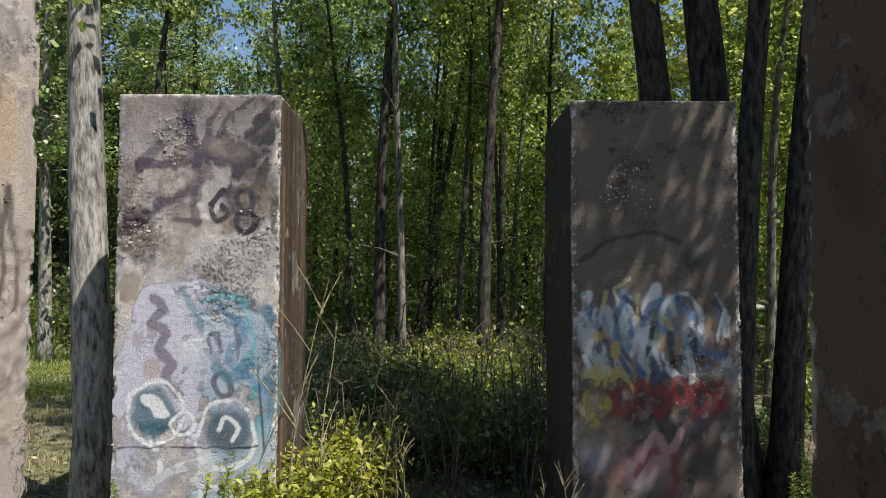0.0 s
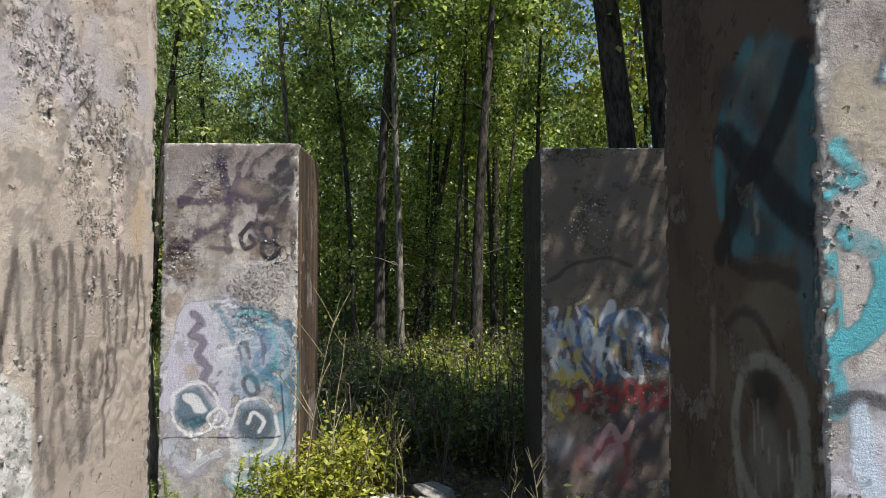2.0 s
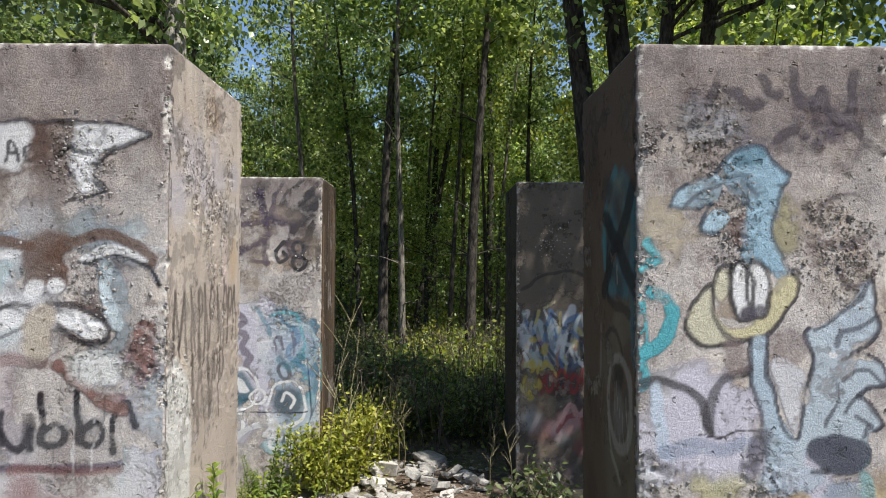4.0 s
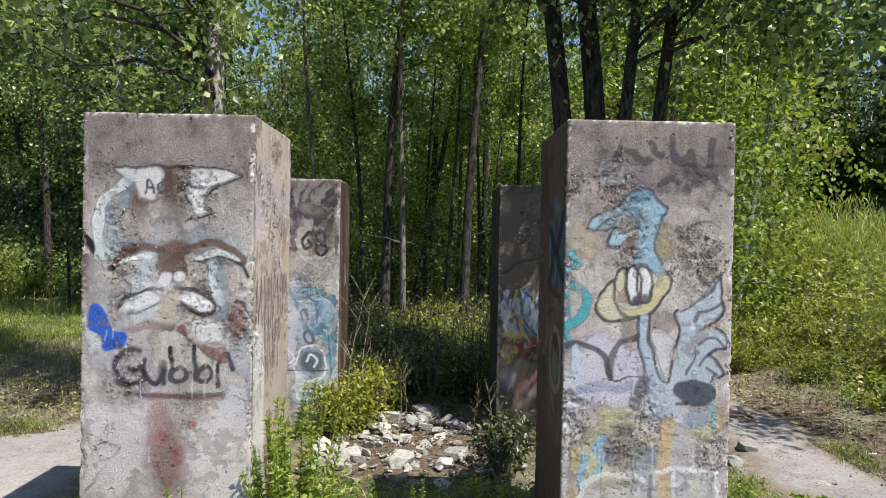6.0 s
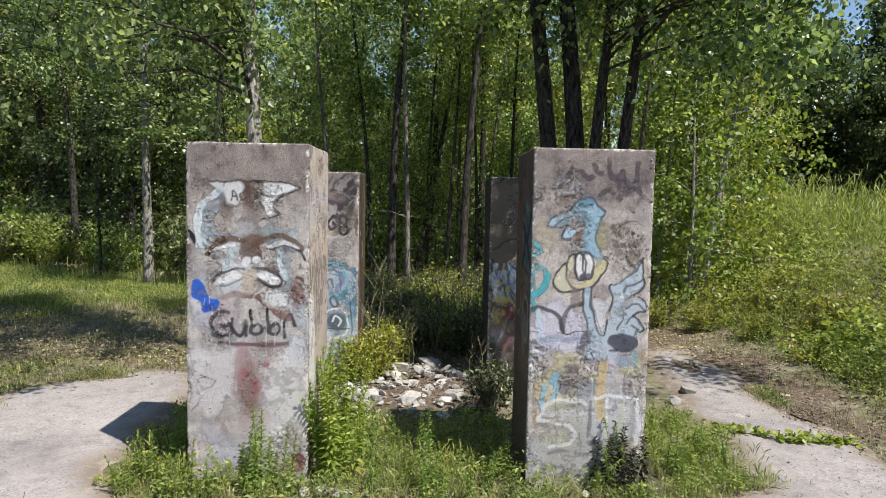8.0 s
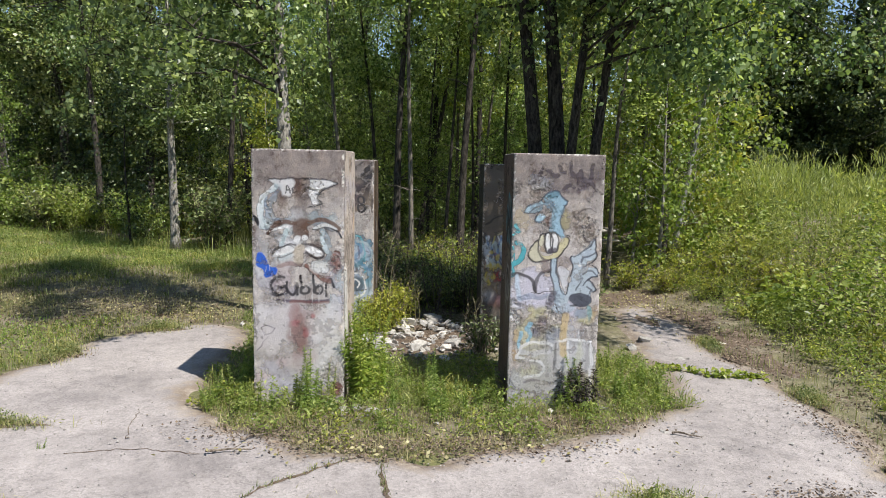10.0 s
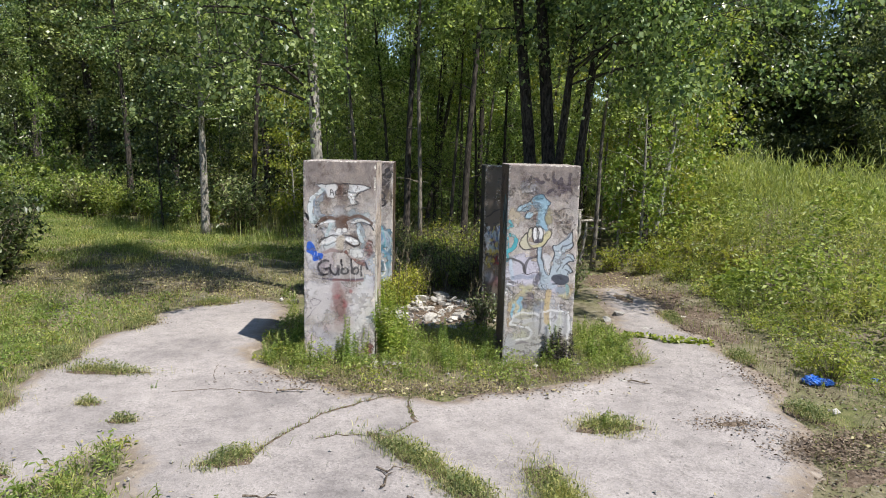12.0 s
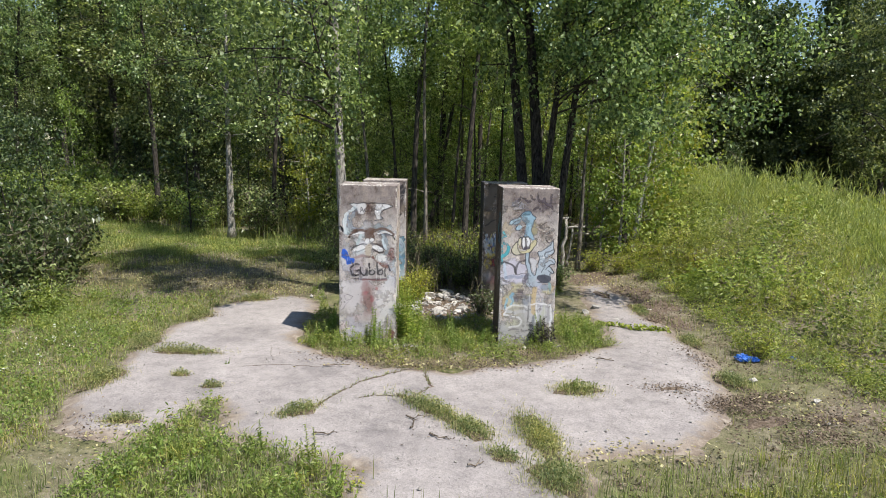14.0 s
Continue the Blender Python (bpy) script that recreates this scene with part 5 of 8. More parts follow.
F.blob((0.43, 0.49, 0.57), [f2(1190, 760), f2(1208, 742), f2(1262, 742), f2(1286, 756), f2(1270, 780), f2(1230, 786), f2(1200, 780)], 0.8, 0.25, 0.6)
F.oval((0.24, 0.29, 0.36), *f2(1306, 782), 0.085, 0.075, strength=0.75, soft=0.35, wear=0.5)
F.oval((0.22, 0.4, 0.43), *f2(1341, 778), 0.035, 0.1, strength=0.7, soft=0.4, wear=0.5)
F.stroke(BLACK, 0.014, [f2(1218, 756), f2(1228, 772), f2(1246, 784)], 0.8, 0.4)
F.stroke(BLACK, 0.02, [f2(1268, 750), f2(1290, 748)], 0.7, 0.5)
# teal signs by the arris
F.stroke(TEAL, 0.05, [f2(1050, 446), f2(1070, 466), f2(1044, 476)], 0.8, 0.6)
F.stroke(TEAL, 0.055, [f2(1043, 506), f2(1042, 560), f2(1043, 628)], 0.85, 0.5)
F.stroke(TEAL, 0.062, [f2(1044, 508), f2(1068, 512), f2(1085, 540), f2(1072, 576), f2(1044, 588)], 0.85, 0.45)
# dark arches, washes under them
F.stroke(DARK, 0.036, [f2(1042, 630), f2(1076, 630), f2(1110, 644), f2(1126, 664), f2(1131, 694)], 0.85, 0.45)
F.stroke(DARK, 0.04, [f2(1131, 694), f2(1134, 664), f2(1146, 638), f2(1160, 624), f2(1188, 612)], 0.75, 0.5)
F.oval((0.32, 0.24, 0.23), *f2(1170, 600), 0.06, 0.08, strength=0.45, soft=0.5)
F.stroke((0.02, 0.02, 0.022), 0.009, [f2(1118, 702), f2(1150, 699), f2(1200, 698)], 0.9, 0.4)
F.stroke((0.5, 0.58, 0.68), 0.05, [f2(1060, 640), f2(1066, 680), f2(1074, 722)], 0.75, 0.5)
F.stroke((0.26, 0.3, 0.4), 0.06, [f2(1074, 718), f2(1120, 716), f2(1190, 716)], 0.65, 0.6)
F.stroke(DARK, 0.055, [f2(1052, 726), f2(1062, 738), f2(1082, 746)], 0.6, 0.6)
F.stroke((0.12, 0.11, 0.14), 0.08, [f2(1182, 752), f2(1194, 726), f2(1206, 704)], 0.75, 0.5)
F.stroke(DARK, 0.03, [f2(1048, 770), f2(1066, 780), f2(1080, 800)], 0.7, 0.6)
F.oval(WHITE, *f2(1058, 800), 0.08, 0.1, strength=0.55, soft=0.4, wear=0.9)
F.haze(((0.42, 0.4, 0.24), YELLOW, (0.36, 0.33, 0.24)), *[f2(1090, 0)[0], f2(1200, 0)[0]], f2(0, 800)[1], f2(0, 740)[1], 9, 0.04, 0.09, 0.55, 61)
F.haze(((0.13, 0.14, 0.22), (0.2, 0.22, 0.3), PURPLE), *[f2(1120, 0)[0], f2(1240, 0)[0]], f2(0, 850)[1], f2(0, 780)[1], 9, 0.04, 0.1, 0.55, 62)
F.stroke((0.55, 0.42, 0.24), 0.08, [f2(1254, 790), f2(1250, 830), f2(1248, 880), f2(1250, 940)], 0.85, 0.45)
F.stroke(SKY, 0.045, [f2(1120, 820), f2(1108, 850), f2(1124, 862), f2(1112, 890)], 0.6, 0.6)
F.stroke(SKY, 0.04, [f2(1086, 860), f2(1078, 890), f2(1082, 915)], 0.6, 0.6)
F.stroke(ORANGE, 0.05, [f2(1064, 850), f2(1060, 910), f2(1064, 960)], 0.55)
BAND = dict(strength=0.68, wear=0.7)
for line in ([(0.1, 0.58), (0.24, 0.7), (0.44, 0.73), (0.5, 0.7)], [(0.14, 0.55), (0.3, 0.52), (0.38, 0.46), (0.34, 0.4)], [(0.64, 0.77), (0.76, 0.78), (0.94, 0.76)], [(0.93, 0.75), (0.92, 0.5), (0.9, 0.22)]):
    F.stroke((0.2, 0.19, 0.2), 0.045, line, 0.32, 0.85)
F.stroke(WHITE, 0.034, [(0.1, 0.62), (0.22, 0.76), (0.42, 0.78), (0.5, 0.74)], **BAND)
F.stroke(WHITE, 0.034, [(0.1, 0.6), (0.3, 0.56), (0.42, 0.5), (0.38, 0.4), (0.2, 0.36)], **BAND)
F.stroke(OFFWHITE, 0.06, [(0.5, 0.68), (0.35, 0.64), (0.16, 0.66)], 0.6)
F.stroke(WHITE, 0.03, [(0.6, 0.8), (0.75, 0.82), (0.98, 0.8)], **BAND)
F.stroke(WHITE, 0.03, [(0.98, 0.8), (0.97, 0.5), (0.95, 0.2)], **BAND)
F.stroke(WHITE, 0.028, [(0.7, 0.78), (0.69, 0.6), (0.72, 0.45)], **BAND)
F.stroke(DARK, 0.03, [(0.55, 0.76), (0.56, 0.6), (0.54, 0.45)], 0.55)
F.stroke(PURPLE, 0.03, [(0.2, 0.3), (0.3, 0.33), (0.38, 0.31)], 0.5)
F.oval((0.5, 0.48, 0.3), 0.25, 0.44, 0.16, 0.08, strength=0.4, soft=0.5)
F.oval((0.5, 0.52, 0.3), 0.83, 0.6, 0.05, 0.2, strength=0.35, soft=0.5)

F.drips(WHITE, 8, 0.1, 1.0, 0.5, 1.6, 43)
F.drips(DARK, 5, 0.2, 0.95, 0.8, 1.9, 44)

F.emit("blue, yellow and white spray paint in loose shapes")

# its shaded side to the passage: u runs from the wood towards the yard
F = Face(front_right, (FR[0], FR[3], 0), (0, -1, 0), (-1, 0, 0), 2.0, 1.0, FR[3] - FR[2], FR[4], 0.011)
# brown-black coat over the whole side: its shade put into the colour
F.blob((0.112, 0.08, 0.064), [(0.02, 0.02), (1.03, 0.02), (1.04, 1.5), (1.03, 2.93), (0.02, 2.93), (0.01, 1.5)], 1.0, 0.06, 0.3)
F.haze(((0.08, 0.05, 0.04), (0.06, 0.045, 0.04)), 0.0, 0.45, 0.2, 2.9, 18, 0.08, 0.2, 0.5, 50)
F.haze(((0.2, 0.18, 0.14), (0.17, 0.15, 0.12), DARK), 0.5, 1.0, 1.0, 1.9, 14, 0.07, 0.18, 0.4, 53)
F.haze((DEEP_TEAL, DEEP_TEAL, (0.05, 0.25, 0.31), (0.25, 0.23, 0.17)), 0.5, 0.95, 1.95, 2.4, 18, 0.05, 0.11, 0.5, 51)
F.stroke((0.05, 0.26, 0.33), 0.06, [(0.7, 2.47), (0.56, 2.38), (0.5, 2.25), (0.5, 2.05)], 0.6, 0.75)
F.blob(DEEP_TEAL, [(0.54, 2.02), (0.72, 2.08), (0.9, 2.0), (0.88, 1.9), (0.56, 1.9)], 0.75, 0.4)
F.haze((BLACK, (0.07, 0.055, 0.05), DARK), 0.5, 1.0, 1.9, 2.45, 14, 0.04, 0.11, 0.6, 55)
F.stroke(DEEP_TEAL, 0.1, [(0.99, 2.3), (0.98, 2.0), (0.99, 1.66)], 0.5, 0.8)
F.stroke(BLACK, 0.09, [(0.95, 2.36), (0.85, 2.24), (0.72, 2.14), (0.6, 2.06), (0.48, 1.92)], 0.85, 0.6)
F.stroke(BLACK, 0.09, [(0.5, 2.28), (0.62, 2.2), (0.76, 2.12), (0.9, 2.02), (1.02, 1.92)], 0.85, 0.6)
F.stroke(BLACK, 0.03, [(0.56, 2.15), (0.53, 2.0), (0.55, 1.9)], 0.7)
F.stroke(BLACK, 0.04, [(0.55, 1.9), (0.7, 1.86), (0.92, 1.84)], 0.6)
F.stroke((0.3, 0.29, 0.27), 0.03, [(0.72, 2.04), (0.725, 1.97)], 0.6)
F.stroke(BLACK, 0.03, [(0.5, 1.7), (0.62, 1.76), (0.76, 1.72), (0.84, 1.62)], 0.6)
F.oval(BLACK, 0.74, 1.56, 0.1, 0.08, strength=0.75, soft=0.5)
F.oval((0.26, 0.25, 0.24), 0.75, 1.4, 0.1, 0.12, strength=0.5, soft=0.5)
F.loop((0.34, 0.33, 0.32), 0.05, 0.755, 1.44, 0.19, 0.2, strength=0.6, wear=0.8)
F.stroke((0.36, 0.35, 0.34), 0.035, [(0.56, 1.35), (0.62, 1.2), (0.76, 1.1)], 0.5)
F.stroke((0.25, 0.24, 0.23), 0.04, [(0.43, 1.75), (0.42, 1.6), (0.41, 1.5)], 0.5)
F.drips((0.42, 0.41, 0.4), 9, 0.68, 0.9, 1.38, 1.52, 54)
F.emit("brown-black coat with shade painted in, teal and black paint, a white ring")


# back left pillar, the face to the yard
def f3(x, y):
    return ((x - 262 + (y - 200) * 0.055) * 0.00296, 1.72 - (y - 589) * 0.0029)


F = Face(back_left, (BL[0], BL[2], 0), (1, 0, 0), (0, -1, 0), 3.0, 0.5, BL[1] - BL[0], BL[4])
F.haze((LILAC, WHITE, PALE_BLUE, OFFWHITE, LILAC), 0.0, 1.0, 0.5, 1.6, 32, 0.08, 0.2, 0.7, 9)
F.haze((DEEP_TEAL, TEAL, GREY_BLUE), 0.5, 1.0, 0.8, 1.6, 9, 0.05, 0.13, 0.45, 10)
F.haze((PURPLE, BROWN, DARK), 0.0, 1.0, 1.9, 2.8, 12, 0.1, 0.22, 0.4, 11)
F.haze((TAN, (0.4, 0.3, 0.22), TAN), 0.0, 1.0, 1.4, 2.8, 12, 0.06, 0.16, 0.4, 12)
F.oval(LILAC, *f3(330, 800), 0.3, 0.3, strength=0.5, soft=0.5, wear=0.5)
F.blob(LILAC, [f3(290, 620), f3(370, 622), f3(375, 760), f3(350, 880), f3(225, 880), f3(240, 800)], 0.9, 0.15, 0.35)
F.oval(LILAC, *f3(455, 770), 0.15, 0.3, strength=0.75, soft=0.4, wear=0.55)
F.oval((0.4, 0.3, 0.22), *f3(310, 780), 0.06, 0.07, strength=0.6, soft=0.4)
F.blob((0.24, 0.36, 0.45), [(0.56, 1.62), (0.96, 1.55), (0.98, 0.6), (0.6, 0.55)], 0.5, 0.3, 0.6)
# dark diagonals at the top: tree shadows painted into the coat
SMEAR_SHADOW = dict(strength=0.45, wear=0.8)
F.stroke(PURPLE, 0.075, [f3(290, 470), f3(350, 425), f3(420, 385)], **SMEAR_SHADOW)
F.stroke(PURPLE, 0.08, [f3(300, 350), f3(350, 295), f3(405, 245)], **SMEAR_SHADOW)
F.stroke(PURPLE, 0.06, [f3(300, 345), f3(370, 345), f3(430, 335)], **SMEAR_SHADOW)
F.stroke(PURPLE, 0.06, [f3(410, 260), f3(416, 370), f3(414, 470)], **SMEAR_SHADOW)
F.stroke(DARK, 0.07, [f3(590, 215), f3(545, 262), f3(490, 315)], **SMEAR_SHADOW)
F.stroke(DARK, 0.05, [f3(540, 205), f3(500, 240), f3(470, 285)], **SMEAR_SHADOW)
F.stroke(DARK, 0.06, [f3(600, 265), f3(565, 300), f3(535, 345)], **SMEAR_SHADOW)
F.stroke(PURPLE, 0.05, [f3(480, 210), f3(455, 250), f3(440, 300)], **SMEAR_SHADOW)
F.stroke(DARK, 0.05, [f3(605, 380), f3(580, 430), f3(575, 490)], **SMEAR_SHADOW)
F.stroke(DARK, 0.06, [f3(555, 310), f3(510, 360), f3(480, 395)], **SMEAR_SHADOW)
F.stroke(DARK, 0.06, [f3(575, 330), f3(550, 380), f3(540, 420)], **SMEAR_SHADOW)
F.stroke(DARK, 0.03, [f3(470, 400), f3(445, 430), f3(455, 470), f3(480, 455), f3(465, 435)], 0.95, 0.5)
F.loop(DARK, 0.034, *f3(518, 422), 0.05, 0.06, turn=20, strength=0.95, wear=0.45)
F.loop(DARK, 0.036, *f3(514, 470), 0.06, 0.065, turn=20, strength=0.95, wear=0.45)
F.stroke(PURPLE, 0.03, [f3(375, 465), f3(420, 470)], 0.6)
# soft dark cloud at the top right, tree shade painted in
F.oval(DARK, 0.85, 2.4, 0.2, 0.5, strength=0.25, soft=0.5, wear=0.9)
F.stroke(PURPLE, 0.06, [f3(318, 635), f3(338, 655), f3(314, 685), f3(345, 705), f3(325, 740), f3(352, 762), f3(340, 800), f3(365, 830)], 0.7)
F.stroke(DEEP_TEAL, 0.035, [f3(375, 612), f3(400, 650), f3(418, 700)], 0.6)
F.stroke(TEAL, 0.03, [f3(420, 640), f3(470, 625), f3(505, 640), f3(520, 760), f3(515, 850)], 0.55)
F.stroke((0.1, 0.19, 0.26), 0.12, [f3(560, 660), f3(565, 760), f3(560, 860)], 0.6, 0.85)
F.stroke(PALE_BLUE, 0.04, [f3(440, 700), f3(480, 660), f3(540, 680), f3(560, 740), f3(530, 800), f3(480, 810)], 0.55, 0.8)
F.stroke((0.1, 0.22, 0.36), 0.05, [f3(450, 640), f3(500, 700), f3(470, 760), f3(540, 820)], 0.6, 0.8)
F.stroke(TEAL, 0.05, [f3(590, 690), f3(592, 780), f3(585, 850)], 0.6)
F.stroke(PURPLE, 0.03, [f3(432, 750), f3(432, 712), f3(450, 705), f3(455, 745)], 0.65)
F.stroke(PURPLE, 0.025, [f3(485, 690), f3(488, 760)], 0.55)
F.loop(DARK, 0.04, *f3(455, 815), 0.05, 0.07, turn=20, strength=0.75)
F.stroke(DEEP_TEAL, 0.08, [f3(445, 775), f3(470, 800), f3(510, 770)], 0.6)
F.oval((0.05, 0.13, 0.17), *f3(310, 868), 0.15, 0.16, strength=0.8, soft=0.3)
F.oval((0.05, 0.07, 0.09), *f3(462, 905), 0.16, 0.15, strength=0.75, soft=0.35)
F.loop(WHITE, 0.026, *f3(315, 870), 0.17, 0.19, turn=-20, strength=0.95, wear=0.5)
F.blob(WHITE, [f3(285, 840), f3(320, 835), f3(345, 872), f3(315, 878)], 0.95, 0.2)
F.loop(WHITE, 0.024, *f3(368, 893), 0.07, 0.07, strength=1.0, wear=0.45)
F.loop(LILAC, 0.018, *f3(370, 890), 0.03, 0.05, strength=0.6)
F.stroke(WHITE, 0.024, [f3(400, 915), f3(420, 860), f3(470, 845), f3(510, 870), f3(515, 925)], 1.0, 0.4)
F.stroke(WHITE, 0.026, [f3(440, 905), f3(460, 880), f3(485, 900), f3(470, 925)], 1.0, 0.4)
F.stroke(WHITE, 0.026, [f3(300, 930), f3(320, 965), f3(312, 1010), f3(350, 980), f3(400, 960), f3(395, 935)], 1.0, 0.4)
F.stroke(WHITE, 0.032, [f3(400, 960), f3(440, 985), f3(500, 965), f3(515, 935)], 1.0, 0.4)
F.stroke(OFFWHITE, 0.05, [f3(290, 1020), f3(340, 990), f3(420, 980)], 1.0, 0.4)
F.oval((0.36, 0.48, 0.52), *f3(445, 1050), 0.24, 0.09, strength=0.7, soft=0.4)
F.loop(WHITE, 0.03, *f3(430, 1040), 0.09, 0.04, strength=0.9, wear=0.45)
F.loop(WHITE, 0.03, *f3(480, 1050), 0.07, 0.05, strength=0.9, wear=0.45)
F.stroke(BLACK, 0.009, [f3(235, 941), f3(360, 942), f3(520, 941)], 0.9, 0.2)

F.emit("lilac, white and black spray paint with tree shadows painted in")

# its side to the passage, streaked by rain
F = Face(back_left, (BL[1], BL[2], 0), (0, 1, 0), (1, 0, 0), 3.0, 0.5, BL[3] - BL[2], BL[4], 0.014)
# dark brown coat over nearly the whole side, under the streaks
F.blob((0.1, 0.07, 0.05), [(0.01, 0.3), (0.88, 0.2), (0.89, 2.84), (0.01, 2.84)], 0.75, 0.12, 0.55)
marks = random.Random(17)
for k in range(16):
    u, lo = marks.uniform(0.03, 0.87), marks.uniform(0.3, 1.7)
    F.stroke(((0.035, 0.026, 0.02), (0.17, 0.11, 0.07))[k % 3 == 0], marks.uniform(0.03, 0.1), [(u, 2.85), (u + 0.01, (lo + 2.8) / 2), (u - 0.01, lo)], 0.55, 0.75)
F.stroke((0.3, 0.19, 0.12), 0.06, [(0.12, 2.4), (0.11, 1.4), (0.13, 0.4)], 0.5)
F.stroke(TEAL, 0.06, [(0.03, 1.3), (0.04, 0.9)], 0.5)

F.emit("dark brown coat and rain streaks down the concrete")


# back right pillar, the face to the yard
def f4(x, y):
    return ((x - 70) / 343, 1.72 - (y - 579) / 343)


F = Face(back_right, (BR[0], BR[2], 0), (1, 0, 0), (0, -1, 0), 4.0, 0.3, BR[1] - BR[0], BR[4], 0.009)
# dark coat under the tags: shade of the trees put into the colour
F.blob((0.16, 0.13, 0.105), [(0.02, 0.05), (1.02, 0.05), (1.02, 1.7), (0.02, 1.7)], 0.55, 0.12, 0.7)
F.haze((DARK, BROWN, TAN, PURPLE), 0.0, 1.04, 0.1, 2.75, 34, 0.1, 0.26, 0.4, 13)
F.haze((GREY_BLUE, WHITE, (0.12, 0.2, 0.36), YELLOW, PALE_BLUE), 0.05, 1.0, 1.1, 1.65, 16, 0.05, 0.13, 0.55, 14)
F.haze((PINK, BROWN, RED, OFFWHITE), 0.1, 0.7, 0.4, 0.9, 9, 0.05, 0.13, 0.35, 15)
# upper part darkened once more, shade painted in
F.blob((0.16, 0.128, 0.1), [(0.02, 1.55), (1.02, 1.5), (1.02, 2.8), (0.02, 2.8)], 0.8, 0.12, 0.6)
F.oval(GREY_BLUE, *f4(240, 690), 0.4, 0.22, strength=0.4, soft=0.5)
F.stroke(WHITE, 0.07, [f4(250, 600), f4(225, 670), f4(205, 740)], 0.75)
F.stroke(PALE_BLUE, 0.05, [f4(95, 610), f4(110, 690), f4(140, 640), f4(165, 700), f4(185, 620)], 0.8)
F.stroke(WHITE, 0.045, [f4(280, 690), f4(265, 750), f4(300, 790)], 0.75)
F.stroke((0.12, 0.2, 0.36), 0.05, [f4(180, 610), f4(200, 690), f4(240, 640), f4(290, 620), f4(330, 680), f4(310, 760)], 0.8)
F.loop(PALE_BLUE, 0.035, *f4(300, 670), 0.12, 0.18, strength=0.7)
F.stroke(BLACK, 0.035, [f4(240, 680), f4(230, 730), f4(260, 760)], 0.75)
F.stroke((0.12, 0.2, 0.36), 0.06, [f4(330, 720), f4(370, 745), f4(400, 730)], 0.7)
F.oval(YELLOW, *f4(118, 775), 0.12, 0.05, strength=0.8, soft=0.4)
F.stroke(YELLOW, 0.04, [f4(85, 840), f4(110, 870), f4(125, 835)], 0.7)
F.stroke(YELLOW, 0.03, [f4(160, 600), f4(190, 580)], 0.6)
F.oval(RED, *f4(140, 715), 0.05, 0.06, strength=0.8, soft=0.4)
F.oval(ORANGE, *f4(130, 690), 0.06, 0.04, strength=0.7, soft=0.4)
marks = random.Random(3)
for k in range(6):
    x, y, w, h = 142 + 42 * k + marks.uniform(-5, 5), 803 + marks.uniform(-9, 9), 26 + marks.uniform(-6, 8), 62 + marks.uniform(-10, 10)
    F.blob((0.16, 0.035, 0.035) if k % 2 else (0.22, 0.05, 0.05), [f4(x + 4, y), f4(x + w, y + 3), f4(x + w - 3, y + h), f4(x - 3, y + h + 4)], 0.6, 0.45, 0.95)
F.oval(DARK, *f4(270, 840), 0.4, 0.13, strength=0.35, soft=0.5, wear=0.8)
F.stroke(WHITE, 0.04, [f4(200, 640), f4(215, 700), f4(250, 720)], 0.6)
F.stroke(OFFWHITE, 0.03, [f4(110, 660), f4(150, 740), f4(190, 760)], 0.6)
F.stroke((0.12, 0.2, 0.36), 0.04, [f4(100, 640), f4(130, 690), f4(120, 740)], 0.7)
F.stroke(BLACK, 0.03, [f4(160, 660), f4(175, 730), f4(210, 770), f4(240, 780)], 0.6)
F.stroke(ORANGE, 0.03, [f4(100, 720), f4(130, 730), f4(170, 715)], 0.6)
F.oval(PINK, *f4(240, 960), 0.13, 0.1, strength=0.75, soft=0.4)
F.stroke(RED, 0.04, [f4(200, 985), f4(240, 940), f4(280, 950), f4(285, 1000)], 0.7)
F.oval(DARK, *f4(340, 970), 0.16, 0.12, strength=0.6, soft=0.5)
F.oval((0.03, 0.06, 0.05), *f4(320, 540), 0.12, 0.08, strength=0.6, soft=0.5)
F.stroke(BLACK, 0.03, [f4(90, 540), f4(150, 500), f4(240, 480), f4(300, 500)], 0.5)
marks = random.Random(12)
TANGLE = (WHITE, PALE_BLUE, (0.1, 0.17, 0.34), BLACK, OFFWHITE, (0.09, 0.09, 0.12), (0.5, 0.42, 0.16), (0.4, 0.2, 0.12))
for k in range(70):
    u, v, ln = marks.uniform(0.05, 0.98), marks.uniform(1.12, 1.68), marks.uniform(0.06, 0.2)
    lean = marks.uniform(-0.06, 0.1)
    F.stroke(TANGLE[k % len(TANGLE)], marks.uniform(0.018, 0.04), [(u, v), (u + lean * 0.6, v - ln * 0.5), (u + lean, v - ln)], marks.uniform(0.5, 0.85), 0.6)
for k in range(12):
    F.oval((0.55, 0.42, 0.1), marks.uniform(0.06, 0.28), marks.uniform(0.85, 1.4), marks.uniform(0.02, 0.05), marks.uniform(0.03, 0.08), strength=0.75, soft=0.4)
for u, v in ((0.3, 1.06), (0.42, 1.08), (0.54, 1.04), (0.66, 1.1), (0.78, 1.06), (0.9, 1.08)):
    F.loop((0.3, 0.05, 0.05), 0.035, u, v - 0.07, 0.04, 0.085, turn=marks.uniform(-12, 12), strength=0.75, wear=0.5)
F.stroke((0.5, 0.3, 0.3), 0.045, [(0.42, 0.62), (0.5, 0.78), (0.58, 0.66), (0.66, 0.8)], 0.75, 0.5)
F.emit("tangled white, blue, yellow and red spray paint over painted shade")

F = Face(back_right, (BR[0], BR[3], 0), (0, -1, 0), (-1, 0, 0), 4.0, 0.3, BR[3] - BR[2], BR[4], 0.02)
# even dark coat standing in for the shade on this side
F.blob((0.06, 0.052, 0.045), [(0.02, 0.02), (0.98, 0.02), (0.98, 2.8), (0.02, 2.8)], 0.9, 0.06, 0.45)
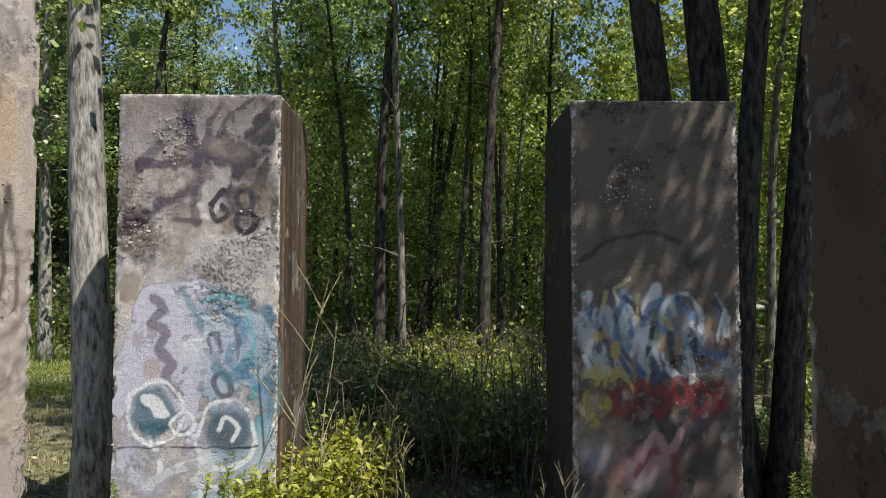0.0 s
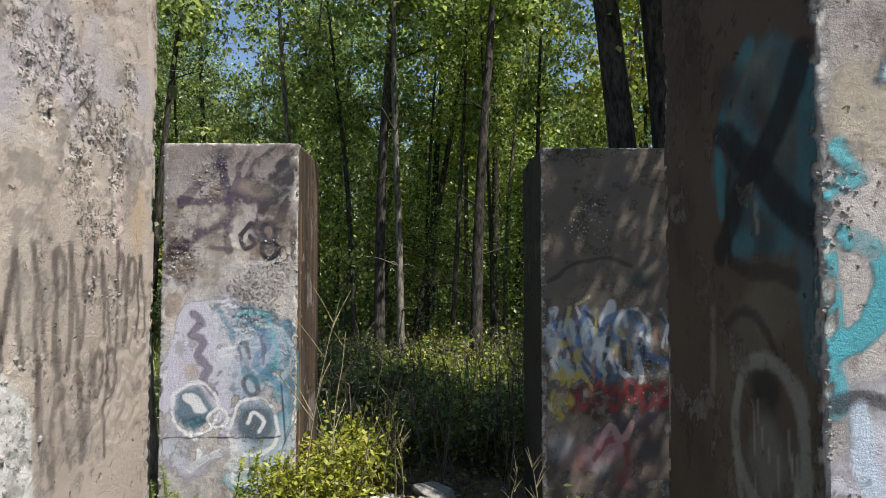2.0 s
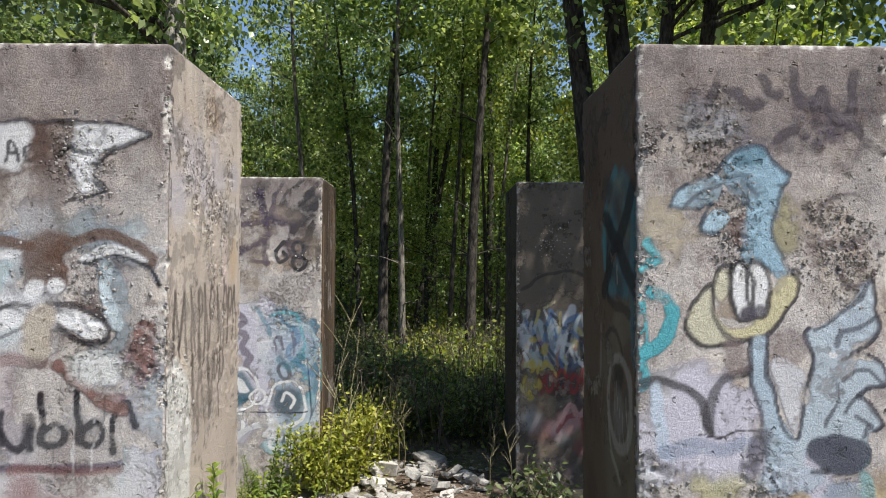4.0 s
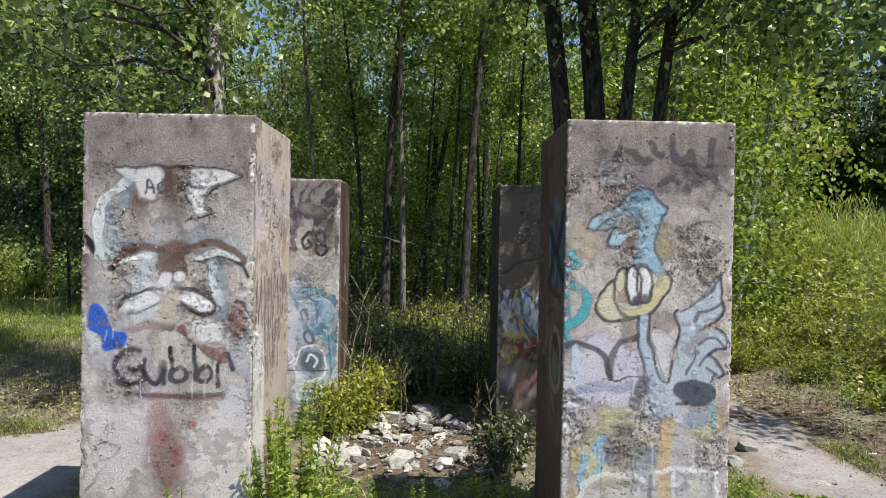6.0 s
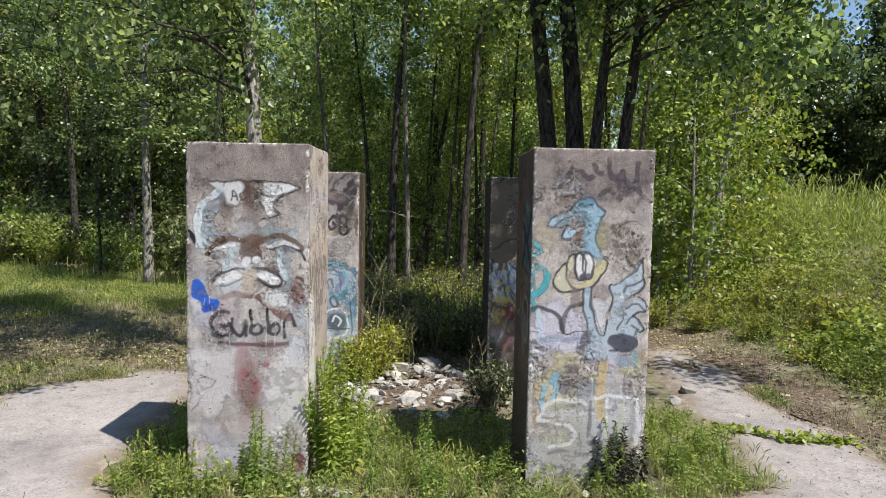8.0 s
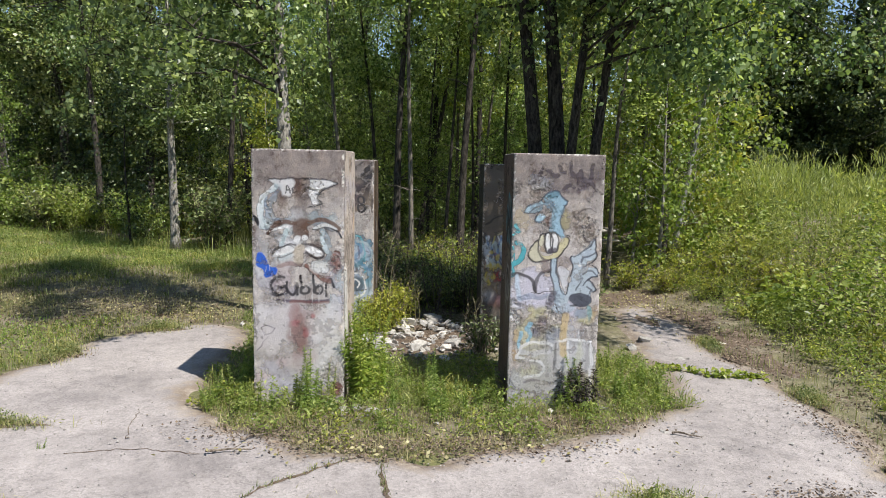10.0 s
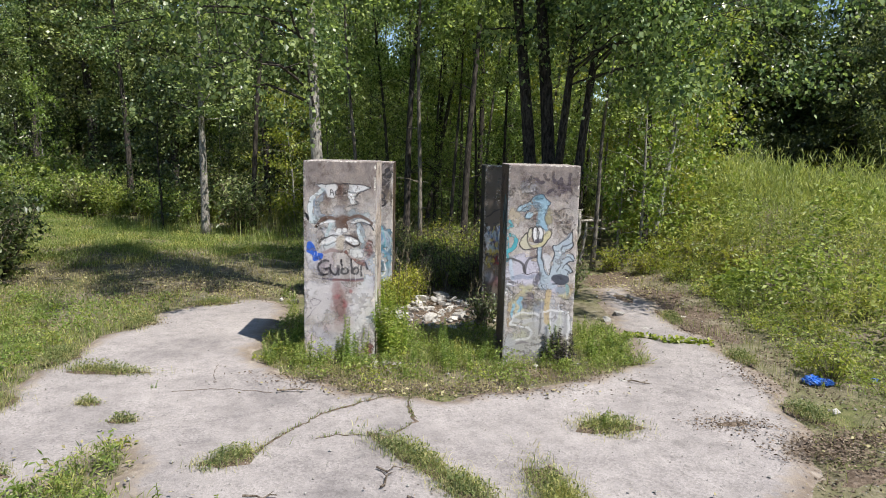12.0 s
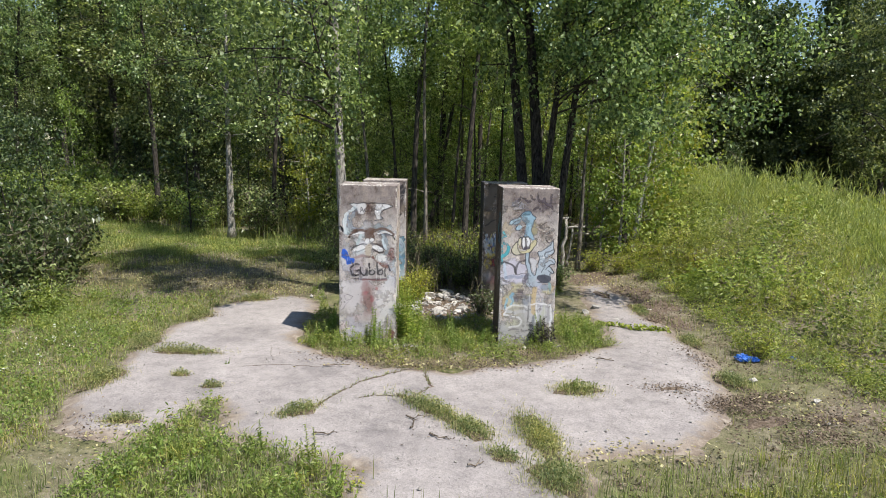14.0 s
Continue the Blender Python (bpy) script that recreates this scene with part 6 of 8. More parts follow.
F.emit("dark brown coat with the side's shade painted in")

# ---------------------------------------------------------------- trees
def trunk_line(h, bend, rng, n=12):
    t = np.linspace(0, 1, n)
    a, b = rng.uniform(0, 6.28, 2)
    x = bend * (np.sin(t * 4.2 + a) - math.sin(a)) * t
    y = bend * (np.sin(t * 3.7 + b) - math.sin(b)) * t
    return np.stack([x, y, t * h - 0.25 * (1 - t)], 1)


def tree_mesh(seed, h, r, crown_from, reach, limbs, leaves, leaf, bend=0.25, sides=9, clump=0.2, stubs=0, pull=(0, 0), fan=1.0):
    """Meshes of a broadleaf tree: trunk with root flare, limbs, and a crown of single leaves in loose clumps."""
    rng = np.random.default_rng(seed)
    line = trunk_line(h, bend, rng, 16)
    t = np.linspace(0, 1, 16)
    rad = r * (1 - 0.86 * t) * (1 + 0.55 * np.exp(-t * h / 0.22))
    trunk = tube(line, rad, sides)
    wood, centres, weights = [], [], []
    for k in range(limbs):
        f = crown_from + (0.98 - crown_from) * (k + rng.random()) / limbs
        i = f * 15
        lo = int(i)
        base = line[lo] + (line[min(lo + 1, 15)] - line[lo]) * (i - lo)
        shape = math.sin(math.pi * min(1.0, 0.18 + 0.82 * (f - crown_from) / (1 - crown_from))) ** 0.7
        length = reach * (0.45 + 0.75 * rng.random()) * max(0.3, shape)
        a = k * 2.4 + rng.normal(0, 0.5)
        rise = rng.uniform(0.35, 1.1)
        way = np.array([fan * math.cos(a) + pull[0], fan * math.sin(a) + pull[1], rise])
        way /= np.linalg.norm(way)
        s = np.linspace(0, 1, 5)[:, None]
        pts = base + way * length * s + np.array([0, 0, -0.25]) * length * s ** 2 + rng.normal(0, 0.04 * length, (5, 3)) * s
        rb = max(0.008, r * (1 - 0.86 * f) * 0.36)
        wood.append(tube(pts, rb * (1 - 0.8 * s[:, 0]), 5, False))
        for g in (0.45, 0.7, 0.88, 1.02):
            j = min(3, int(g * 4))
            c = pts[j] + (pts[j + 1] - pts[j]) * (g * 4 - j)
            for _ in range(2):
                centres.append(c + rng.normal(0, 0.16 * length + 0.1, 3))
                weights.append((0.5 + g) * rng.random() ** 3.2 + 0.02)
            if rng.random() < 0.6:
                q = np.stack([c, (c + centres[-1]) / 2 + [0, 0, 0.05], centres[-1]])
                wood.append(tube(q, [rb * 0.35, rb * 0.25, 0.004], 4, False))
    for k in range(stubs):
        f = rng.uniform(0.08, crown_from)
        base = line[int(f * 15)]
        a = rng.uniform(0, 6.28)
        ln = rng.uniform(0.25, 1.1)
        way = np.array([math.cos(a), math.sin(a), rng.uniform(-0.1, 0.5)])
        wood.append(tube([base, base + way * ln * 0.5 + [0, 0, 0.04], base + way * ln], [0.014, 0.009, 0.004], 4, False))
    centres, weights = np.array(centres), np.array(weights)
    pick = rng.choice(len(centres), leaves, p=weights / weights.sum())
    size = clump * rng.uniform(0.5, 1.25, len(centres))
    pos = centres[pick] + rng.normal(size=(leaves, 3)) * size[pick][:, None] * np.array([1, 1, 0.75])
    way = rng.normal(size=(leaves, 3)) + np.array([0, 0, -0.55])
    ln = leaf * rng.uniform(0.7, 1.35, leaves)
    crown = leaf_quads(pos, way, ln, ln * 0.82, rng)
    wv, wf = join(wood)
    return mesh_of("trunk", *trunk, smooth=True), mesh_of("limbs", wv, wf, True), mesh_of("crown", *crown)


def grow(name, meshes, bark, leafage, label, category="tree", group="", limb_bark=None):
    ob = new(name)
    part("trunk", meshes[0], bark, ob)
    part("branchwork", meshes[1], limb_bark or bark, ob)["kind"] = "stuff"
    part("crown", meshes[2], leafage, ob)["kind"] = "stuff"
    return tagged(ob, label, category, group)


def stand(x, y, turn=0.0, lean=0.0, towards=0.0, size=1.0, tall=1.0, down=0.0):
    """Where a tree stands: turned, leaning some degrees towards a compass angle, scaled."""
    z = float(terrain(np.array(x), np.array(y))) - down
    tilt = Matrix.Rotation(radians(lean), 4, Vector((-math.sin(radians(towards)), math.cos(radians(towards)), 0)))
    return Matrix.Translation((x, y, z)) @ tilt @ Matrix.Rotation(radians(turn), 4, "Z") @ Matrix.Diagonal((size, size, size * tall, 1))


def put(src, m):
    """A copy of a thing at exactly the pose m, whatever the size of the first one."""
    ob = copy_thing(src, m)
    ob.matrix_basis = m
    return ob


def shoots(tree, low, count, spread, leafage, seed):
    """Leafy side shoots all along the upper trunk of a tree, in loose tufts."""
    rg = np.random.default_rng(seed)
    line = np.array([v.co for c in tree.children if c.name.startswith("trunk") for v in c.data.vertices])
    line = line[(line[:, 2] > low) & (line[:, 2] < 0.85 * line[:, 2].max())]
    tufts = line[rg.integers(len(line), size=count // 26)]
    tufts = tufts + np.hstack([rg.normal(0, spread, (len(tufts), 2)), rg.normal(-0.1, 0.3, (len(tufts), 1))])
    pos = np.repeat(tufts, 26, 0)
    pos = pos + rg.normal(size=pos.shape) * [0.15, 0.15, 0.18]
    ln = rg.uniform(0.05, 0.11, len(pos))
    part("shoot_foliage", mesh_of("shoot_foliage", *leaf_quads(pos, rg.normal(size=pos.shape) + [0, 0, -0.5], ln, ln * 0.8, rg)), leafage, tree)["kind"] = "stuff"


WOODS = "poplars of the wood"
tall_a = grow("poplar_tree", tree_mesh(11, 13, 0.16, 0.4, 2.4, 27, 6400, 0.1, 0.22, 10), BARK_DARK, LEAF_POPLAR,
              "tall poplar with dark furrowed bark and a loose green crown", "tree", WOODS)
tall_b = grow("poplar_tree", tree_mesh(12, 12.5, 0.145, 0.44, 2.1, 25, 5800, 0.1, 0.3, 10), BARK_DARK, LEAF_POPLAR,
              "tall poplar with dark furrowed bark and a loose green crown", "tree", WOODS)
tall_c = grow("poplar_tree", tree_mesh(13, 12.5, 0.135, 0.38, 2.2, 24, 6300, 0.1, 0.2, 10), BARK_GREY, LEAF_POPLAR,
              "tall poplar with light grey bark and green crown", "tree", WOODS)
pole_a = grow("young_poplar", tree_mesh(21, 11, 0.08, 0.5, 1.4, 18, 3300, 0.088, 0.25, 7, 0.18, 8), BARK_DARK, LEAF_SUNLIT,
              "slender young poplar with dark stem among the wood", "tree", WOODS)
pole_b = grow("young_poplar", tree_mesh(22, 10.5, 0.07, 0.5, 1.35, 17, 3100, 0.088, 0.35, 7, 0.18, 9), BARK_MID, LEAF_SUNLIT,
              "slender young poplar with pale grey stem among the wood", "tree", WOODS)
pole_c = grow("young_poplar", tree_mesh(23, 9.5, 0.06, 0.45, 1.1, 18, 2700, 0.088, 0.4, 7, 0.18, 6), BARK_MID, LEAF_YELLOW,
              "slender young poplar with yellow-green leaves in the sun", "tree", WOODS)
sapling_a = grow("sapling", tree_mesh(31, 5.5, 0.04, 0.12, 1.3, 26, 3300, 0.08, 0.2, 6, 0.18), BARK_GREY, LEAF_WEED,
                 "leafy sapling with branches down to the ground", "tree", "saplings at the wood's edge")
sapling_b = grow("sapling", tree_mesh(32, 4.6, 0.035, 0.1, 1.15, 24, 2900, 0.08, 0.2, 6, 0.18), BARK_GREY, LEAF_YELLOW,
                 "leafy yellow-green sapling lit by the sun", "tree", "saplings at the wood's edge")
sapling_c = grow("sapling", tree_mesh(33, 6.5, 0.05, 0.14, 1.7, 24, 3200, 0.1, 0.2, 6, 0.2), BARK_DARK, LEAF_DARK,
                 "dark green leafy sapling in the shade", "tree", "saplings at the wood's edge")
sapling_d = grow("sapling", tree_mesh(34, 6.2, 0.04, 0.08, 1.5, 28, 3400, 0.09, 0.25, 6, 0.19), BARK_MID, LEAF_SUNLIT,
                 "leafy sapling, its green brightened as if sunlit, between the stems of the wood", "tree", "saplings of the wood")
broad = grow("broad_tree", tree_mesh(41, 15, 0.2, 0.18, 3.9, 44, 13000, 0.17, 0.3, 8, 0.36), BARK_DARK, LEAF_BROAD,
             "broad green tree of the wood beyond the clearing", "tree", "far trees")
thick = grow("broad_tree", tree_mesh(42, 14, 0.22, 0.12, 4.4, 44, 17000, 0.22, 0.3, 8, 0.5), BARK_DARK, LEAF_DARK,
             "dense dark green tree at the far end of the field", "tree", "far trees")
birch = grow("birch_tree", tree_mesh(51, 8.2, 0.065, 0.42, 1.1, 14, 1300, 0.1, 0.12, 7, 0.28, 5), BARK_PALE, LEAF_YELLOW,
             "thin leaning pale-barked birch with few leaves", "tree", "birches")

overhang = grow("poplar_tree", tree_mesh(14, 10.5, 0.13, 0.45, 4.0, 26, 14800, 0.088, 0.15, 10, 0.32, 0, (0.85, -1.25), 0.55), BARK_DARK, LEAF_POPLAR,
                "dark-barked poplar whose crown hangs out over the pillars", "tree", WOODS)

leaner = grow("poplar_tree", tree_mesh(15, 12.8, 0.15, 0.29, 4.2, 40, 19000, 0.092, 0.12, 12, 0.27, 0, (-0.85, -0.3), 0.85), BARK_GREY, LEAF_POPLAR,
              "leaning poplar with pale rugged bark beside a pillar", "tree", WOODS, BARK_DARK)

shoots(leaner, 4.6, 4200, 0.34, LEAF_POPLAR, 81)
shoots(tall_a, 4.9, 2000, 0.3, LEAF_POPLAR, 82)
shoots(tall_b, 4.6, 2000, 0.3, LEAF_POPLAR, 83)
shoots(overhang, 4.9, 2000, 0.3, LEAF_POPLAR, 84)

# the trees that stand out, each at its own place
leaner.matrix_basis = stand(-2.2, 5.3, 0, 3.4, 182, 1.0)
tall_c.matrix_basis = stand(-3.45, 20.4, 10, 3.2, 180, 1.1)
tall_a.matrix_basis = stand(2.43, 6.14, 0, 6, 180, 1.05)
tall_b.matrix_basis = stand(-16.6, 24.9, 20, 2.0, 20, 1.9, 0.58)
overhang.matrix_basis = stand(2.52, 5.6, 4, 2.0, 0, 0.95)
pole_a.matrix_basis = stand(0.97, 11.16, 10, 0.4, 180, 1.5, 0.75)
pole_b.matrix_basis = stand(-0.34, 11.6, 30, 0.8, 0, 1.1, 1.0)
pole_c.matrix_basis = stand(3.0, 10.8, 0, 3.0, 0, 1.05)
sapling_a.matrix_basis = stand(5.2, 9.9, 0, 2, 90, 1.05)
sapling_b.matrix_basis = stand(6.0, 10.6, 70, 3, 0, 1.0)
sapling_d.matrix_basis = stand(-1.7, 13.8, 0, 2, 60, 0.95)
sapling_c.matrix_basis = stand(-9.6, 15.5, 0, 2, 90, 0.9)
broad.matrix_basis = stand(-19.0, 31.0, 0, 0, 0, 1.1)
thick.matrix_basis = stand(16.5, 37, 0, 0, 0, 0.85)
birch.matrix_basis = stand(6.35, 10.4, 0, 6.5, 0, 1.25)
for src, m in [
    (tall_b, stand(2.6, 5.82, 25, 0.6, 180, 1.3, 0.85)),
    (tall_c, stand(-7.6, 14.1, 250, 1.0, 180, 1.1, 0.68)),
    (pole_a, stand(-0.76, 12.18, 300, 0.4, 0, 1.5, 0.78)),
    (pole_a, stand(-0.27, 15.4, 60, 8.5, 0, 1.25, 0.95)),
    (tall_b, stand(2.55, 19.4, 160, 4.5, 0, 0.95)),
    (pole_a, stand(0.6, 12.9, 40, 1.5, 30, 0.8, 1.1)),
    (pole_a, stand(-1.35, 13.4, 140, 2.0, 200, 0.9)),
    (pole_b, stand(1.75, 14.1, 80, 1.0, 0, 0.9)),
    (pole_a, stand(2.15, 12.4, 220, 2.5, 10, 0.8, 1.1)),
    (pole_a, stand(0.1, 14.5, 310, 1.0, 120, 0.75, 1.15)),
    (pole_b, stand(-2.25, 12.7, 20, 1.5, 180, 1.05)),
    (pole_a, stand(1.4, 13.0, 170, 1.0, 300, 0.7, 1.2)),
    (pole_a, stand(-1.0, 16.2, 100, 2.0, 0, 1.0)),
    (pole_a, stand(6.0, 10.05, 160, 0.5, 0, 1.25, 0.85)),
    (pole_b, stand(4.2, 8.5, 20, 4.0, 0, 1.0, 0.7)),
    (birch, stand(7.4, 16.5, 220, 5.0, 0, 1.2)),
    (overhang, stand(2.91, 5.63, -3, 3.0, 0, 0.98)),
    (tall_c, stand(8.2, 16.5, 40, 2.0, 0, 0.9)),
    (pole_c, stand(9.2, 18.6, 80, 3.0, 0, 1.05)),
    (tall_a, stand(10.6, 22.4, 130, 1.0, 0, 0.95)),
    (pole_c, stand(7.4, 14.4, 200, 3.0, 20, 1.0)),
    (sapling_a, stand(5.6, 9.2, 200, 3, 20, 1.2)),
    (sapling_a, stand(6.7, 10.9, 290, 2, 60, 1.35)),
    (sapling_b, stand(7.4, 12.3, 40, 3, 0, 1.5)),
    (sapling_a, stand(8.6, 13.6, 110, 3, 0, 1.5)),
    (tall_a, stand(-11.6, 22.0, 90, 2.0, 0, 1.0)),
    (tall_c, stand(-13.0, 27.5, 10, 1.0, 0, 1.05)),
    (tall_b, stand(-20.5, 22.5, 170, 3.0, 0, 1.0)),
]:
    put(src, m)

# the wood behind: stems thick on the ground, in no order
rng = np.random.default_rng(5)
taken = [(-2.2, 5.3), (2.5, 6.0), (2.9, 5.6), (4.2, 8.5), (1.01, 11.2), (-7.65, 14.1), (-0.7, 12.1), (-0.41, 11.55), (0.0, 15.4), (-3.45, 20.4), (2.55, 19.4), (-0.5, 27.5), (5.9, 9.55)]


def free(x, y, gap):
    if any((x - a) ** 2 + (y - b) ** 2 < gap * gap for a, b in taken):
        return False
    taken.append((x, y))
    return True


def fill(kinds, count, gap, xs, ys, small, large, lean, keep=lambda x, y: True):
    made = tries = 0
    while made < count and tries < count * 40:
        tries += 1
        x, y = rng.uniform(*xs), rng.uniform(*ys)
        if keep(x, y) and free(x, y, gap):
            src = kinds[int(rng.integers(len(kinds)))]
            put(src, stand(x, y, rng.uniform(0, 360), abs(rng.normal(0, lean)), rng.uniform(0, 360), rng.uniform(small, large)))
            made += 1


def behind_left(x, y):
    return y > 17.5 - 0.35 * (x + 9)


for x, y, size in ((0.35, 14.0, 0.62), (2.3, 13.6, 0.75), (-0.9, 15.6, 0.85), (1.3, 16.4, 0.95), (-2.6, 15.5, 1.0), (3.4, 12.6, 0.9), (0.2, 17.5, 1.15), (2.6, 17.0, 1.1), (-1.6, 18.2, 1.2), (-3.4, 13.0, 0.9), (4.6, 14.6, 1.1)):
    taken.append((x, y))
    put(sapling_d, stand(x, y, 97 * x, 2, 60 * y, size))
fill((sapling_d, sapling_b, sapling_d), 34, 1.1, (-6, 8), (17, 30), 0.9, 1.5, 3.0)
fill((pole_a, pole_c, pole_a, pole_b), 33, 0.6, (-6.5, 8), (14.5, 33), 0.9, 1.35, 2.2, lambda x, y: abs(x + 0.03 * y) > 0.4 or y > 20)
fill((tall_a, tall_b, tall_c), 4, 1.9, (-7, 10), (30, 42), 0.85, 1.15, 1.5)
fill((tall_a, tall_b, tall_a, pole_a), 18, 2.0, (-34, -6), (17, 42), 0.85, 1.15, 2.0, behind_left)
fill((broad,), 15, 2.6, (-32, -6), (21, 36), 0.55, 0.8, 2.0, behind_left)
fill((sapling_c, sapling_a, sapling_c), 16, 1.2, (-30, -6), (18, 30), 0.6, 1.15, 3.0, behind_left)
fill((sapling_a, sapling_b, sapling_b, pole_c), 7, 1.2, (5.0, 11.5), (9.8, 24), 0.75, 1.1, 3.0, lambda x, y: x < 1.9 + 0.46 * y)
fill((sapling_a, sapling_b, sapling_a, sapling_b), 30, 1.3, (-12, 14), (22, 40), 0.5, 0.8, 3.0, lambda x, y: y > 18 + 0.4 * abs(x))
fill((tall_a, tall_c, pole_c, pole_b), 12, 1.8, (6.0, 17), (14, 38), 0.75, 0.95, 2.0, lambda x, y: x < 0.6 + 0.46 * y)
fill((broad,), 14, 4.0, (-50, -10), (34, 56), 0.8, 1.15, 2.0)
fill((broad,), 2, 4.0, (6, 20), (48, 58), 0.75, 1.0, 2.0)
fill((broad,), 9, 3.6, (16, 30), (24, 50), 0.7, 0.9, 2.0, lambda x, y: y < 1.25 * x and y > 0.62 * x)
fill((sapling_c, sapling_a, sapling_c), 12, 1.2, (-13.5, -10.2), (3, 9), 0.4, 0.75, 4.0)
fill((sapling_c, sapling_c, sapling_a), 22, 1.0, (-28, -7), (25, 31), 0.5, 0.9, 3.0, behind_left)


for k, x in enumerate(range(19, 50, 3)):
    copy_thing(thick, stand(x, 40 - 0.25 * x + 2.5 * math.sin(k * 2.1), 77 * k, 0, 0, (1.02 if x < 24 else 0.9 if x < 27 else 0.8) + 0.05 * math.sin(k * 1.3)))
    copy_thing(sapling_c, stand(x - 1.2, 34 - 0.25 * x + 2 * math.sin(k * 1.7), 50 * k, 0, 0, 0.7 + 0.2 * math.sin(k * 2.9)))


for x, y, size in ((22.5, 39, 1.06), (23.3, 36, 0.93), (27.5, 37, 1.04), (33, 36, 1.0)):
    put(thick, stand(x, y, 40 * x, 0, 0, size))


def far_woods():
    """The wood that closes the distance all round: heaps of large leafage, uneven at the top."""
    rg = np.random.default_rng(77)
    n = 60000
    a = rg.uniform(0, 2 * math.pi, n)
    r = rg.uniform(62, 78, n)
    top = 11 + 2.5 * np.sin(a * 9) + 2.0 * np.sin(a * 23 + 1) + 1.4 * np.sin(a * 57 + 2)
    top *= 1 - 0.5 * np.exp(-((a - 1.55) / 0.22) ** 2)
    pos = np.stack([r * np.cos(a), 5 + r * np.sin(a), 0.4 + top * rg.random(n) ** 0.85], 1)
    v, f = leaf_quads(pos, rg.normal(size=(n, 3)) + [0, 0, -0.4], rg.uniform(0.7, 1.5, n), rg.uniform(0.6, 1.2, n), rg)
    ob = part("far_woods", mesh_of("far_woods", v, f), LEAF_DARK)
    tagged(ob, "distant belt of dark green woodland round the clearing", "woods", kind="stuff")


far_woods()

# ---------------------------------------------------------------- shrubs, weeds and grass
def shrub_mesh(seed, h, reach, stems, leaves, leaf, flat=0.8):
    rg = np.random.default_rng(seed)
    wood, ends = [], []
    for k in range(stems):
        a = rg.uniform(0, 6.28)
        out = reach * rg.uniform(0.2, 1.0)
        top = np.array([math.cos(a) * out, math.sin(a) * out, h * rg.uniform(0.45, 1.0)])
        base = np.array([math.cos(a), math.sin(a), 0]) * reach * 0.15 * rg.random() - [0, 0, 0.06]
        midp = base + (top - base) * 0.5 + [0, 0, 0.12 * h] + rg.normal(0, 0.05, 3)
        pts = np.stack([base, midp, top])
        wood.append(tube(pts, [0.012, 0.008, 0.003], 4, False))
        for g in np.linspace(0.35, 1.0, 7):
            q = base + (top - base) * g + np.array([0, 0, 0.48 * h * 0.5]) * g * (1 - g)
            ends.append(q)
            tip = q + rg.normal(0, 0.16 * reach + 0.05, 3)
            wood.append(tube([q, tip], [0.004, 0.002], 3, False))
            ends += [tip, (q + tip) / 2]
    ends = np.array(ends)
    pick = rg.integers(len(ends), size=leaves)
    pos = ends[pick] + rg.normal(size=(leaves, 3)) * 0.09 * reach ** 0.5
    pos[:, 2] = np.maximum(pos[:, 2], 0.02)
    way = rg.normal(size=(leaves, 3)) + np.array([0, 0, -0.1])
    way[:, 2] *= flat
    ln = leaf * rg.uniform(0.6, 1.4, leaves)
    return join(wood), leaf_quads(pos, way, ln, ln * 0.55, rg)


def shrub(name, seed, h, reach, stems, leaves, leaf, leafage, label, group=""):
    w, l = shrub_mesh(seed, h, reach, stems, leaves, leaf)
    ob = new(name)
    part("woody_growth", mesh_of("woody_growth", *w), WOOD_DRY, ob)["kind"] = "stuff"
    part("foliage", mesh_of("foliage", *l), leafage, ob)["kind"] = "stuff"
    return tagged(ob, label, "shrub", group)


UNDER = "undergrowth of the wood"
yellow_bush = shrub("bush", 61, 0.85, 0.42, 26, 3000, 0.058, LEAF_BUSH, "yellow-green small-leaved bush beside a concrete pillar")
yellow_bush.matrix_basis = stand(-0.52, 4.6, 0, 0, 0, 0.85)
copy_thing(yellow_bush, stand(-0.35, 5.2, 120, 0, 0, 0.95))
put(yellow_bush, stand(-0.72, 4.3, 200, 0, 0, 0.7))
shade_bush = shrub("bush", 67, 0.62, 0.3, 16, 620, 0.06, LEAF_DARK, "small dark bush with brownish leaves by the rubble")
shade_bush.matrix_basis = stand(1.0, 3.05)
put(shade_bush, stand(1.16, 3.5, 140, 0, 0, 0.75))
under_a = shrub("undergrowth_bush", 62, 1.25, 0.7, 26, 1700, 0.085, LEAF_BROAD, "dark green shaded bush on the wood floor", UNDER)
under_b = shrub("undergrowth_bush", 63, 0.9, 0.75, 24, 1300, 0.08, LEAF_POPLAR, "green leafy bush on the wood floor", UNDER)
under_c = shrub("undergrowth_bush", 64, 0.75, 0.55, 18, 900, 0.075, LEAF_YELLOW, "sunlit yellow-green bush on the wood floor", UNDER)
under_a.matrix_basis = stand(-3.6, 15.0)
under_b.matrix_basis = stand(-0.2, 7.6)
under_c.matrix_basis = stand(0.9, 9.0)
copy_thing(under_c, stand(0.45, 6.7, 40, 0, 0, 0.75))
for x, y, size in ((0.2, 9.6, 1.0), (0.7, 10.4, 1.1), (-0.4, 10.2, 1.0), (1.5, 10.0, 1.1), (0.5, 8.3, 0.8), (-0.9, 9.4, 0.9), (1.1, 11.8, 1.2), (0.1, 11.9, 1.2)):
    put(under_c, stand(x, y, 90 * x, 0, 0, size))
rng = np.random.default_rng(9)
places = []
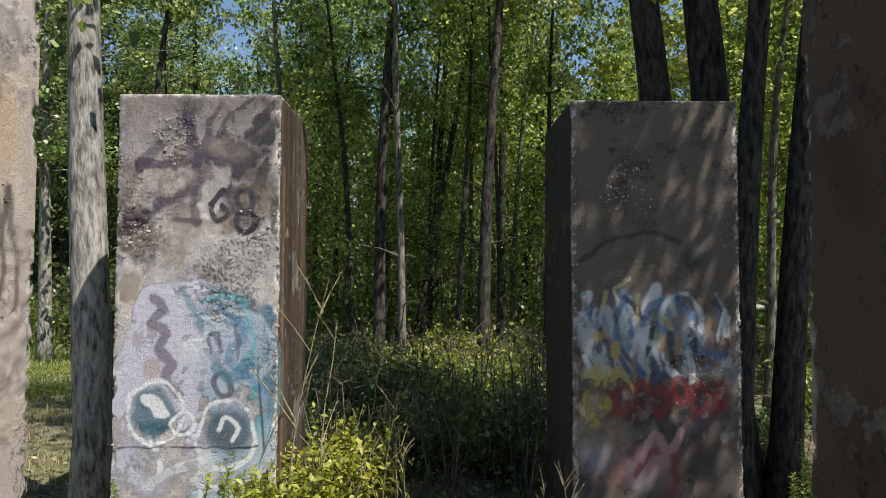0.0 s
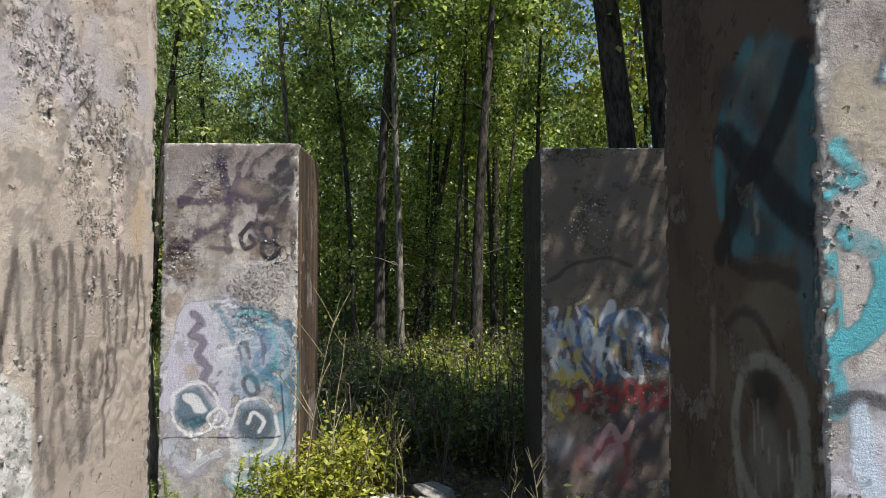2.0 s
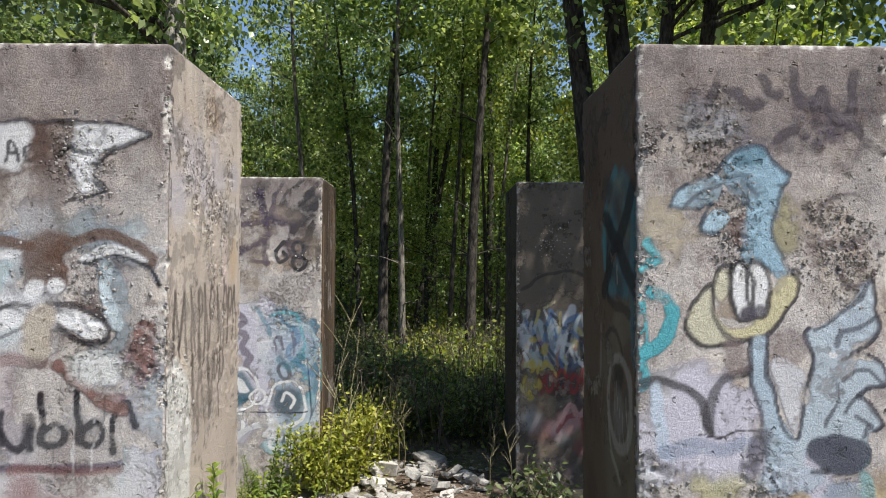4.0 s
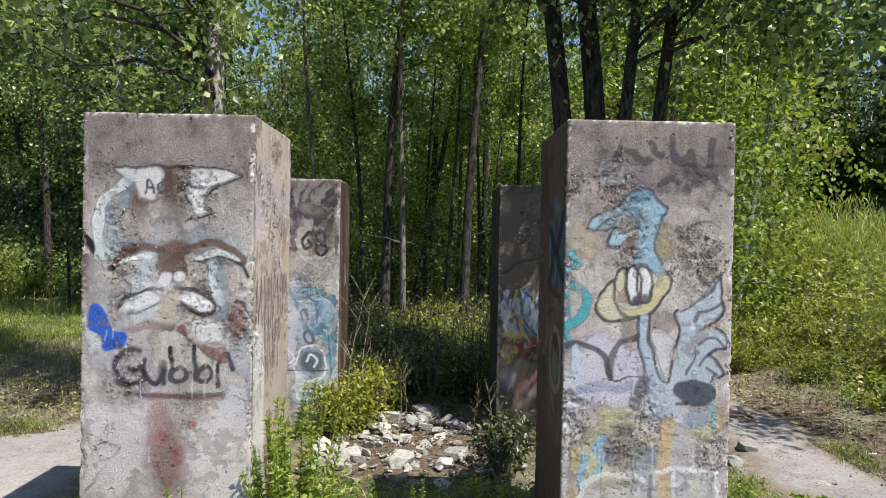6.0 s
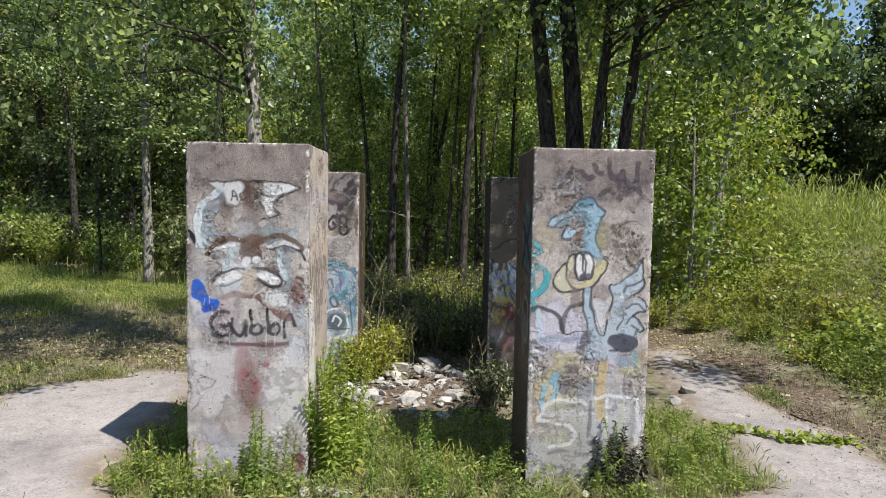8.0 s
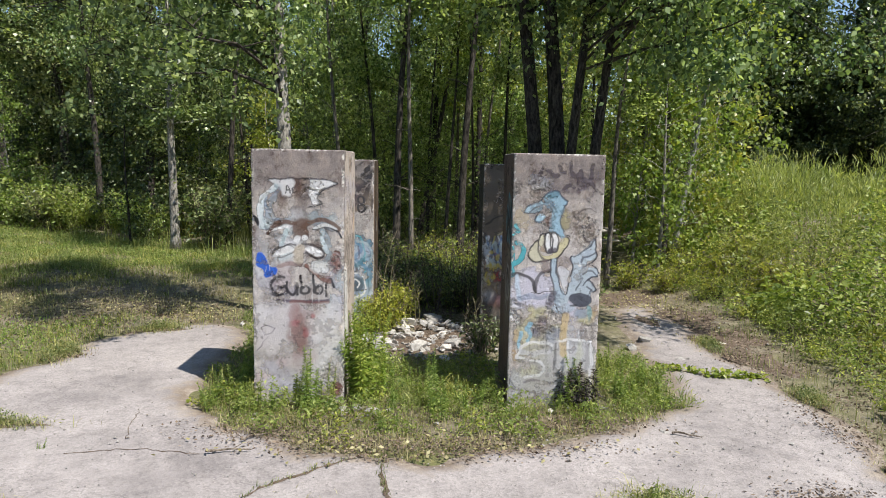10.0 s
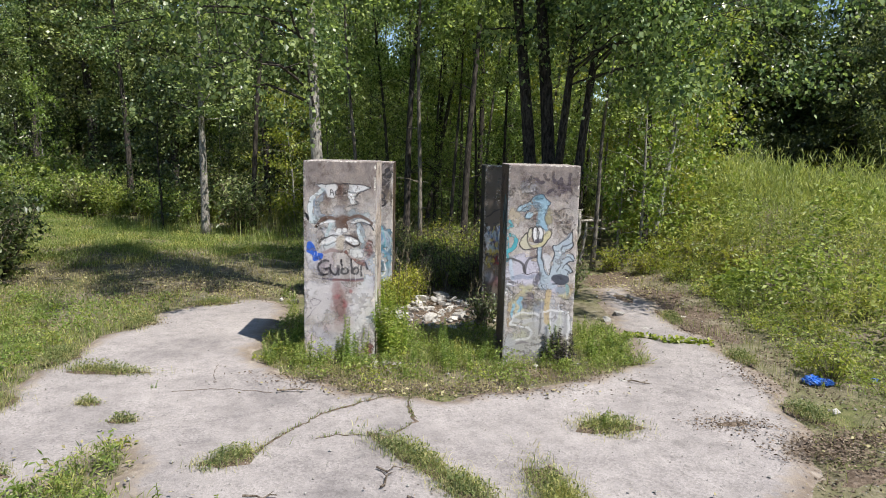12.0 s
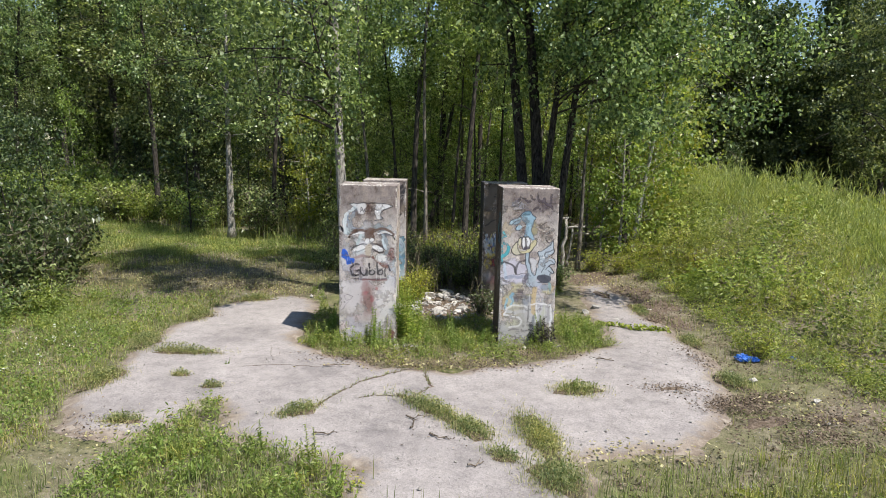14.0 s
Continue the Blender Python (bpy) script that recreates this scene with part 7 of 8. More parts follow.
for k in range(400):
    x, y = rng.uniform(-5.5, 7.5), 5.9 + 20 * rng.random() ** 1.6
    if abs(x - 0.15) > 0.9 and y < 6.3 and x < 2.2 and x > -2:
        continue
    if x > 4.6 and y < 16 or x > 3.6 and y < 7.2 or x < -3.2 and y < 11.5 or x < -2.6 and y < 8 or x > 3.4 and x < 5.4 and y < 9:
        continue
    if all((x - a) ** 2 + (y - b) ** 2 > 0.62 for a, b in places) and len(places) < 78:
        places.append((x, y))
for k, (x, y) in enumerate(places):
    src = (under_a, under_b, under_a, under_c, under_b)[k % 5]
    if y < 10 and abs(x) < 2.6 and src is under_c:
        src = under_a
    copy_thing(src, stand(x, y, rng.uniform(0, 360), rng.uniform(0, 6), rng.uniform(0, 360), rng.uniform(0.7, 1.2) * (0.6 if y < 9 and abs(x) < 2.6 else 0.8 if abs(x) < 4 else 1.0)))
for k, (x, y, z) in enumerate(((0.0, 6.3, 0.75), (0.7, 6.4, 0.7), (-0.8, 6.4, 0.9), (1.5, 6.6, 0.8), (0.3, 7.2, 0.9), (1.2, 7.6, 1.0), (-0.6, 7.5, 1.0), (-1.4, 7.2, 1.0), (2.0, 7.8, 0.9), (-1.1, 8.6, 1.0), (0.5, 8.6, 0.9), (1.7, 9.2, 1.0))):
    put((under_a, under_b, under_b)[k % 3], stand(x, y, 71 * k, 0, 0, 0.72 * z))
for k in range(40):
    x = rng.uniform(-24, -6)
    y = 15.5 - 0.42 * (x + 9) + rng.uniform(0, 5)
    copy_thing((under_b, under_a, under_c)[k % 3], stand(x, y, rng.uniform(0, 360), 0, 0, rng.uniform(0.9, 1.6)))
for k in range(56):
    x, y = rng.uniform(-9, 14), rng.uniform(17, 40)
    copy_thing((under_b, under_a, under_b, under_c)[k % 4], stand(x, y, rng.uniform(0, 360), 0, 0, rng.uniform(1.2, 2.0)))
for k in range(64):
    x, y = rng.uniform(-36, -6), rng.uniform(21, 40)
    copy_thing((under_a, under_b, under_a)[k % 3], stand(x, y, rng.uniform(0, 360), 0, 0, rng.uniform(1.6, 2.6)))
dark_bush = shrub("bush", 68, 1.25, 0.75, 30, 2300, 0.085, LEAF_DARK, "dark green dense bush at the edge of the lawn", "bushes beside the lawn")
dark_bush.matrix_basis = stand(-10.6, 7.2, 30, 0, 0, 1.4)
for x, y, s in ((-8.9, 3.4, 1.5), (-9.5, 5.2, 1.7), (-10.2, 4.2, 1.8), (-9.9, 6.6, 1.6), (-11.0, 6.0, 2.0), (-8.6, 3.0, 1.1), (-9.4, 4.2, 1.4), (-8.9, 1.6, 0.9), (-9.8, 2.5, 1.3), (-10.4, 5.4, 1.3), (-8.4, 0.2, 0.8), (-9.2, -0.8, 1.0)):
    if s < 1.2:
        copy_thing(under_b, stand(x, y, 77 * s, 0, 0, s))
    else:
        put(dark_bush, stand(x, y, 77 * s, 0, 0, 0.9 * s))
for x, y, s in ((5.3, 7.6, 0.8), (5.9, 8.3, 1.0), (4.7, 8.3, 0.9), (6.5, 7.4, 1.0), (5.9, 6.6, 0.7), (6.9, 6.2, 1.0), (7.2, 8.0, 1.2)):
    copy_thing(under_c, stand(x, y, 133 * s, 0, 0, s))


def weed_mesh(seed, h, leaves, leaf, stems=1, up=0.55):
    """An upright weed: hairy stem, narrow leaves all round it, growing shorter to the tip."""
    rg = np.random.default_rng(seed)
    st, pos, way, ln = [], [], [], []
    for s in range(stems):
        hh = h * (1 if s == 0 else rg.uniform(0.6, 0.95))
        bend = rg.normal(0, 0.07, 2) * hh
        off = rg.normal(0, 0.09, 2) if s else np.zeros(2)
        t = np.linspace(0, 1, 6)
        pts = np.stack([off[0] + bend[0] * t ** 2, off[1] + bend[1] * t ** 2, -0.04 + (hh + 0.04) * t], 1)
        st.append(tube(pts, 0.006 * (1 - 0.7 * t) + 0.001, 5, False))
        for k in range(leaves):
            f = 0.06 + 0.94 * k / leaves
            a = k * 2.4 + s
            pos.append([off[0] + bend[0] * f ** 2, off[1] + bend[1] * f ** 2, hh * f])
            way.append([math.cos(a), math.sin(a), up + 0.6 * f + rg.normal(0, 0.15)])
            ln.append(leaf * (1.05 - 0.62 * f) * rg.uniform(0.75, 1.2))
    ln = np.array(ln)
    return join(st), leaf_quads(np.array(pos), np.array(way), ln, ln * 0.27, rg, 0.45)


def weed(name, seed, h, leaves, leaf, stems, label, leafage=None):
    s, l = weed_mesh(seed, h, leaves, leaf, stems)
    ob = new(name)
    part("stem", mesh_of("stem", *s), LEAF_WEED, ob)
    part("foliage", mesh_of("foliage", *l), leafage or LEAF_WEED, ob)["kind"] = "stuff"
    return tagged(ob, label, "weed", "goldenrod weeds round the pillars")


rod_a = weed("goldenrod", 71, 1.2, 95, 0.16, 5, "tall bright yellow-green goldenrod growing against a pillar", LEAF_ROD)
rod_b = weed("goldenrod", 72, 0.75, 80, 0.12, 4, "leafy green goldenrod in the weedy strip")
rod_c = weed("goldenrod", 73, 0.5, 44, 0.1, 4, "low leafy green goldenrod in the weedy strip")
dead_rod = weed("dried_weed", 74, 0.55, 90, 0.15, 5, "blackish brown dried weed standing against a pillar", DEAD_LEAF)
dead_rod.matrix_basis = stand(1.93, 0.84, 0, 4, 60)
copy_thing(dead_rod, stand(1.98, 0.8, 80, 6, 300, 0.75))
rod_a.matrix_basis = stand(-0.6, 0.98, 0)
rod_b.matrix_basis = stand(-1.15, 0.72, 0)
rod_c.matrix_basis = stand(-2.05, 0.8, 0)
for src, x, y, s in ((rod_a, -0.5, 0.95, 0.85), (rod_a, -0.62, 1.2, 0.95), (rod_a, -0.42, 1.3, 0.7), (rod_a, -0.62, 1.55, 0.95), (rod_a, -0.55, 1.75, 1.0), (rod_b, -1.5, 4.25, 0.95), (rod_b, -1.0, 4.2, 0.9), (rod_b, -1.3, 4.1, 0.7),
                     (rod_b, -0.95, 0.8, 0.8), (rod_b, -0.25, 0.7, 0.9),
                     (rod_b, -1.25, 0.8, 1.0), (rod_b, -2.1, 1.3, 0.9), (rod_b, -2.2, 1.0, 1.0), (rod_b, -2.0, 1.6, 0.9), (rod_b, -1.95, 0.65, 0.8),
                     (rod_c, -1.7, 0.7, 1.0), (rod_c, -2.3, 0.7, 0.9), (rod_c, -1.5, 0.6, 0.8), (rod_b, 0.4, 0.75, 0.8), (rod_b, 0.75, 0.9, 0.95),
                     (rod_b, 0.1, 0.9, 0.8), (rod_c, 0.2, 0.45, 1.0), (rod_c, 0.6, 0.5, 1.0), (rod_c, 0.95, 0.65, 0.9), (rod_b, 0.95, 1.1, 0.8),
                     (rod_b, 1.95, 0.85, 0.85), (rod_c, 1.75, 0.9, 0.9), (rod_b, 2.45, 1.1, 0.75), (rod_b, 2.55, 1.6, 0.8), (rod_c, 2.75, 1.2, 1.0),
                     (rod_c, 2.5, 0.75, 0.9), (rod_b, 2.9, 1.7, 0.7), (rod_c, 3.0, 1.3, 0.9), (rod_c, 2.7, 2.2, 1.0), (rod_b, 2.5, 2.6, 0.8), (rod_c, 3.0, 2.4, 0.8),
                     (rod_b, 2.1, -1.45, 0.65), (rod_c, -0.3, 0.2, 0.7), (rod_b, -0.1, 1.7, 0.8), (rod_b, 0.3, 1.6, 0.7), (rod_c, -1.85, -2.4, 0.5),
                     (rod_c, -2.2, -3.6, 0.9), (rod_c, -3.0, -3.9, 0.8), (rod_b, -2.55, -4.1, 0.7), (rod_b, -1.4, -4.1, 0.8), (rod_c, -1.9, -3.8, 0.8),
                     (rod_c, -3.4, -0.45, 0.5), (rod_b, -1.6, 4.2, 0.6), (rod_b, -1.2, 4.25, 0.5), (rod_c, -1.45, 4.1, 0.8), (rod_c, -0.9, 4.2, 0.7),
                     (rod_b, -2.7, 4.6, 0.6), (rod_c, -2.9, 5.0, 0.8), (rod_b, 2.4, 4.2, 0.7), (rod_b, 2.6, 4.9, 0.9), (rod_b, 2.9, 5.3, 0.9), (rod_b, 3.2, 5.8, 0.9)):
    if 1.0 < x < 2.3 and 0.8 < y < 1.2:
        y = 0.74
    copy_thing(src, stand(x + 0.07 * math.sin(31 * y), y + 0.07 * math.sin(23 * x), 137 * x + 59 * y, 4 + 9 * abs(math.sin(17 * x + 5 * y)), 400 * x + 90 * y, s * (0.8 + 0.22 * math.sin(41 * x + 13 * y))))


def stuff(name, chunk, mat, label, category="grass"):
    return tagged(part(name, mesh_of(name, *chunk), mat), label, category, kind="stuff")


rng = np.random.default_rng(21)
ISLAND = [(-2.75, 4.4), (-2.55, 3.0), (-2.6, 1.2), (-1.9, 0.1), (-0.75, -0.5), (0.1, -0.65), (1.5, -0.05), (2.4, 0.25), (3.25, 0.95), (3.3, 2.5), (3.3, 3.0),
          (2.25, 3.0), (2.25, 0.85), (1.05, 0.85), (1.05, 2.6), (-0.7, 2.6), (-0.7, 0.85), (-1.9, 0.85), (-1.9, 2.4)]
p = scatter(ISLAND, 640, rng, 0.46, 0.6, 0.3)
p = p[rng.random(len(p)) < 0.2 + 0.8 * smooth01((p[:, 1] + 0.45) / 0.8)]
rim = smooth01((p[:, 1] + 0.5) / 0.9)
stuff("weedy_grass", blades(p, rng.uniform(0.05, 0.22, len(p)) * (0.45 + 0.75 * rim), 0.006, rng, 1.3), GRASS, "green grass grown round the pillar feet")
p = scatter(ISLAND, 620, rng, 0.32, 0.9, 2.0)
stuff("dry_grass", blades(p, rng.uniform(0.05, 0.2, len(p)), 0.005, rng, 1.3), GRASS_DRY, "straw-coloured dry grass round the pillar feet")
p = scatter(ISLAND, 2600, rng, 0.5, 0.75, 4.0)
p = p[rng.random(len(p)) < 0.15 + 0.85 * smooth01((p[:, 1] + 0.35) / 0.7)]
k = len(p)
p[:, 2] += rng.uniform(0.02, 0.26, k) * smooth01((p[:, 1] + 0.6) / 0.9) * (0.7 + 0.5 * wave(p[:, 0], p[:, 1], 0.6, 2.0))
stuff("low_weeds", leaf_quads(p, rng.normal(size=(k, 3)) + [0, 0, 0.5], rng.uniform(0.025, 0.06, k), rng.uniform(0.008, 0.02, k), rng), LEAF_WEED,
      "small broad-leaved weeds round the pillar feet", "weeds")

LAWN = [(-5.35, -6), (-4.9, -3.2), (-5.35, -1.9), (-5.35, 1.2), (-5.1, 2.5), (-4.9, 3.9), (-4.2, 4.6), (-3.0, 5.0), (-2.8, 7.5), (-3.5, 12), (-6, 15), (-10, 17), (-20, 20),
        (-26, 18), (-16, 6), (-11, -6)]
p = scatter(LAWN, 700, rng, 0.46, 1.9, 1.1)
bare = ((p[:, 0] + 6.0) / 5.2) ** 2 + ((p[:, 1] - 7.2) / 3.4) ** 2 + 0.8 * wave(p[:, 0], p[:, 1], 1.3, 2.7) + 0.9 * rng.random(len(p))
p = p[bare > 1.15]
near = p[:, 1] < 7
stuff("lawn_grass", blades(p, rng.uniform(0.05, 0.2, len(p)) * np.where(near, 1.0, 1.3), np.where(near, 0.009, 0.016), rng, 1.4), GRASS_LUSH, "patchy short green grass on the clearing")
p = scatter(LAWN, 230, rng, 0.42, 1.4, 3.1)
stuff("dry_grass", blades(p, rng.uniform(0.04, 0.16, len(p)), 0.011, rng, 1.3), GRASS_DRY, "patches of dry straw grass on the clearing")
p = scatter(LAWN, 330, rng, 0.45, 3.0, 6.1)
p = p[((p[:, 0] + 6.0) / 4.6) ** 2 + ((p[:, 1] - 6.9) / 3.0) ** 2 > 0.8]
lush = scatter([(-5.6, -6), (-5.3, -3.0), (-5.7, 0.5), (-5.5, 3.0), (-8, 4.5), (-14, 6), (-11, -6)], 420, rng, 0.42, 1.6, 3.7)
p = np.concatenate([p, lush])
p[:, 2] += rng.uniform(0.03, 0.3, len(p))
k = len(p)
stuff("low_weeds", leaf_quads(p, rng.normal(size=(k, 3)) + [0, 0, 0.6], rng.uniform(0.03, 0.08, k), rng.uniform(0.012, 0.03, k), rng), LEAF_WEED, "low leafy weeds in the grass", "weeds")

chunks, straw = [], []
for x, y, rx, ry, turn in TUFTS:
    k = int(3400 * rx * ry + 70)
    u, v = rng.normal(0, 0.42, (2, k))
    c, s = math.cos(radians(turn)), math.sin(radians(turn))
    q = np.stack([x + rx * u * c - ry * v * s, y + rx * u * s + ry * v * c, np.full(k, 0.05)], 1)
    chunks.append(blades(q, rng.uniform(0.03, 0.16, k) * min(1.0, 0.5 + max(rx, ry)), 0.006, rng, 1.7))
    u, v = rng.normal(0, 0.5, (2, k))
    q = np.stack([x + rx * u * c - ry * v * s, y + rx * u * s + ry * v * c, np.full(k, 0.05)], 1)
    straw.append(blades(q, rng.uniform(0.02, 0.12, k), 0.005, rng, 2.0))
    k = int(1.3 * k)
    u, v = rng.normal(0, 0.36, (2, k))
    q = np.stack([x + rx * u * c - ry * v * s, y + rx * u * s + ry * v * c, 0.05 + rng.uniform(0.0, 0.17, k) * min(1.1, 0.5 + max(rx, ry)) * np.exp(-u * u - v * v)], 1)
    chunks.append(leaf_quads(q, rng.normal(size=(k, 3)) + [0, 0, 0.4], rng.uniform(0.025, 0.06, k), rng.uniform(0.008, 0.02, k), rng))
for line in crack_lines[:3]:
    k = len(line) * 5
    q = np.hstack([line[rng.integers(len(line), size=k)] + rng.normal(0, 0.02, (k, 2)), np.full((k, 1), 0.05)])
    chunks.append(blades(q, rng.uniform(0.02, 0.07, k), 0.006, rng, 1.2))
stuff("tuft_straw", join(straw), GRASS_DRY, "dry straw blades among the tufts in the paving")
stuff("tuft_grass", join(chunks), GRASS, "tufts of green grass breaking through the paving")

NEARSIDE = [(-1.0, -6.4), (-1.1, -4.05), (-1.8, -3.8), (-2.75, -3.35), (-3.0, -2.6), (-3.17, -2.1), (-3.4, -2.75), (-3.7, -3.2), (-3.9, -4.2), (-3.6, -6.4)]
p = scatter(NEARSIDE, 620, rng, 0.4, 0.7, 7.3)
stuff("nearside_grass", blades(p, rng.uniform(0.06, 0.32, len(p)), 0.008, rng, 0.9), GRASS, "thick green grass growing over the paving's edge")
p = scatter(NEARSIDE, 900, rng, 0.4, 0.6, 5.5)
k = len(p)
p[:, 2] += rng.uniform(0.02, 0.3, k)
stuff("nearside_weeds", leaf_quads(p, rng.normal(size=(k, 3)) + [0, 0, 0.5], rng.uniform(0.04, 0.1, k), rng.uniform(0.012, 0.03, k), rng), LEAF_WEED, "leafy weeds growing over the paving's edge", "weeds")

SCRUB = [(3.1, -3.7), (3.75, -3.0), (4.4, -1.6), (4.95, 0.1), (4.9, 1.9), (4.65, 3.3), (4.8, 5.0), (4.55, 6.7), (6.0, 8.0), (7.0, 5.0), (6.6, 2.2), (7.2, 0), (7.5, -6), (1.7, -6), (1.9, -3.8)]
p = scatter(SCRUB, 170, rng, 0.5, 1.1, 0.9)
p = p[(rng.random(len(p)) < 0.3) | (((p[:, 0] - 5.0) / 1.3) ** 2 + ((p[:, 1] + 1.7) / 1.5) ** 2 > 1)]
stuff("scrub_grass", blades(p, rng.uniform(0.05, 0.25, len(p)), 0.008, rng, 1.0), GRASS, "thin green grass on the littered soil")
p = scatter(SCRUB, 620, rng, 0.5, 0.8, 2.9)
p[:, 2] += rng.uniform(0.012, 0.035, len(p))
k = len(p)
w = rng.normal(size=(k, 3)) * [1, 1, 0.2]
stuff("leaf_litter", leaf_quads(p, w, rng.uniform(0.02, 0.055, k), rng.uniform(0.012, 0.035, k), rng, 0.05), LITTER, "brown dead leaves strewn over the soil", "leaves")

inner = [(4.9, -1.0), (5.0, 2.0), (4.8, 4.6), (4.7, 7.0), (6.2, 8.2), (6.6, 4.0), (7.0, 0.6), (7.6, -3.0), (6.0, -3.5)]
p = scatter(inner, 1500, rng, 0.5, 1.0, 2.2)
p = p[rng.random(len(p)) < smooth01((p[:, 0] - 5.25) / 1.3) * np.where(((p[:, 0] - 5.0) / 1.3) ** 2 + ((p[:, 1] + 1.7) / 1.5) ** 2 > 1, 1.0, 0.15)]
k = len(p)
p[:, 2] += rng.uniform(0.01, 0.32, k) * smooth01((p[:, 0] - 4.6) / 1.6)
stuff("low_weeds", leaf_quads(p, rng.normal(size=(k, 3)) + [0, 0, 0.4], rng.uniform(0.03, 0.08, k), rng.uniform(0.01, 0.028, k), rng), FIELD,
      "low yellow-green weeds creeping over the littered soil", "weeds")

# drifts of dead leaves elsewhere
chunks = []
for x, y, rx, ry, n in ((3.6, -1.35, 0.45, 0.25, 450), (4.3, -2.1, 0.5, 0.3, 1100), (4.9, -1.7, 0.4, 0.2, 600), (5.3, -2.5, 0.6, 0.22, 900), (4.9, -3.1, 0.6, 0.25, 900), (6.5, -2.9, 0.8, 0.25, 700), (5.1, 4.4, 0.4, 1.6, 700), (4.6, 0.2, 0.25, 0.9, 500), (4.7, 2.8, 0.25, 0.9, 500), (4.4, -1.9, 0.45, 0.25, 600), (5.6, -3.5, 0.7, 0.25, 800), (-6.5, 6.2, 3.5, 1.6, 4200), (-4.5, 5.6, 1.6, 0.6, 1500), (-9.5, 9.0, 3.0, 2.0, 2200), (-6.0, 4.6, 1.4, 0.5, 700), (-4.85, 2.6, 0.35, 0.2, 160), (-3.3, 4.9, 0.7, 0.3, 260), (-2.6, 5.6, 0.8, 0.5, 300), (0.2, -0.35, 1.5, 0.25, 1600), (-1.4, -0.0, 0.8, 0.25, 700), (1.7, 0.3, 0.8, 0.25, 900), (-0.6, 0.5, 0.6, 0.3, 400),
                        (4.5, 8.6, 1.0, 0.9, 500), (4.2, 7.3, 0.7, 0.6, 300), (-4.6, -3.2, 0.4, 0.8, 240), (0.2, 7.2, 1.2, 1.2, 700), (0.3, 4.2, 0.75, 1.0, 900), (0.5, 5.6, 0.7, 0.6, 900), (0.9, 3.4, 0.3, 0.7, 500), (0.1, -3.2, 0.5, 0.3, 40)):
    q = np.stack([x + rx * rng.normal(0, 0.6, n), y + ry * rng.normal(0, 0.6, n), np.zeros(n)], 1)
    q[:, 2] = np.maximum(terrain(q[:, 0], q[:, 1]), 0.05) + rng.uniform(0.005, 0.03, n)
    chunks.append(leaf_quads(q, rng.normal(size=(n, 3)) * [1, 1, 0.2], rng.uniform(0.018, 0.05, n), rng.uniform(0.01, 0.03, n), rng, 0.05))
pale = []
for x, y, rx, ry, n in ((-6.5, 6.4, 3.2, 1.4, 700), (-4.4, 5.4, 1.4, 0.5, 260), (-9.0, 9.0, 2.6, 1.8, 300), (4.6, 6.6, 0.8, 1.6, 500), (5.6, -2.2, 1.2, 0.9, 200), (0.2, -0.4, 1.6, 0.3, 160), (-3.6, -3.4, 0.9, 0.7, 200), (2.4, -3.7, 1.0, 0.4, 200)):
    q = np.stack([x + rx * rng.normal(0, 0.6, n), y + ry * rng.normal(0, 0.6, n), np.zeros(n)], 1)
    q[:, 2] = np.maximum(terrain(q[:, 0], q[:, 1]), 0.05) + rng.uniform(0.02, 0.05, n)
    pale.append(leaf_quads(q, rng.normal(size=(n, 3)) * [1, 1, 0.3], rng.uniform(0.03, 0.075, n), rng.uniform(0.02, 0.045, n), rng, 0.05))
stuff("pale_litter", join(pale), GRASS_DRY, "pale dried leaves scattered over the ground", "leaves")
stuff("leaf_drift", join(chunks), LITTER, "drifts of brown dead leaves on the ground", "leaves")

# the bank of tall weeds: clumps of several kinds, each a loose dome of leaves on its stems
BANK = [(6.2, 2.4), (5.9, 5.0), (5.6, 8.5), (5.9, 11.5), (7.2, 15), (10, 21), (14, 28), (30, 34), (40, 30), (24, 8), (16, -6), (8.5, -7), (7.3, -2.5), (6.6, 0.6)]
n = 9000
x, y = rng.uniform(5.6, 34, n), rng.uniform(-7, 32, n)
dens = np.exp(-np.maximum(0, x - 10) / 9.0) * np.exp(-np.maximum(0, y - 12) / 14.0)
ok = inside(BANK, x, y) & (rng.random(n) < dens)
x, y = x[ok], y[ok]
edge = smooth01((x - 5.6 - 0.08 * np.abs(y - 4)) / 1.9)
tall = (0.35 + 1.0 * edge) * rng.uniform(0.65, 1.2, len(x)) * (1 + 0.3 * wave(x, y, 3.1, 1.2) + 0.28 * wave(x, y, 1.2, 4.2))
field = wave(x, y, 3.3, 0.7) + 0.35 * rng.normal(size=len(x))
second = wave(x, y, 2.3, 5.1) + 0.3 * rng.normal(size=len(x))
sort = np.where(field > 0.42, 1, np.where(second > 0.42, 2, np.where((edge < 0.6) & (second < 0.1) | (second < -0.5), 3, 0)))
sort = np.where((x > 8.6) & (wave(x, y, 4.0, 2.6) > -0.15), 4, sort)
LEAFY = ((FIELD, "tall_weeds", 125, 0.1, 0.24, "dense bank of tall green goldenrod and field weeds"), (LEAF_FIELD, "broad_weeds", 85, 0.115, 0.55, "leafy broad-leaved green weeds on the bank"),
         (LEAF_BANK, "dark_weeds", 95, 0.09, 0.5, "dark green bushy weeds on the bank"), (LEAF_YELLOW, "yellow_weeds", 75, 0.075, 0.55, "yellow-green low weeds at the foot of the bank"),
         (FIELD, "reed_weeds", 75, 0.26, 0.07, "tall narrow-leaved reeds on the bank"))


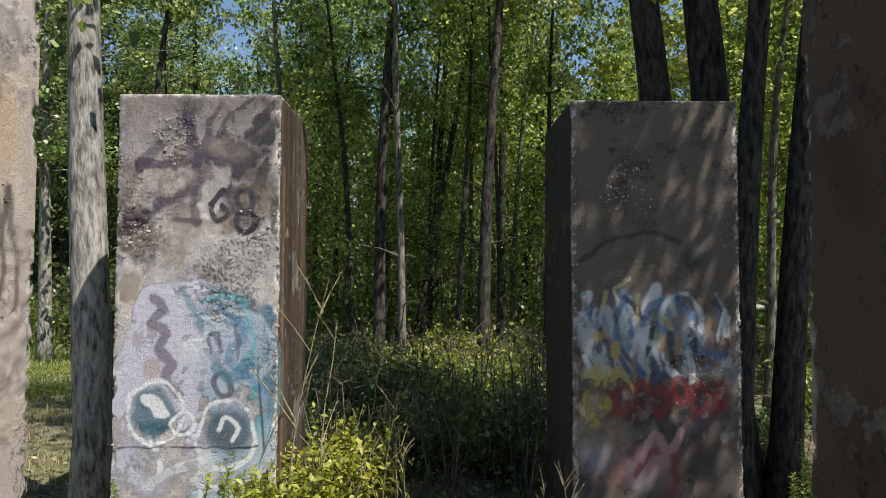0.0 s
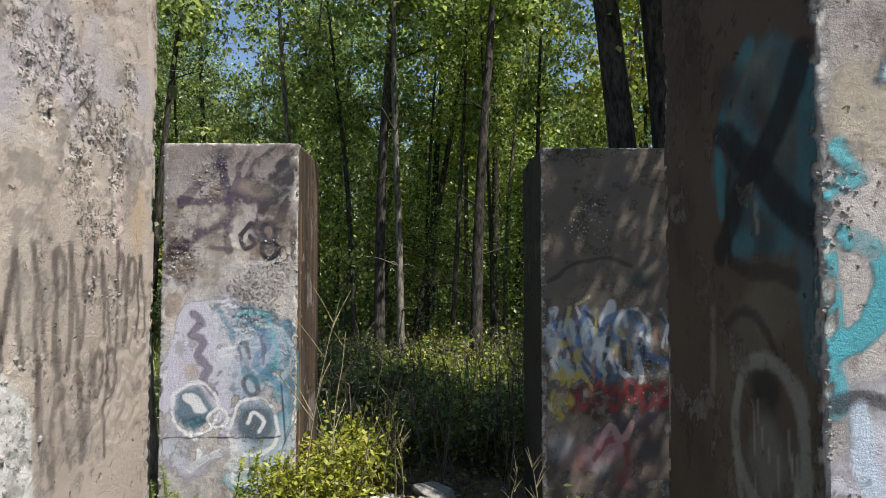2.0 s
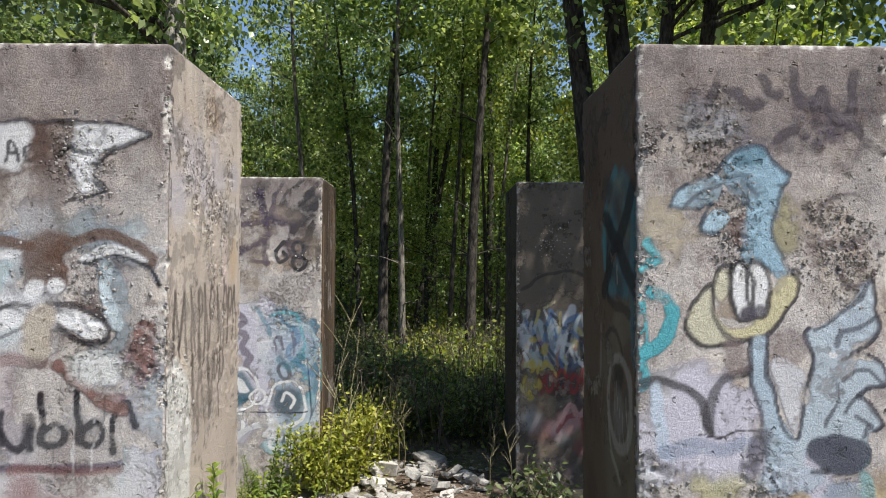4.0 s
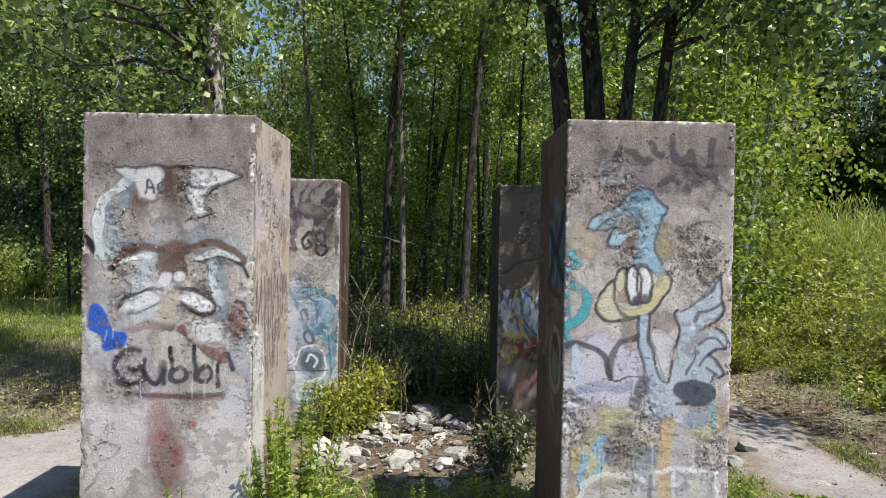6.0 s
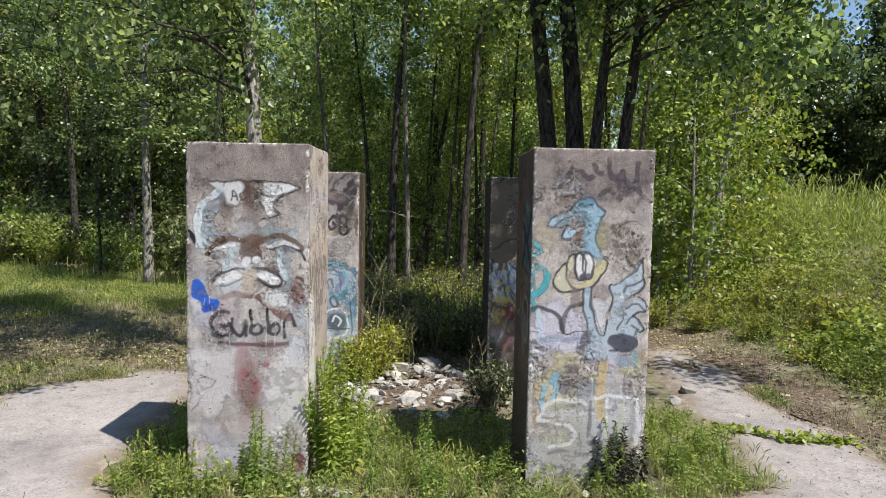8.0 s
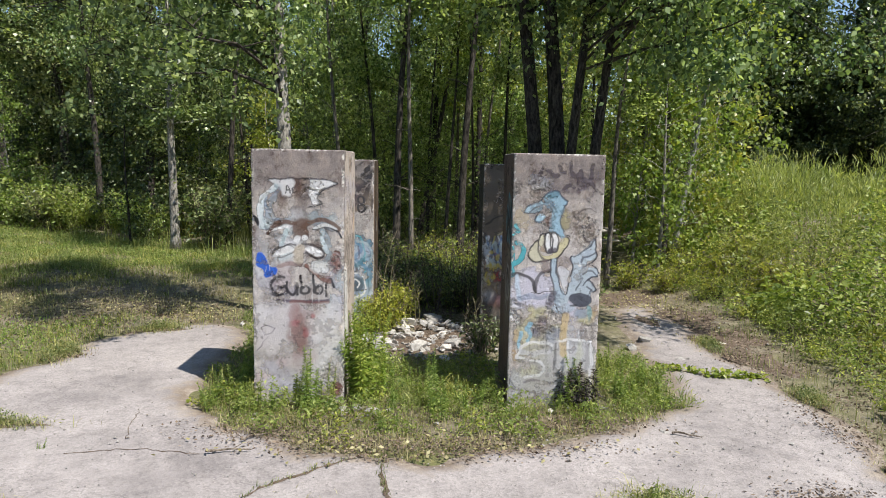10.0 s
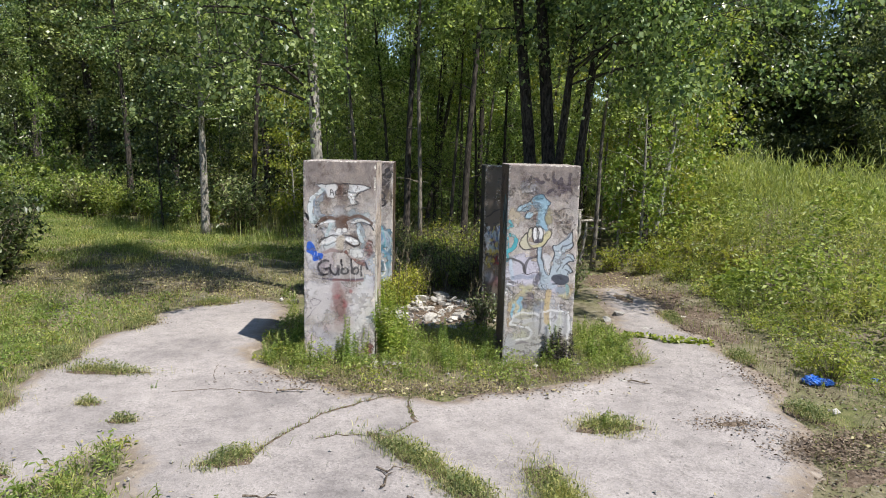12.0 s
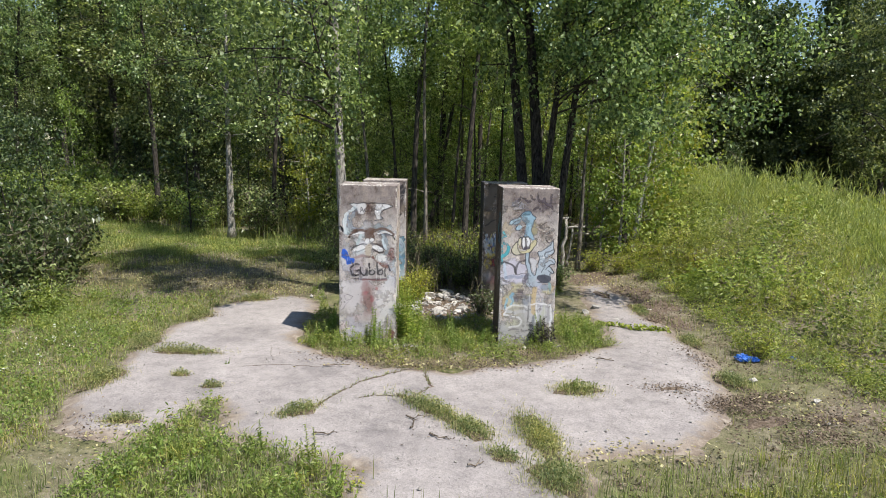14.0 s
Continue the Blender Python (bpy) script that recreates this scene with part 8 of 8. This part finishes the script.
def leafy_clumps(name, label, mat, x, y, h, wide, count, size, ratio, up, swell=1.0):
    """Loose domes of leaves round a few stems each, at x and y, h high and wide across."""
    m, stems = len(x), 9
    far = np.broadcast_to(swell, (m,))[:, None]
    a, r = rng.uniform(0, 6.28, (m, stems)), np.sqrt(rng.random((m, stems)))
    sx, sy = r * np.cos(a) * wide[:, None], r * np.sin(a) * wide[:, None]
    sh = h[:, None] * (1 - 0.5 * r ** 2) * rng.uniform(0.8, 1.15, (m, stems))
    pick, row = rng.integers(stems, size=(m, count)), np.arange(m)[:, None]
    f = rng.random((m, count)) ** 0.6
    px = x[:, None] + sx[row, pick] * (0.55 + 0.45 * f) + rng.normal(0, 0.035, (m, count)) * far
    py = y[:, None] + sy[row, pick] * (0.55 + 0.45 * f) + rng.normal(0, 0.035, (m, count)) * far
    pz = terrain(x, y)[:, None] + 0.02 + sh[row, pick] * f
    pos = np.stack([px, py, pz], -1).reshape(-1, 3)
    out = np.stack([sx[row, pick], sy[row, pick], 0 * px], -1).reshape(-1, 3) * 1.5
    way = rng.normal(size=pos.shape) * [1, 1, 0.6] + out + [0, 0, up]
    ln = (rng.uniform(0.6, 1.3, (m, count)) * size * far).ravel()
    stuff(name, leaf_quads(pos, way, ln, ln * ratio, rng, 0.25), mat, label, "weeds")


for kind, (mat, name, count, size, ratio, label) in enumerate(LEAFY):
    at = np.where(sort == kind)[0]
    h = tall[at] * (1.08 if kind == 4 else 0.62 if kind == 3 else 1.0)
    leafy_clumps(name, label, mat, x[at], y[at], h, (0.3 + 0.22 * h) * (0.7 if kind == 4 else 1.0), count, size, ratio, 3.0 if kind == 4 else 1.4 if kind == 0 else 0.35,
                 1 + 0.035 * np.maximum(0, y[at] - 6) + 0.05 * np.maximum(0, x[at] - 10))
base = np.stack([x, y, terrain(x, y)], 1)
q = np.repeat(base[(sort == 0) | (sort == 4)], 3, 0)
q = q + np.hstack([rng.normal(0, 0.2, (len(q), 2)), np.zeros((len(q), 1))])
stuff("tall_grass", blades(q, rng.uniform(0.5, 1.5, len(q)), 0.009, rng, 0.7), GRASS_LUSH, "tall grass stalks among the weeds of the bank")

p = scatter([(1.6, -6.4), (1.7, -4.0), (3.0, -4.0), (4.0, -3.6), (7.6, -3.4), (7.8, -6.4)], 520, rng, 0.38, 0.9, 5.1)
stuff("verge_grass", blades(p, rng.uniform(0.05, 0.3, len(p)), 0.008, rng, 1.2), GRASS_LUSH, "green grass along the near edge of the yard")
p = scatter([(-5.5, -6.4), (-5.2, -4.0), (-3.6, -4.3), (-3.4, -6.4)], 420, rng, 0.46, 0.9, 1.1)
stuff("verge_grass", blades(p, rng.uniform(0.04, 0.22, len(p)), 0.008, rng, 1.2), GRASS_LUSH, "green grass along the near edge of the yard")

p = scatter([(-15, -5.6), (-8, -6.0), (-5, -5.8), (-1.4, -6.1), (2, -6.0), (8, -5.8), (15, -6.2), (15, -19), (-15, -19)], 60, rng, 0.42, 1.2, 7.3)
stuff("verge_grass", blades(p, rng.uniform(0.06, 0.26, len(p)), 0.012, rng, 1.0), GRASS_LUSH, "thin green grass on the open ground of the clearing")

# the meadow beside the paving and the growth over its near edge, in clumps of several kinds
MEADOW = [(-5.7, -6.4), (-5.35, -3.0), (-5.6, -1.4), (-5.65, 1.0), (-5.9, 2.6), (-7.4, 4.2), (-10, 5.6), (-14, 7.5), (-16, 4), (-12, -6.4)]
VERGE = [(3.2, -4.6), (5.0, -3.9), (7.4, -3.2), (8.2, -4.0), (8.0, -6.4), (1.8, -6.4)]
FOOT = [(5.5, 0.6), (5.7, 3.0), (5.6, 5.5), (5.1, 8.0), (6.0, 9.0), (6.6, 5.0), (7.2, 1.0), (7.6, -2.4), (6.4, -1.2)]
for poly, density, low, high in ((FOOT, 13, 0.12, 0.5), (MEADOW, 11, 0.1, 0.42), (NEARSIDE, 22, 0.1, 0.36), (VERGE, 16, 0.08, 0.4), (ISLAND, 13, 0.1, 0.36)):
    p = scatter(poly, density, rng, 0.36, 1.3, 4.4)
    x, y = p[:, 0], p[:, 1]
    if poly is ISLAND:
        ok = rng.random(len(x)) < 0.1 + 0.9 * smooth01((y + 0.3) / 0.8)
        x, y = x[ok], y[ok]
    h = rng.uniform(low, high, len(x)) * (1 + 0.4 * wave(x, y, 1.7, 3.0)) + 0.25 * high * smooth01((-x - 7) / 3) * (poly is MEADOW)
    pick = np.where(wave(x, y, 2.1, 0.4) + 0.5 * rng.normal(size=len(x)) > 0.25, 1, np.where(rng.random(len(x)) < (0.75 if poly is FOOT else 0.3), 3, np.where(rng.random(len(x)) < 0.35, 2, 0)))
    for kind, (mat, name, size, ratio, up, label) in enumerate(((GRASS_LUSH, "grass_clumps", 0.13, 0.07, 1.8, "clumps of green meadow grass beside the paving"), (LEAF_WEED, "leafy_weeds", 0.06, 0.4, 0.5, "clumps of leafy green weeds beside the paving"),
                                                            (LEAF_BANK, "dark_weeds", 0.055, 0.35, 0.6, "dark green feathery weeds beside the paving"), (LEAF_YELLOW, "yellow_weeds", 0.05, 0.45, 0.4, "yellow-green small-leaved weeds beside the paving"))):
        at = pick == kind
        leafy_clumps(name, label, mat, x[at], y[at], h[at], 0.12 + 0.35 * h[at], 80, size, ratio, up)
p = np.stack([rng.normal(-6.4, 0.5, 50), rng.normal(-1.2, 1.2, 50), rng.uniform(0.3, 0.5, 50)], 1)
stuff("white_flowers", leaf_quads(np.repeat(p, 4, 0) + rng.normal(0, 0.008, (200, 3)), rng.normal(size=(200, 3)) * [1, 1, 0.2], 0.024, 0.02, rng), PETAL, "small white flower heads in the meadow grass", "flowers")

# ragweed and grass stalks close by, at the yard's near edge
chunks = []
for x, y, n, h in ((2.0, -5.2, 60, 0.7), (3.6, -5.0, 120, 0.5), (5.0, -4.6, 200, 0.6), (6.5, -4.0, 200, 0.8), (-0.6, -5.3, 60, 0.35), (-2.6, -4.6, 260, 0.4), (-4.6, -4.8, 120, 0.3)):
    q = np.stack([x + rng.normal(0, 0.55, n), y + rng.normal(0, 0.3, n), np.full(n, 0.02)], 1)
    chunks.append(blades(q, h * rng.uniform(0.4, 1.1, n), 0.009, rng, 0.45))
stuff("stalk_grass", join(chunks), GRASS, "upright grass stalks at the edge of the yard")

# reeds and grass on the wood floor
FLOOR = [(-4.5, 13.5), (6, 13.5), (10, 30), (-10, 32), (-7, 15)]
p = scatter(FLOOR, 42, rng, 0.5, 2.0, 5.0)
stuff("wood_grass", blades(p, rng.uniform(0.3, 1.2, len(p)), 0.02, rng, 0.9), GRASS, "long grass and reeds on the wood floor")
p = scatter([(-13, 15.5), (-4, 12.0), (-3, 20), (-12, 22)], 36, rng, 0.45, 1.6, 8.0)
stuff("wood_grass", blades(p, rng.uniform(0.25, 0.95, len(p)), 0.016, rng, 0.9), GRASS_LUSH, "long sunlit grass at the edge of the wood")
p = scatter([(-1.8, 5.6), (-0.9, 4.9), (0.9, 5.4), (2.6, 7.0), (4.2, 9.0), (5, 14), (-5, 14), (-2.8, 8)], 230, rng, 0.36, 0.9, 1.4)
k = len(p)
p[:, 2] += rng.uniform(0.02, 0.9, k) * smooth01((p[:, 1] - 5.2) / 1.5) * (0.75 + 0.45 * wave(p[:, 0], p[:, 1], 1.3, 3.3))
stuff("brambles", leaf_quads(p, rng.normal(size=(k, 3)) + [0, 0, 0.1], rng.uniform(0.04, 0.1, k), rng.uniform(0.025, 0.055, k), rng), LEAF_BANK, "dark tangle of brambles on the shaded wood floor", "brambles")
p = scatter([(-1.8, 5.6), (-0.9, 4.9), (0.9, 5.4), (2.6, 7.0), (4.2, 9.0), (4, 12), (-4, 12), (-2.8, 8)], 26, rng, 0.3, 1.1, 6.4)
k = len(p)
canes = []
for q in p:
    a, h, r = rng.uniform(0, 6.28), rng.uniform(0.5, 1.3), rng.uniform(0.2, 0.7)
    way = np.array([math.cos(a), math.sin(a), 0])
    canes.append(tube([q, q + way * r * 0.4 + [0, 0, h * 0.8], q + way * r + [0, 0, h * rng.uniform(0.7, 1.05)]], [0.007, 0.005, 0.002], 4, False))
stuff("bramble_canes", join(canes), WOOD_DRY, "arching brown bramble canes on the wood floor", "brambles")
p = scatter([(-1.6, 5.5), (2.6, 7.0), (4.2, 9.0), (4, 12), (-4, 12), (-2.8, 8)], 150, rng, 0.4, 1.1, 2.6)
p[:, 2] += 0.03
k = len(p)
stuff("leaf_litter", leaf_quads(p, rng.normal(size=(k, 3)) * [1, 1, 0.2], rng.uniform(0.03, 0.07, k), rng.uniform(0.02, 0.045, k), rng, 0.05), LITTER, "brown dead leaves on the wood floor", "leaves")


def dry_stalk(x, y, h, turn, seed):
    """A dead forked weed stalk, bare but for its side twigs."""
    rg = np.random.default_rng(seed)
    t = np.linspace(0, 1, 7)
    line = np.stack([0.14 * h * t ** 2, rg.normal(0, 0.008, 7), h * t - 0.04], 1)
    ob = new("dry_stalk")
    part("stem", mesh_of("stem", *tube(line, 0.0058 * (1.1 - 0.7 * t), 5)), STALK, ob)
    for k in range(7):
        f = rg.uniform(0.35, 0.95)
        base = np.array([0.14 * h * f ** 2, 0, h * f - 0.04])
        a, ln = rg.uniform(0, 6.28), h * rg.uniform(0.12, 0.26)
        end = base + ln * np.array([0.6 * math.cos(a), 0.6 * math.sin(a), 0.8])
        part("twig", mesh_of("twig", *tube([base, (base + end) / 2 + [0, 0, 0.01], end], [0.0045, 0.0035, 0.002], 4)), STALK, ob)
    ob.matrix_basis = stand(x, y, turn)
    tagged(ob, "pale bare forked weed stalk among the undergrowth", "stalk", "dry stalks between the pillars")


for k, (x, y, h, turn) in enumerate(((-0.62, 4.1, 1.75, 20), (-0.5, 4.4, 1.5, 60), (-0.15, 4.95, 1.15, 10), (-0.05, 5.05, 0.95, 100), (-0.22, 5.0, 0.9, 190), (0.02, 4.9, 0.8, 250), (-0.3, 5.2, 1.3, 330), (0.9, 5.3, 0.7, 30), (1.0, 4.2, 0.75, 200), (0.8, 4.3, 0.6, 300))):
    dry_stalk(x, y, h, turn, 300 + k)

# sumac-like plants at the clearing's far edge
sumac = shrub("sumac", 66, 1.5, 0.9, 16, 2000, 0.11, LEAF_WEED, "bright green feathery sumac at the edge of the wood", "sumacs")
sumac.matrix_basis = stand(-15.4, 20.6, 0, 0, 0, 1.4)
for x, y, s in ((-14.0, 20.0, 1.3), (-16.8, 21.4, 1.45), (-18.3, 21.2, 1.4), (-12.6, 20.2, 1.1), (-9.6, 17.0, 0.9), (-20.5, 22, 1.5), (-11.3, 19.0, 1.0), (-12.4, 17.9, 1.0), (-13.6, 18.4, 1.15), (-15.2, 18.9, 1.1), (-17.4, 19.6, 1.25), (-19.2, 20.2, 1.3), (-8.3, 3.0, 0.55), (-7.9, 2.3, 0.45), (-8.6, 1.6, 0.5)):
    put(sumac, stand(x, y, 50 * x, 0, 0, s))

# vine creeping over the paving
k = 240
t = rng.random(k)
q = np.stack([3.35 + 1.35 * t, 2.35 - 0.45 * t + 0.06 * np.sin(9 * t) + rng.normal(0, 0.05, k), 0.06 + rng.uniform(0, 0.07, k)], 1)
vine = new("creeping_vine")
line = np.linspace(0, 1, 14)
part("stem", mesh_of("stem", *tube(np.stack([3.3 + 1.4 * line, 2.36 - 0.46 * line + 0.06 * np.sin(9 * line), np.full(14, 0.058)], 1), np.full(14, 0.006), 5)), WOOD_DRY, vine)
part("foliage", mesh_of("foliage", *leaf_quads(q, rng.normal(size=(k, 3)) * [1, 1, 0.4], rng.uniform(0.05, 0.1, k), rng.uniform(0.04, 0.08, k), rng)), LEAF_YELLOW, vine)
tagged(vine, "yellow-green vine creeping across the pale paving", "vine")

# ---------------------------------------------------------------- rubble and litter
def chunk_mesh(seed, flat):
    """A broken lump of concrete: a hull cut by random planes."""
    rg = random.Random(seed)
    bm = bmesh.new()
    bmesh.ops.create_cube(bm, size=1.0)
    for v in bm.verts:
        v.co = Vector((v.co.x * rg.uniform(0.7, 1.3), v.co.y * rg.uniform(0.6, 1.1), v.co.z * flat * rg.uniform(0.7, 1.2)))
    for _ in range(7):
        n = Vector((rg.gauss(0, 1), rg.gauss(0, 1), rg.gauss(0, 0.8))).normalized()
        cut = bmesh.ops.bisect_plane(bm, geom=bm.verts[:] + bm.edges[:] + bm.faces[:], plane_co=n * rg.uniform(0.22, 0.42) * (0.5 + 0.5 * abs(n.z) * flat + 0.5 * (1 - abs(n.z))), plane_no=n, clear_outer=True)
        edges = [e for e in cut["geom_cut"] if isinstance(e, bmesh.types.BMEdge)]
        if len(edges) > 2:
            bmesh.ops.edgeloop_fill(bm, edges=edges)
    bmesh.ops.bevel(bm, geom=bm.edges[:], offset=0.02, segments=1, affect="EDGES")
    bmesh.ops.recalc_face_normals(bm, faces=bm.faces)
    me = bpy.data.meshes.new("rubble_chunk")
    bm.to_mesh(me)
    bm.free()
    me.materials.append(STONE)
    return me


lumps = [chunk_mesh(s, f) for s, f in ((1, 0.26), (2, 0.36), (3, 0.2), (4, 0.45), (5, 0.3), (6, 0.18), (7, 0.4), (8, 0.24))]
rng = np.random.default_rng(31)


def rubble(x, y, z, s, flat_turn=18):
    ob = new("rubble_chunk", lumps[int(rng.integers(len(lumps)))])
    ob.matrix_basis = pose(x, y, z, rng.normal(0, flat_turn), rng.normal(0, flat_turn), rng.uniform(0, 360)) @ Matrix.Scale(s, 4)
    return tagged(ob, "broken pale concrete lump in the rubble between pillars", "rubble", "rubble between the pillars")


for k in range(400):
    x = rng.normal(0.1, 0.75)
    y = rng.normal(4.1, 0.75)
    if not -0.95 < x < 1.3 or not 2.7 < y < 5.5:
        continue
    if ((x - 0.5) / 0.38) ** 2 + ((y - 3.95) / 0.42) ** 2 < 1 and rng.random() < 0.6:
        continue
    heap = 0.16 * math.exp(-((x - 0.1) / 0.5) ** 2 - ((y - 4.7) / 0.4) ** 2)
    rubble(x, y, 0.03 + heap * rng.random(), 0.05 + 0.17 * rng.random() ** 2.2)
for x, y, s in ((0.3, 5.2, 0.36), (-0.15, 5.0, 0.3), (0.02, 3.35, 0.34), (0.62, 4.7, 0.26), (0.25, 4.9, 0.28), (-0.5, 4.6, 0.24), (-0.8, 3.9, 0.34), (-0.6, 3.4, 0.3), (0.55, 3.6, 0.3),
                (1.25, 5.0, 0.24), (-0.45, 0.55, 0.2), (-0.62, 0.7, 0.16), (-0.75, 0.62, 0.14), (1.9, 0.75, 0.2), (1.6, 0.72, 0.14), (2.2, 0.8, 0.12), (3.65, 3.95, 0.26), (4.9, 3.78, 0.24),
                (5.15, 4.02, 0.22), (5.3, 3.6, 0.18), (3.9, 2.9, 0.14), (3.35, 3.5, 0.2), (-2.7, 4.5, 0.2), (-3.0, 4.7, 0.16), (2.7, 0.1, 0.1), (4.6, 1.0, 0.1), (5.6, -1.8, 0.14), (5.1, -0.9, 0.12), (-0.55, 0.5, 0.13), (-0.7, 0.48, 0.1), (-0.4, 0.62, 0.15), (-0.32, 0.5, 0.09), (-0.52, 0.38, 0.11), (-0.85, 0.55, 0.09),
                (-0.25, 0.68, 0.1), (-0.62, 0.82, 0.12), (-1.7, 0.5, 0.08), (0.3, 0.3, 0.07), (1.3, 0.5, 0.08), (5.3, -2.6, 0.1), (6.1, -2.2, 0.09), (4.9, -2.9, 0.08), (6.6, -1.4, 0.1), (5.9, -3.2, 0.08), (4.4, 7.2, 0.1), (4.9, 7.9, 0.12), (4.2, 8.2, 0.09), (5.0, 6.4, 0.1)):
    rubble(x, y, 0.03 + s * 0.1, s, 9)

# gravel and small stones strewn on the paving
n = 11000
x, y = rng.uniform(-5.2, 6.0, n), rng.uniform(-4.8, 6.2, n)
w = np.exp(-((x - 4.6) / 1.2) ** 2) + 0.25 + 0.6 * np.exp(-((y + 3.6) / 0.8) ** 2) + 0.5 * np.exp(-((y + 0.2) / 0.6) ** 2)
ok = rng.random(n) < w
x, y = x[ok], y[ok]
s = rng.uniform(0.003, 0.011, len(x)) * np.where(rng.random(len(x)) < 0.04, 2.6, 1.0)
oct_v = np.array([[1, 0, 0], [-1, 0, 0], [0, 1, 0], [0, -1, 0], [0, 0, 0.7], [0, 0, -0.7]], float)
oct_f = np.array([[0, 2, 4], [2, 1, 4], [1, 3, 4], [3, 0, 4], [2, 0, 5], [1, 2, 5], [3, 1, 5], [0, 3, 5]])
z = np.where(inside(PAD, x, y), 0.05, terrain(x, y)) + 0.4 * s
v = np.stack([x, y, z], 1)[:, None, :] + oct_v[None] * s[:, None, None] * rng.uniform(0.6, 1.3, (len(x), 6, 1))
fcs = (np.arange(len(x))[:, None, None] * 6 + oct_f[None]).reshape(-1, 3)
tagged(part("gravel", mesh_of("gravel", v.reshape(-1, 3), fcs), PEBBLE), "small loose stones scattered over the paving", "gravel", kind="stuff")


def twig(x, y, length, turn, seed):
    rg = np.random.default_rng(seed)
    n = 6
    t = np.linspace(-0.5, 0.5, n)
    pts = np.stack([t * length, rg.normal(0, 0.03, n) * length * 2, 0.012 + rg.uniform(0, 0.02, n)], 1)
    side = np.stack([pts[3], pts[3] + [0.08, 0.1, 0.01]])
    ob = part("twig", mesh_of("twig", *join([tube(pts, np.linspace(0.013, 0.006, n), 6), tube(side, [0.006, 0.003], 5)])), WOOD_DRY)
    ob.matrix_basis = pose(x, y, 0.052, 0, 0, turn)
    tagged(ob, "dry brown twig lying on the paving", "twig", "twigs on the paving")


for k, (x, y, ln, a) in enumerate(((-1.69, -0.53, 0.42, 10), (-1.45, -3.2, 0.3, 5), (-0.02, -3.25, 0.3, -40), (-0.25, -2.6, 0.4, 15), (-1.55, -0.2, 0.25, 40), (-0.35, -2.85, 0.3, 70), (0.4, -4.0, 0.2, 20), (2.9, 0.0, 0.3, -20))):
    twig(x, y, ln, a, k)


def crumpled_bag(x, y, size, turn, seed):
    """A crumpled plastic bag: a squashed, creased ball with pinched folds."""
    bm = bmesh.new()
    bmesh.ops.create_icosphere(bm, subdivisions=4, radius=1.0)
    for v in bm.verts:
        q = v.co * 1.7 + Vector((seed, 0, 0))
        crease = abs(noise.noise(q * 1.3)) * 0.6 + abs(noise.noise(q * 3.1)) * 0.3
        v.co = v.co * (0.75 + crease)
        v.co.z = max(-0.25, v.co.z * 0.55)
    me = bpy.data.meshes.new("plastic_bag")
    bm.to_mesh(me)
    bm.free()
    ob = part("plastic_bag", me, BAG)
    ob.matrix_basis = pose(x, y, 0.25 * size + 0.03, 0, 0, turn) @ Matrix.Scale(size, 4)
    return tagged(ob, "crumpled bright blue plastic bag lying in the weeds", "bag", "litter in the weeds")


crumpled_bag(5.4, 0.2, 0.13, 20, 1.0)
crumpled_bag(5.58, 0.16, 0.09, 70, 4.0)
crumpled_bag(6.35, 0.3, 0.06, 10, 8.0)
copy_thing(under_c, stand(5.75, 0.35, 30, 0, 0, 0.75))


def snag(x, y, h, r, lean, towards, seed):
    """A broken dead stem with a splintered top and one bare stub."""
    rg = np.random.default_rng(seed)
    t = np.linspace(0, 1, 7)
    pts = np.stack([rg.normal(0, 0.02, 7), rg.normal(0, 0.02, 7), t * h - 0.05], 1)
    ob = part("dead_stem", mesh_of("dead_stem", *join([tube(pts, r * (1.1 - 0.35 * t), 7), tube([pts[5], pts[5] + [0.25, 0.0, 0.05], pts[5] + [0.55, 0.05, 0.06]], [r * 0.7, r * 0.6, r * 0.55], 6)]), True), BARK_GREY)
    ob.matrix_basis = stand(x, y, 0, lean, towards)
    tagged(ob, "broken grey dead stem with a bare side stub", "dead tree", "dead stems by the wood")


snag(3.4, 8.3, 1.9, 0.05, 4, 180, 1)
snag(3.75, 8.5, 1.6, 0.06, 2, 0, 2)
snag(4.05, 9.2, 1.3, 0.04, 8, 30, 3)
